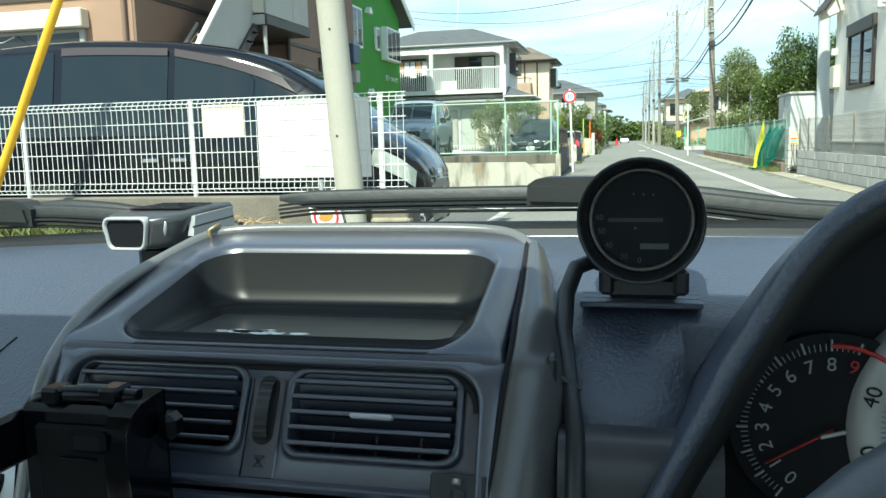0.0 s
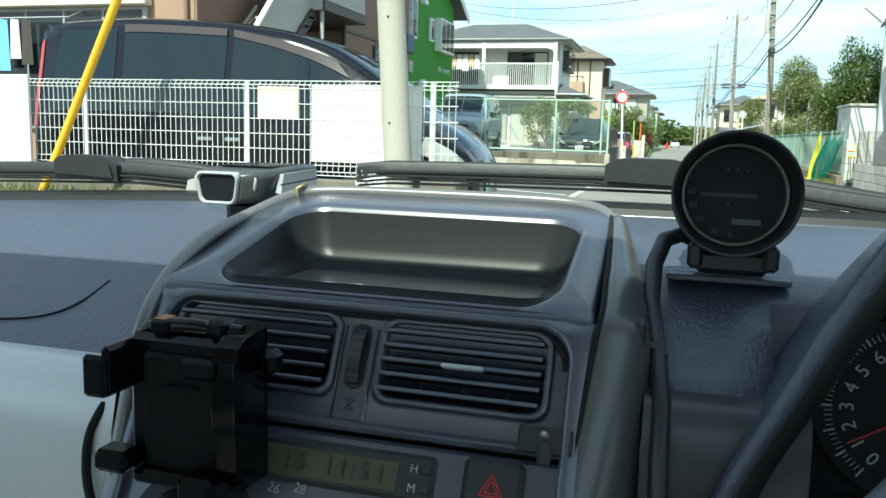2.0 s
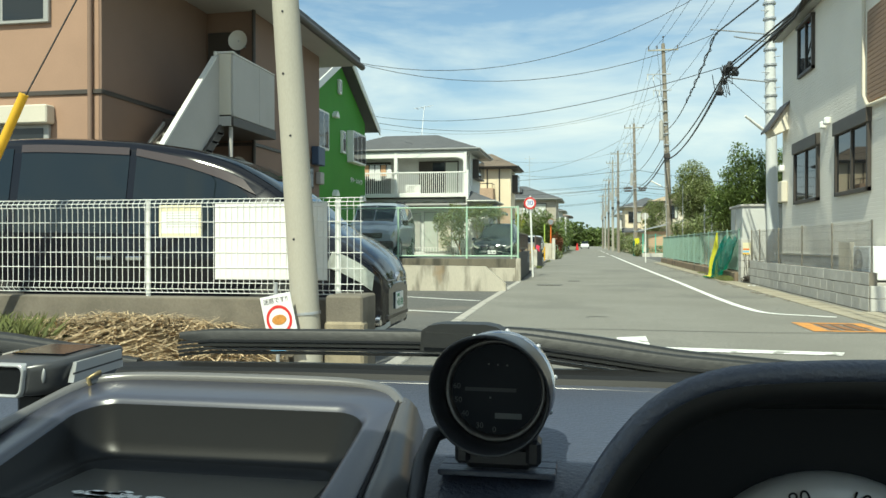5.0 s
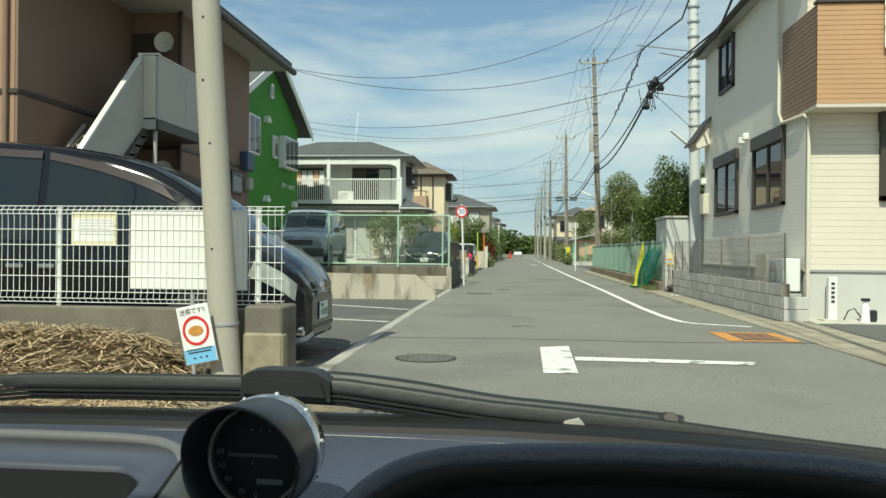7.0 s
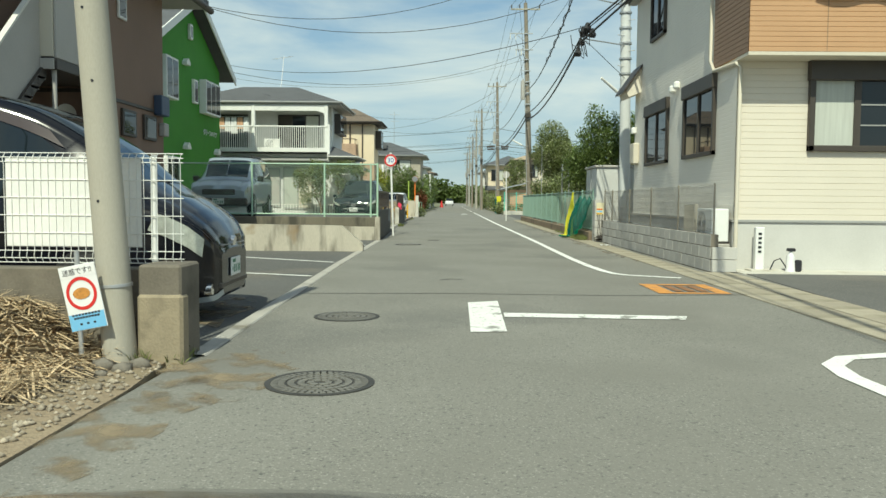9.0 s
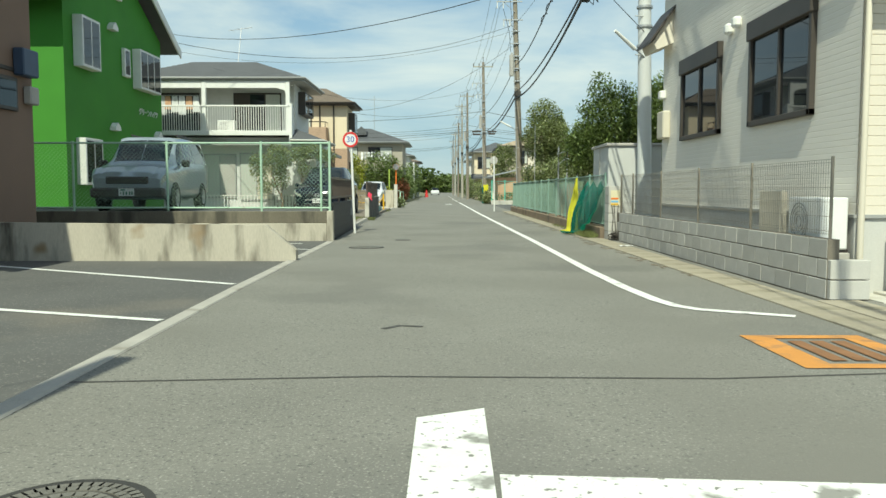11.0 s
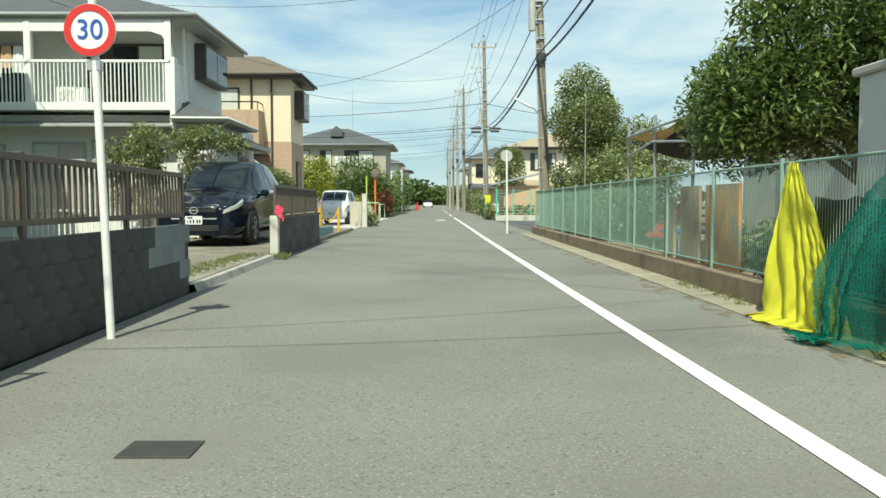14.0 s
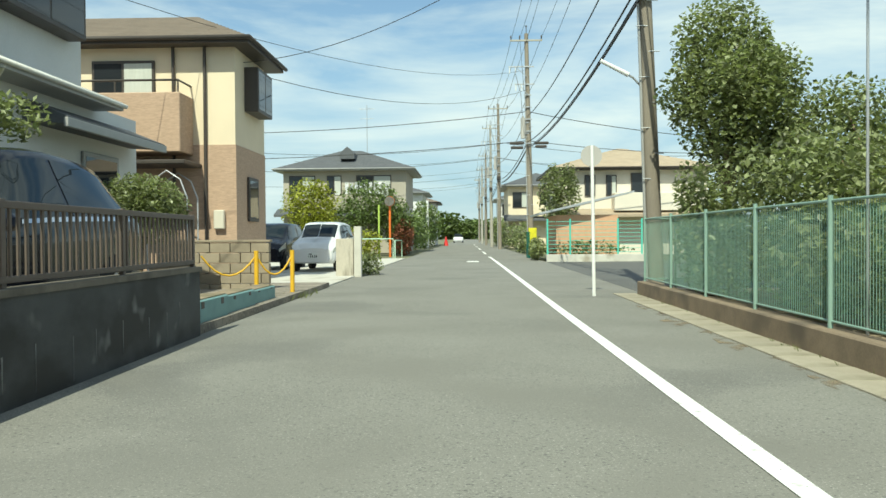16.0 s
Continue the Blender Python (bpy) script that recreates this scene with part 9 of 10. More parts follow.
part("side_trim", Geo().grid([[(x, y, z - 0.002), (x + 0.0012, y, z + 0.0004), (x + 0.005 * k, y + 0.001, z + 0.0012), (x + 0.011 * k, y + 0.003, z - 0.0008), (x + 0.0175 * k, y + 0.006, z - 0.006), (x + 0.0225 * k, y + 0.011, z - 0.017), (x + 0.025 * k, y + 0.02, z - 0.035), (x + 0.0285 * k, y + 0.034, z - 0.06), (x + 0.03 * k, y + 0.06, z - 0.1)] for i, (x, y, z) in enumerate(SEAM) for k in (0.55 + 0.45 * min(1.0, i / 10),)]), SIDE, con, "dark satin side of the console")
part("left_return", Geo().grid([[(-0.11, y, z), (-0.114, y + 0.006, z - 0.006), (-0.116, y + 0.02, z - 0.03), (-0.116, y + 0.04, z - 0.08)] for x, y, z in curve([(0, 0.868, 0.915), (0, 0.83, 0.911), (0, 0.785, 0.903), (0, 0.751, 0.891), (0, 0.729, 0.878), (0, 0.713, 0.861), (0, 0.7, 0.834), (0, 0.67, 0.77), (0, 0.64, 0.72)], 4)]), CONSOLE_EDGE, con)
# console face, laid on the sloped plane below the tray
F = Matrix(((1, 0, 0, 0), (0, 0.885, 0.466, 0.731), (0, -0.466, 0.885, 0.8905), (0, 0, 0, 1)))


def on_face(x0, n0, v0, x1, n1, v1, c=0.001):
    return Geo().box(x0, n0, v0, x1, n1, v1, c, F)


def holed(cx, cy, hx, hy, r, box, rings, n=52, back=0.0):
    """A face plate with a rounded opening; rings: (shrink, depth) from its lip inward."""
    q, edge = n // 4, []
    x0, y0, x1, y1 = box
    hole = rrect(cx, cy, hx, hy, r, n)
    for c, (sx, sy) in enumerate(((1, 1), (-1, 1), (-1, -1), (1, -1))):
        X, Y = (x1 if sx > 0 else x0), (y1 if sy > 0 else y0)
        for i in range(q):
            p = hole[c * q + i]
            on_side = (i <= q // 2) == (c % 2 == 0)
            edge.append((X, p[1] if abs(i - q // 2) > q // 2 - 1 else (Y if i == q // 2 else (p[1] + Y) / 2)) if on_side else ((p[0] if abs(i - q // 2) > q // 2 - 1 else (X if i == q // 2 else (p[0] + X) / 2)), Y))
            if i == q // 2:
                edge[-1] = (X, Y)
    rows = [[(p[0], rings[0][1] + back, p[1]) for p in edge]]
    for shrink, depth in rings:
        rows.append([(p[0], depth, p[1]) for p in rrect(cx, cy, hx - shrink, hy - shrink, max(r - shrink, 0.001), n)])
    return Geo().grid([[tuple(F @ Vector(p)) for p in row] for row in rows], True, True)


part("face_frame", holed(0.0105, -0.1435, 0.1085, 0.129, 0.018, (-0.111, -0.3, 0.1285, -0.0105), ((-0.002, -0.004), (0.0, -0.0035), (0.0012, -0.002), (0.0015, 0.008)), back=0.006), CONSOLE, con)
for x0, x1, c0, c1 in ((-0.0945, 0.0025, -0.1, 0.0035), (0.0225, 0.1105, 0.0215, 0.1205)):
    part("vent_panel", holed((x0 + x1) / 2, -0.0375, (x1 - x0) / 2, 0.022, 0.008, (c0, -0.07, c1, -0.0125), ((-0.0015, 0.004), (0.0, 0.0035), (0.001, 0.006), (0.001, 0.024))), CONSOLE, con)
part("centre_strip", on_face(0.0036, 0.0035, -0.07, 0.0214, 0.02, -0.0125, 0.001), CONSOLE, con)
part("face_ledge", on_face(-0.1, 0.0, -0.0745, 0.12, 0.02, -0.0695, 0.002), CONSOLE, con)
part("lower_face", on_face(-0.1, 0.002, -0.26, 0.12, 0.02, -0.0765, 0.002), CONSOLE, con)
# Black tube laid along the opening edge paints in its recess shade.
part("gap_shade_line", Geo().tube([tuple(F @ Vector((p[0], 0.003, p[1]))) for p in rrect(0.0105, -0.1435, 0.1062, 0.1268, 0.017, 56)[:28]], 0.0024, 6), VOID, con, "black line for the shade round the vent panel")
part("recess", on_face(-0.1, 0.034, -0.078, 0.12, 0.037, -0.005, 0), VOID, con)
for x0, x1 in ((-0.0945, 0.0025), (0.0225, 0.1105)):
    ring = [[tuple(F @ Vector((p[0], n, p[1]))) for p in rrect((x0 + x1) / 2, -0.0375, (x1 - x0) / 2 - i, 0.022 - i, 0.008)] for i, n in ((0.0005, 0.006), (0.0005, 0.002), (0.002, 0.0005), (0.0038, 0.002), (0.0045, 0.022))]
    part("vent_surround", Geo().grid(ring, True, True), CONSOLE, con)
    for k in range(5):
        v = -0.0235 - k * 0.0072
        s = Geo().prism([(-0.001, v - 0.0008), (-0.0005, v + 0.0008), (0.014, v + 0.0016), (0.014, v)], "x", x0 + 0.005, x1 - 0.005, F)
        s = part("vent_slat", s, SLAT, con)
        part("slat_edge", Geo().rod(F @ Vector((x0 + 0.005, -0.0012, v)), F @ Vector((x1 - 0.005, -0.0012, v)), 0.0012, n=8), CONSOLE, s)
    for k in range(3):
        x = x0 + (x1 - x0) * (k + 1) / 4
        part("vent_vane", on_face(x - 0.0008, 0.014, -0.057, x + 0.0008, 0.028, -0.018, 0), BLACK_PLASTIC, con)
part("vent_tab", on_face(0.058, -0.006, -0.04, 0.0785, 0.0, -0.0378, 0.0008), SILVER, con, "silver ribbed vent tab")
part("wheel_slot", Geo().prism(rrect(0.0125, -0.0375, 0.0052, 0.0165, 0.005, 32), "y", 0.0026, 0.0045, F), SEAL, con)
part("thumbwheel", Geo().grid([[tuple(F @ Vector((0.0125 + u, 0.0035 - (0.0052 + 0.0005 * (i % 2)) * math.cos(a), -0.0375 + 0.0145 * math.sin(a)))) for u in (-0.0033, 0.0, 0.0033)] for i, a in enumerate([math.pi * (i / 22 - 0.5) for i in range(23)])], False), BLACK_PLASTIC, con)
part("closed_mark", Geo().box(0.01, 0.0027, -0.0645, 0.015, 0.0036, -0.064, 0, F).box(0.01, 0.0027, -0.0595, 0.015, 0.0036, -0.059, 0, F).rod(F @ Vector((0.01, 0.0031, -0.0642)), F @ Vector((0.015, 0.0031, -0.0593)), 0.0003, n=4).rod(F @ Vector((0.015, 0.0031, -0.0642)), F @ Vector((0.01, 0.0031, -0.0593)), 0.0003, n=4), BLACK_PLASTIC, con)
for k in range(3):
    part("vent_mark", on_face(0.009, 0.0028, -0.0195 + k * 0.0016, 0.0155, 0.0045, -0.0189 + k * 0.0016, 0), BLACK_PLASTIC, con)
part("clock_bezel", on_face(-0.034, 0.0, -0.1025, 0.0625, 0.006, -0.081, 0.002), BLACK_PLASTIC, con)
part("clock_lcd", on_face(-0.029, -0.0006, -0.0995, 0.044, 0.004, -0.0855, 0.0005), LCD, con)
for lab, x in (("1", -0.0115), ("5", -0.0045), ("1", 0.0105), ("1", 0.0175), (":", 0.0228), ("5", 0.0285), ("1", 0.0365)):
    letters("clock_digit", lab, 0.0125, F @ pose(x, -0.001, -0.0925, 90), LCD_INK, con, 0.0001)
for lab, v in (("H", -0.0878), ("M", -0.0965)):
    letters("button_letter", lab, 0.0055, F @ pose(0.052, -0.0005, v, 90), DIAL_WHITE, con, 0.0001)
    part("clock_button", on_face(0.0555, -0.002, v - 0.002, 0.0605, 0.003, v + 0.002, 0.0006), BLACK_PLASTIC, con)
part("hazard_button", on_face(0.0755, -0.003, -0.103, 0.1035, 0.004, -0.0785, 0.0025), BLACK_PLASTIC, con)
g = Geo()
for s, i in ((0.0062, 0), (0.0036, 1)):
    for a, b in ((0, 1), (1, 2), (2, 0)):
        P = [(0.0895 + s * math.sin(t), -0.0918 + s * math.cos(t)) for t in (0, 2.094, 4.189)]
        g.rod(F @ Vector((P[a][0], -0.0032, P[a][1])), F @ Vector((P[b][0], -0.0032, P[b][1])), 0.0004, n=5)
part("hazard_triangle", g, NEEDLE, con, "thin red warning triangle")
part("bracket_plate", on_face(0.0985, -0.0035, -0.0735, 0.1235, 0.001, -0.0615, 0.0008), BLACK_PLASTIC, con)
part("bracket_tab", on_face(0.1085, -0.0065, -0.079, 0.1145, -0.003, -0.068, 0.0012), BLACK_PLASTIC, con)
part("bracket_lug", on_face(0.1085, -0.0052, -0.0665, 0.1125, -0.003, -0.0635, 0.0006), CONSOLE_EDGE, con)
part("bracket_screw", Geo().rod(F @ Vector((0.1105, 0, -0.0645)), F @ Vector((0.1105, -0.006, -0.0645)), 0.0009, n=8), SILVER, con)
part("climate_dial", Geo().grid([[tuple(F @ Vector((-0.055 + r * math.cos(2 * math.pi * i / 30), n, -0.135 + r * math.sin(2 * math.pi * i / 30)))) for i in range(30)] for r, n in ((0.036, 0.003), (0.034, -0.001), (0.024, -0.001), (0.022, -0.012), (0.001, -0.013))], True, True), BLACK_PLASTIC, con)
for lab, x, v in (("26", -0.0165, -0.106), ("28", -0.003, -0.1045)):
    letters("dial_numeral", lab, 0.0065, F @ pose(x, 0.0012, v, 90, 10), DIAL_WHITE, con, 0.0001)
part("cable_clip", Geo().box(0.146, 0.735, 0.842, 0.151, 0.745, 0.882, 0.0015), BLACK_PLASTIC, con)
part("gold_clip", Geo().tube([(-0.095, 0.868, 0.915), (-0.0945, 0.862, 0.927), (-0.092, 0.872, 0.93)], 0.0016, 6), mat("dull_brass", (0.3, 0.24, 0.13), 0.4, metal=0.8, bump=0.0), con)

# instrument hood and dials
ARCH = [(-0.217, 0.75), (-0.206, 0.79), (-0.197, 0.818), (-0.187, 0.84), (-0.174, 0.866), (-0.163, 0.89), (-0.15, 0.914), (-0.138, 0.935), (-0.121, 0.955), (-0.099, 0.967), (-0.066, 0.972), (0, 0.974), (0.066, 0.972), (0.099, 0.967), (0.121, 0.955), (0.138, 0.935), (0.15, 0.914), (0.163, 0.89), (0.174, 0.866), (0.183, 0.84), (0.19, 0.818), (0.196, 0.79), (0.205, 0.75)]


def arch(y, k, drop, zs=1.0):
    return [(DX + x * k, y, 0.83 + (z - 0.83) * zs - drop) for x, h, z in curve([(x, 0, z) for x, z in ARCH], 3)]


hood = part("instrument_hood", Geo().grid([arch(0.95, 0.8, 0.0, 0.35), arch(0.9, 0.86, 0.0, 0.5), arch(0.85, 0.92, 0.0, 0.66), arch(0.8, 0.96, 0.0, 0.79), arch(0.765, 0.985, 0.0, 0.88), arch(0.735, 0.995, 0.002, 0.96), arch(0.72, 1.0, 0.003), arch(0.713, 0.985, 0.003, 0.985), arch(0.7125, 0.965, 0.003, 0.965)]), DASH, CAR, "curved charcoal instrument hood")
part("hood_lining", Geo().grid([arch(0.7127, 0.966, 0.003, 0.966), arch(0.712, 0.94, 0.003, 0.94), arch(0.718, 0.905, 0.002, 0.88), arch(0.75, 0.885, 0.0, 0.82), arch(0.79, 0.87, 0.0, 0.75)]), SEAL, hood, "matt black hood lining")
part("hood_edge", Geo().tube(arch(0.7135, 0.983, 0.003, 0.983), 0.0045, 8), DASH, hood)
back = arch(0.788, 0.872, 0.0, 0.755)
part("cluster_panel", Geo().add(back, [tuple(range(len(back)))]), DIAL, hood)
part("column_shroud", Geo().box(DX - 0.15, 0.74, 0.7, DX + 0.15, 0.79, 0.785, 0.01), BLACK_PLASTIC, hood)
TX, TZ, TY = 0.28, 0.84, 0.779
tach = part("tachometer", Geo().rod((TX, TY + 0.006, TZ), (TX, TY, TZ), 0.047, n=40), DIAL, hood)
for k in range(10):
    a = radians(236 - k * 18)
    letters("numeral", str(k), 0.0095, Matrix.Translation((TX + 0.0315 * math.cos(a), TY - 0.0012, TZ + 0.0315 * math.sin(a))) @ pose(0, 0, 0, 90, 0, 0) @ Matrix.Rotation(a - math.pi / 2, 4, "Z"), DIAL_WHITE if k < 9 else NEEDLE, tach, 0.0001)
g = Geo()
for k in range(46):
    a = radians(236 - k * 3.6)
    l, w = (0.0055, 0.0007) if k % 5 == 0 else (0.0035, 0.0003)
    g.rod((TX + 0.0385 * math.cos(a), TY - 0.001, TZ + 0.0385 * math.sin(a)), (TX + (0.0385 + l) * math.cos(a), TY - 0.001, TZ + (0.0385 + l) * math.sin(a)), w, n=4)
part("tick_marks", g, DIAL_WHITE, tach)
part("red_zone", Geo().tube([(TX + 0.041 * math.cos(radians(d)), TY - 0.001, TZ + 0.041 * math.sin(radians(d))) for d in range(56, 93, 4)], 0.0014, 5), NEEDLE, tach)
a = radians(212)
part("needle", Geo().rod((TX, TY - 0.004, TZ), (TX + 0.036 * math.cos(a), TY - 0.004, TZ + 0.036 * math.sin(a)), 0.0008, 0.0004, 6), NEEDLE, tach, "red needle near idle")
part("needle_hub", Geo().rod((TX + 0.006 * math.cos(a + 3.14), TY - 0.006, TZ), (TX + 0.007 * math.cos(a), TY - 0.006, TZ + 0.006 * math.sin(a)), 0.0012, n=6), SILVER, tach)
SX, SZ = 0.352, 0.842
speedo = part("speedometer", Geo().grid([[(SX + r * math.cos(2 * math.pi * i / 48), y, SZ + r * math.sin(2 * math.pi * i / 48)) for i in range(48)] for r, y in ((0.066, 0.788), (0.0655, 0.778), (0.047, 0.777), (0.046, 0.779))], True, True), DIAL_SILVER, hood, "silver ring speedometer")
part("inner_dial", Geo().rod((SX, 0.786, SZ), (SX, 0.781, SZ), 0.0475, n=40), DIAL, speedo)
for k in range(10):
    a = radians(225 - k * 30)
    letters("numeral", str(k * 20), 0.0105, Matrix.Translation((SX + 0.0565 * math.cos(a), 0.7765, SZ + 0.0565 * math.sin(a))) @ pose(0, 0, 0, 90, 0, 0) @ Matrix.Rotation(a - math.pi / 2, 4, "Z"), DIAL, speedo, 0.0001)
g = Geo()
for k in range(91):
    a = radians(225 - k * 3)
    g.rod((SX + 0.0475 * math.cos(a), 0.7765, SZ + 0.0475 * math.sin(a)), (SX + 0.0505 * math.cos(a), 0.7765, SZ + 0.0505 * math.sin(a)), 0.0004, n=4)
part("tick_marks", g, DIAL_WHITE, speedo)
# steering wheel
WX = Matrix.Translation((DX - 0.008, 0.595, 0.725)) @ Matrix.Rotation(radians(-24), 4, "X")
sw = part("steering_wheel", Geo().tube([tuple(WX @ Vector((0.183 * math.cos(2 * math.pi * i / 48), 0, 0.183 * math.sin(2 * math.pi * i / 48)))) for i in range(49)], 0.0155, 12, False), mat("steering_leather", (0.09, 0.1, 0.115), 0.35, var=0.1, fine=300, bump=0.2, depth=0.0008), CAR, "charcoal leather steering wheel")
part("hub", Geo().ball(tuple(WX @ Vector((0, 0.03, -0.01))), 0.07, 14, (1, 0.5, 0.9)), BLACK_PLASTIC, sw)
for a in (0.0, math.pi, -math.pi / 2):
    part("spoke", Geo().tube([tuple(WX @ Vector((0.05 * math.cos(a), 0.025, 0.05 * math.sin(a)))), tuple(WX @ Vector((0.178 * math.cos(a), 0, 0.178 * math.sin(a))))], [0.02, 0.013], 8), BLACK_PLASTIC, sw)
part("steering_column", Geo().rod(WX @ Vector((0, 0.03, -0.01)), (DX, 0.8, 0.74), 0.035, n=12), BLACK_PLASTIC, CAR)

# round add-on gauge on the dash
G0, GD = Vector((0.19, 0.812, 0.939)), Vector((-0.03, -0.995, 0.06)).normalized()
GU = Vector((0, 0, 1)) - GD * GD.z
GU.normalize()
GR = GU.cross(GD)


def gring(r, s, n=40, tall=0.0):
    return [tuple(G0 + GD * (s + tall * max(0, math.sin(2 * math.pi * i / n))) + (GR * math.cos(2 * math.pi * i / n) + GU * math.sin(2 * math.pi * i / n)) * r * 0.92) for i in range(n)]


GAUGE_PRINT = mat("dim_gauge_print", (0.12, 0.13, 0.135), 0.6, var=0.05, bump=0.0)
pod = thing("boost_gauge", (0.19, 0.82, 0.897), "round black add-on gauge with a chrome rear ring", "gauge")
part("visor", Geo().grid([gring(0.0325, 0.0), gring(0.0332, 0.018), gring(0.034, 0.036, tall=0.014), gring(0.0335, 0.0375, tall=0.014), gring(0.0322, 0.037, tall=0.014), gring(0.0305, 0.018), gring(0.0295, 0.012)], True, True), BLACK_PLASTIC, pod)
part("rear_ring", Geo().grid([gring(0.03, -0.017), gring(0.0328, -0.015), gring(0.0338, -0.004), gring(0.0338, 0.001), gring(0.032, 0.002)], True, True), CHROME, pod)
part("rear_cap", Geo().grid([gring(0.03, -0.017), gring(0.02, -0.022), gring(0.0005, -0.023)], True, True), BLACK_PLASTIC, pod)
part("bezel", Geo().grid([gring(0.0297, 0.014), gring(0.0285, 0.0155), gring(0.0265, 0.012), gring(0.0262, 0.009)], True, True), mat("dark_bezel", (0.13, 0.125, 0.12), 0.35, metal=0.6, var=0.05, bump=0.0), pod)
part("dial_glass", Geo().grid([gring(0.0268, 0.0095), gring(0.0005, 0.0095)], True, True), mat("smoked_dial", (0.005, 0.008, 0.014), 0.45, var=0.05, bump=0.0, spec=0.2), pod)
GM = Matrix((GR.to_tuple() + (0,), GU.to_tuple() + (0,), GD.to_tuple() + (0,), (0, 0, 0, 1))).transposed()
GM.translation = G0 + GD * 0.0102
for lab, d, r in (("0", -92, 0.0215), ("30", -114, 0.0215), ("40", -141, 0.0215), ("50", -163, 0.0215), ("60", 177, 0.0215)):
    a = radians(d)
    letters("numeral", lab, 0.0042, GM @ Matrix.Translation((-r * math.cos(a) * -1, r * math.sin(a), 0)), GAUGE_PRINT, pod, 0.00005)
part("brand_bar", Geo().box(-0.0005, -0.0155, 0, 0.014, -0.0125, 0.0002, 0, GM), GAUGE_PRINT, pod, "pale brand mark bar")
part("brand_bar", Geo().box(-0.017, -0.0012, 0, 0.011, 0.0008, 0.0002, 0, GM), mat("faint_gauge_print", (0.05, 0.055, 0.06), 0.6, var=0.05, bump=0.0), pod, "dim brand mark bar")
for x, y in ((-0.004, 0.0135), (0.001, 0.0132), (-0.003, -0.0045), (0.006, 0.013)):
    part("indicator", Geo().box(x - 0.0005, y - 0.0005, 0, x + 0.0005, y + 0.0005, 0.0003, 0, GM), GAUGE_PRINT, pod)
g = Geo()
for k in range(30):
    a = radians(-85 - k * 5)
    p, q2 = (Matrix.Translation((0, 0, 0)) @ Vector((s * math.cos(a), s * math.sin(a), 0)) for s in (0.0243, 0.0256))
    g.rod(GM @ p, GM @ q2, 0.00016, n=4)
part("tick_marks", g, GAUGE_PRINT, pod)
for k in range(10):
    a = 2 * math.pi * (k + 0.3) / 10
    c = G0 + GD * -0.006 + (GR * math.cos(a) + GU * math.sin(a)) * 0.0308
    part("rivet", Geo().ball(c, 0.0016, 8), SILVER, pod)
part("stand", Geo().box(0.172, 0.8, 0.897, 0.21, 0.822, 0.91, 0.003), BLACK_PLASTIC, pod)
part("stand_ear", Geo().box(0.168, 0.796, 0.9, 0.176, 0.812, 0.914, 0.002), BLACK_PLASTIC, pod)
part("stand_ear", Geo().box(0.206, 0.796, 0.9, 0.214, 0.812, 0.914, 0.002), BLACK_PLASTIC, pod)
for k in range(4):
    part("base_strip", Geo().box(0.158, 0.8 + k * 0.0125, 0.8925, 0.2215, 0.8115 + k * 0.0125, 0.8957, 0.0006), DASH, pod, "grey adhesive base strip")
part("cable", Geo().tube([(0.176, 0.812, 0.912), (0.165, 0.806, 0.917), (0.156, 0.8, 0.914), (0.1515, 0.79, 0.902), (0.1515, 0.77, 0.886), (0.1555, 0.75, 0.868), (0.16, 0.73, 0.846), (0.1605, 0.714, 0.82), (0.162, 0.708, 0.78), (0.164, 0.71, 0.74)], 0.0046, 10), BLACK_PLASTIC, pod)
part("cable_tie", Geo().tube([(0.1475, 0.745, 0.872), (0.155, 0.7445, 0.868), (0.1615, 0.746, 0.864)], 0.0018, 6), BLACK_PLASTIC, pod)

# radar detector
det = thing("radar_detector", (-0.135, 0.89, 0.89), "silver and black radar detector on the dash", "radar detector")
R = Matrix.Translation((-0.144, 0.853, 0.926)) @ Matrix.Rotation(radians(-1), 4, "Z") @ Matrix.Rotation(radians(1.5), 4, "X")
SHELL = mat("grey_detector_shell", (0.07, 0.073, 0.078), 0.3, metal=0.3, var=0.05, bump=0.0)


def trapeze(hx, top, bottom, narrow, r=0.005, n=40):
    """A rounded outline that narrows downwards."""
    return [(x * (1 - narrow * (top - z) / (top - bottom)), z) for x, z in ((p[0], p[1] + (top + bottom) / 2) for p in rrect(0, 0, hx, (top - bottom) / 2, r, n))]


n = 40
ends = [[tuple(R @ Vector((x + cx, y, z))) for x, z in trapeze(hx, top, bottom, 0.22, r)] for y, cx, hx, top, bottom, r in ((-0.001, -0.004, 0.0185, 0.0095, -0.0105, 0.005), (0.002, -0.003, 0.0245, 0.0108, -0.0112, 0.006), (0.009, 0.0, 0.0295, 0.0118, -0.0112, 0.006), (0.018, 0.001, 0.031, 0.0125, -0.011, 0.005), (0.045, 0.002, 0.031, 0.0135, -0.0105, 0.004), (0.074, 0.003, 0.0305, 0.0135, -0.0095, 0.004), (0.079, 0.003, 0.0285, 0.0118, -0.008, 0.004))]
part("body", Geo().grid(ends, True, True).add(ends[0], [tuple(range(n - 1, -1, -1))]).add(ends[-1], [tuple(range(n))]), SHELL, det)
part("bezel", Geo().grid([[tuple(R @ Vector((x - 0.006, y, z))) for x, z in trapeze(0.0178 - i, 0.0112 - i, -0.0118 + i, 0.2, 0.005)] for i, y in ((0, 0.002), (0.0, -0.0035), (0.0006, -0.0045), (0.0017, -0.0045), (0.0024, -0.002))], True, True), SILVER, det, "bright silver bezel")
part("lens", Geo().add([tuple(R @ Vector((x - 0.006, -0.0025, z))) for x, z in trapeze(0.0155, 0.0088, -0.0094, 0.2, 0.004)], [tuple(range(n - 1, -1, -1))]), DIAL, det)
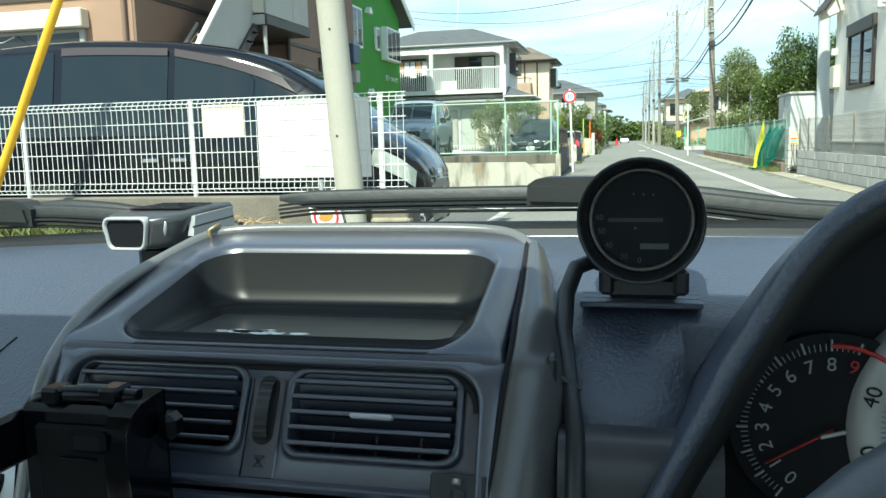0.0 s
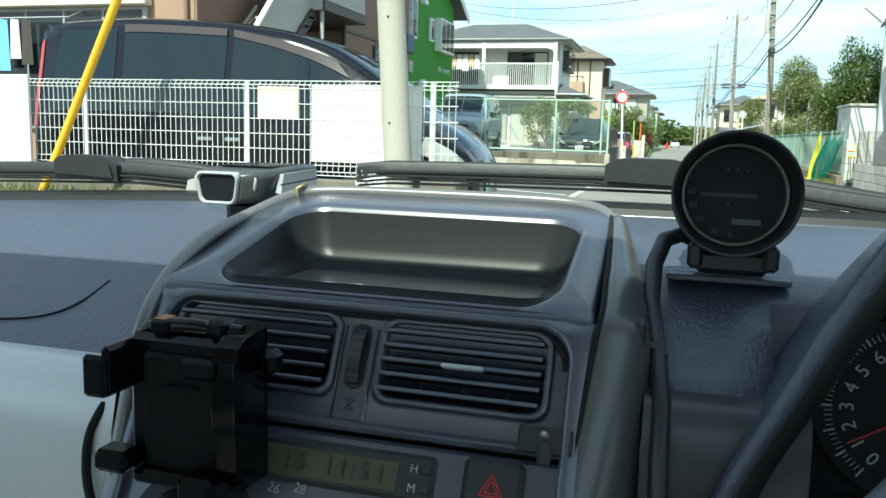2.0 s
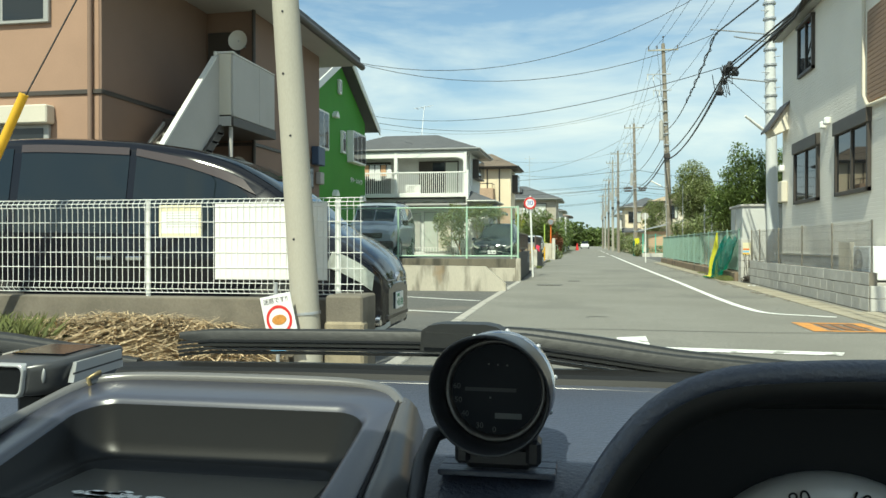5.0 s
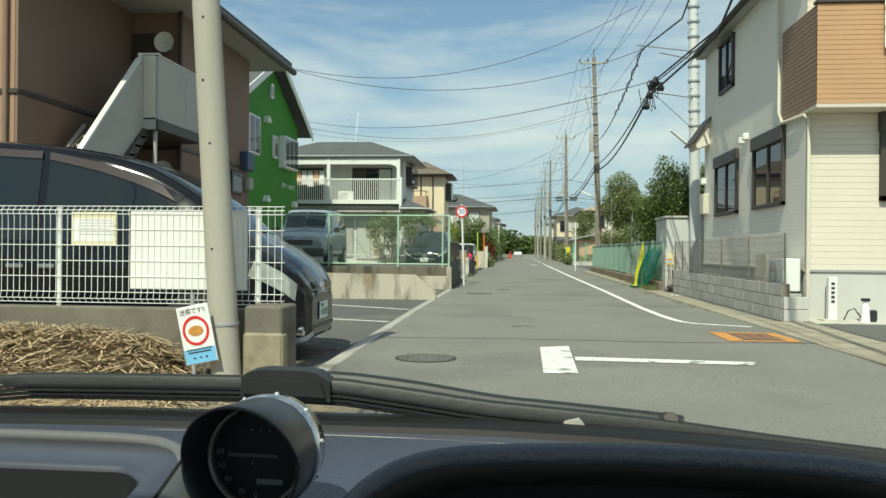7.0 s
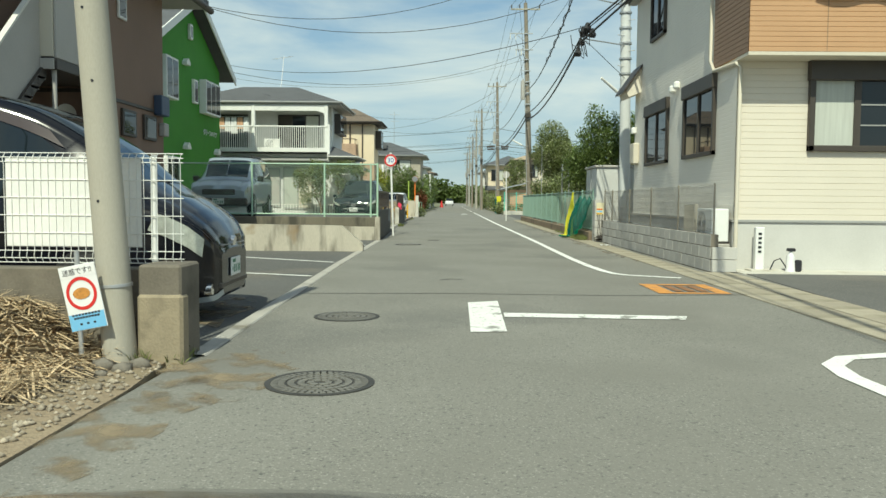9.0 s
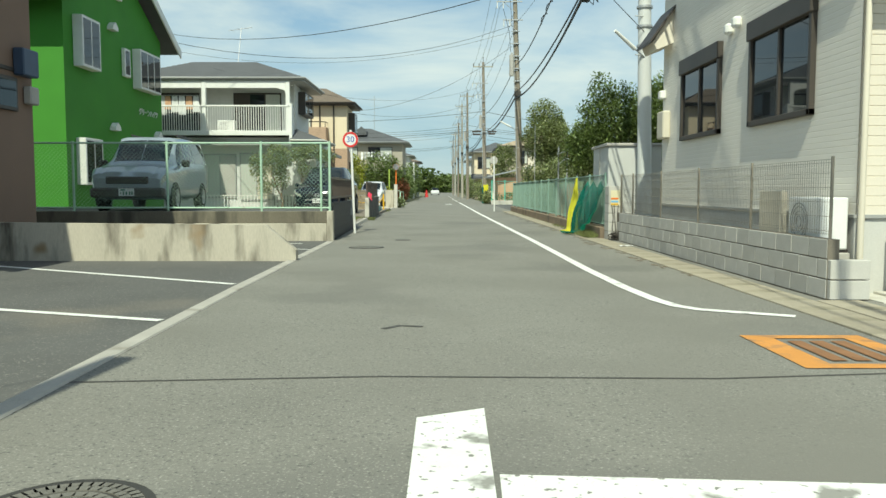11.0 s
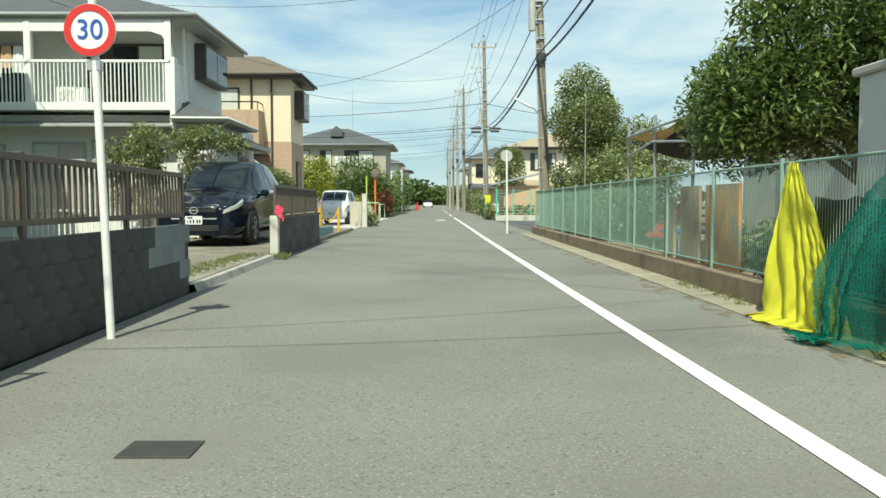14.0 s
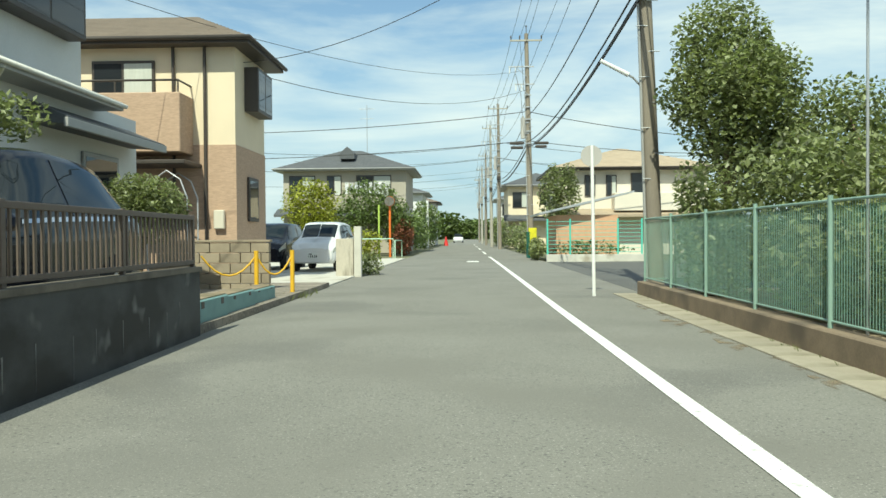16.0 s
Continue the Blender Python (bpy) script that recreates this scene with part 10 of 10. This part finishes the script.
for x, lean, turn in ((-0.0255, -14, 38), (0.0185, 22, -30)):
    part("side_lens", Geo().ball((0, 0, 0), 0.005, 14, (0.62, 0.35, 1.5)), SILVER, det, "clear pointed side lamp").matrix_basis = Matrix.Translation(-BASE[det]) @ R @ Matrix.Translation((x, 0.0045, 0.001)) @ Matrix.Rotation(radians(turn), 4, "Z") @ Matrix.Rotation(radians(lean), 4, "Y") @ Matrix.Translation(BASE[det])
part("solar_panel", Geo().box(-0.021, 0.024, 0.0132, 0.021, 0.066, 0.0142, 0.0004, R), GLOSS_BLACK, det)
part("side_strip", Geo().prism([(0.016, -0.004), (0.02, 0.0095), (0.072, 0.0105), (0.074, -0.003)], "x", 0.0295, 0.0338, R), SILVER, det)
part("strip_groove", Geo().prism([(0.016, 0.0015), (0.016, 0.0028), (0.073, 0.0038), (0.073, 0.0025)], "x", 0.0335, 0.034, R), SHELL, det)
part("mount", Geo().box(-0.156, 0.866, 0.872, -0.114, 0.915, 0.918, 0.006), SEAL, det)

# phone holder clipped to the left vent
ph = thing("phone_holder", (-0.05, 0.68, 0.8), "empty glossy black phone holder on an air vent", "phone holder")
part("back_plate", Geo().box(-0.088, 0.668, 0.804, -0.025, 0.684, 0.876, 0.003), GLOSS_BLACK, ph)
part("inner_panel", Geo().box(-0.078, 0.665, 0.811, -0.036, 0.669, 0.868, 0.002), mat("matt_black_pad", (0.003, 0.003, 0.0035), 0.75, var=0.1, bump=0.0, spec=0.2), ph)
part("ridge", Geo().box(-0.064, 0.6625, 0.853, -0.046, 0.6655, 0.8543, 0.0004), GLOSS_BLACK, ph)
part("jaw", Geo().box(-0.0915, 0.652, 0.848, -0.0865, 0.684, 0.872, 0.002), GLOSS_BLACK, ph)
part("jaw_lip", Geo().box(-0.1, 0.65, 0.848, -0.087, 0.655, 0.868, 0.002), GLOSS_BLACK, ph)
part("jaw", Geo().grid([[(x, y, z) for y, z in ((0.668, 0.808), (0.656, 0.82), (0.653, 0.862), (0.654, 0.87), (0.658, 0.8765), (0.665, 0.88), (0.684, 0.881), (0.684, 0.808))] for x in (-0.034, -0.032, -0.0245, -0.0225)], True).prism([(0.668, 0.808), (0.656, 0.82), (0.653, 0.862), (0.654, 0.87), (0.658, 0.8765), (0.665, 0.88), (0.684, 0.881), (0.684, 0.808)], "x", -0.0335, -0.023), GLOSS_BLACK, ph)
part("jaw_lip", Geo().box(-0.0475, 0.65, 0.862, -0.031, 0.655, 0.872, 0.002), GLOSS_BLACK, ph)
part("top_arch", Geo().tube(curve([(-0.088, 0.678, 0.87), (-0.078, 0.675, 0.8775), (-0.056, 0.674, 0.88), (-0.03, 0.675, 0.879)]), 0.0042, 10), GLOSS_BLACK, ph)
part("arch_clip", Geo().box(-0.076, 0.668, 0.876, -0.066, 0.68, 0.8835, 0.0015), GLOSS_BLACK, ph)
part("arch_clip", Geo().box(-0.046, 0.668, 0.8775, -0.036, 0.68, 0.885, 0.0015), GLOSS_BLACK, ph)
part("foot", Geo().box(-0.098, 0.652, 0.811, -0.079, 0.668, 0.822, 0.003), GLOSS_BLACK, ph)
part("foot", Geo().box(-0.05, 0.648, 0.804, -0.031, 0.668, 0.817, 0.003), GLOSS_BLACK, ph)
part("foot_bar", Geo().box(-0.08, 0.658, 0.806, -0.045, 0.67, 0.813, 0.002), GLOSS_BLACK, ph)
part("release_lever", Geo().box(-0.0225, 0.672, 0.8605, -0.0125, 0.684, 0.8725, 0.003), GLOSS_BLACK, ph)
part("vent_clip", Geo().box(-0.06, 0.684, 0.845, -0.045, 0.716, 0.862, 0.002), BLACK_PLASTIC, ph)
ph.location += Vector((0.002, 0, -0.006))

# ---- blocks and flags, one by one ----
def pieces(name, parent, mesh, material, spots):
    mesh.materials.append(material)
    for x, y, z, a in spots:
        ob = new(name, mesh)
        ob.parent = parent
        ob.matrix_basis = Matrix.Translation(Vector((x, y, z)) - BASE[parent]) @ Matrix.Rotation(a, 4, "Z")


rp = random.Random(9)
W = thing("block_wall", (4.4, 17.8, 0), "low grey concrete block wall under a mesh fence", "wall", kind="structure")
part("core", Geo().box(4.335, 13.2, -0.05, 4.445, 22.4, 0.585), CONC_OLD, W)
block = Geo().box(-0.06, -0.191, 0.0, 0.06, 0.191, 0.184, 0.006).mesh("block")
pieces("block", W, block, BLOCK, [(4.39 + rp.uniform(-0.002, 0.002), 13.4 + 0.39 * i + (0.195 if c % 2 else 0), 0.012 + c * 0.194, 0) for c in range(3) for i in range(23)])
half = Geo().box(-0.06, -0.095, 0.0, 0.06, 0.095, 0.184, 0.006).mesh("half_block")
pieces("block", W, half, BLOCK, [(4.39, 13.3, 0.206, 0), (4.39, 22.37, 0.012, 0)])
short = Geo().box(-0.19, -0.06, 0.0, 0.19, 0.06, 0.184, 0.006).mesh("return_block")
pieces("block", W, short, BLOCK, [(4.53, 13.2, 0.012 + c * 0.194, 0) for c in range(2)])
D = thing("dark_block_wall", (-1.75, 25, 0), "dark stained block wall under a slat fence", "wall", kind="structure")
part("core", Geo().prism([(-1.77, 22.4), (-1.67, 22.4), (-1.81, 28.1), (-1.92, 28.1)], "z", 0.74, -0.05), BLOCK_DARK, D)
ang = math.atan2(0.14, 5.7)
big = Geo().box(-0.06, -0.1945, 0.0, 0.06, 0.1945, 0.1912, 0.0015).mesh("block")
light = Geo().box(-0.06, -0.1945, 0.0, 0.06, 0.1945, 0.1912, 0.0015).mesh("painted_block")
spots = [(-1.705 - 0.0246 * (y - 22.4), y, 0.008 + c * 0.192, ang) for c in range(4) for y in (22.62 + 0.39 * i + (0.195 if c % 2 else 0) for i in range(14))]
pale = [s for s in spots if s[1] > 26.9 and s[2] > 0.15 + 0.13 * (28.2 - s[1])]
pieces("block", D, big, BLOCK_DARK, [s for s in spots if s not in pale])
pieces("painted_block", D, light, BLOCK_PAINT, pale)
K = thing("kerb_flags", (4.0, 25, 0), "row of worn concrete gutter flags beside the road", "pavement", kind="structure")
flag = Geo().box(-0.21, -0.297, -0.02, 0.21, 0.297, 0.016, 0.005).mesh("flag")
pieces("flag", K, flag, FLAG, [(3.98 - 0.0015 * i, 6.2 + 0.6 * i, rp.uniform(-0.002, 0.002), rp.uniform(-0.006, 0.006)) for i in range(66)])
flag2 = Geo().box(-0.2, -0.297, -0.02, 0.2, 0.297, 0.018, 0.005).mesh("flag")
pieces("flag", K, flag2, FLAG, [(4.4, 6.2 + 0.6 * i, rp.uniform(-0.002, 0.002), rp.uniform(-0.006, 0.006)) for i in range(12)])

# upright bars of the play-yard fence
bar_mesh = Geo().rod((0, 0, 0.31), (0, 0, 1.38), 0.003, n=4, caps=False).mesh("bar")
bar_mesh.materials.append(GREEN_FENCE)
for x, y in BARS:
    ob = new("bar", bar_mesh)
    ob.parent = GREEN_BARS
    ob.location = Vector((x, y, 0)) - BASE[GREEN_BARS]
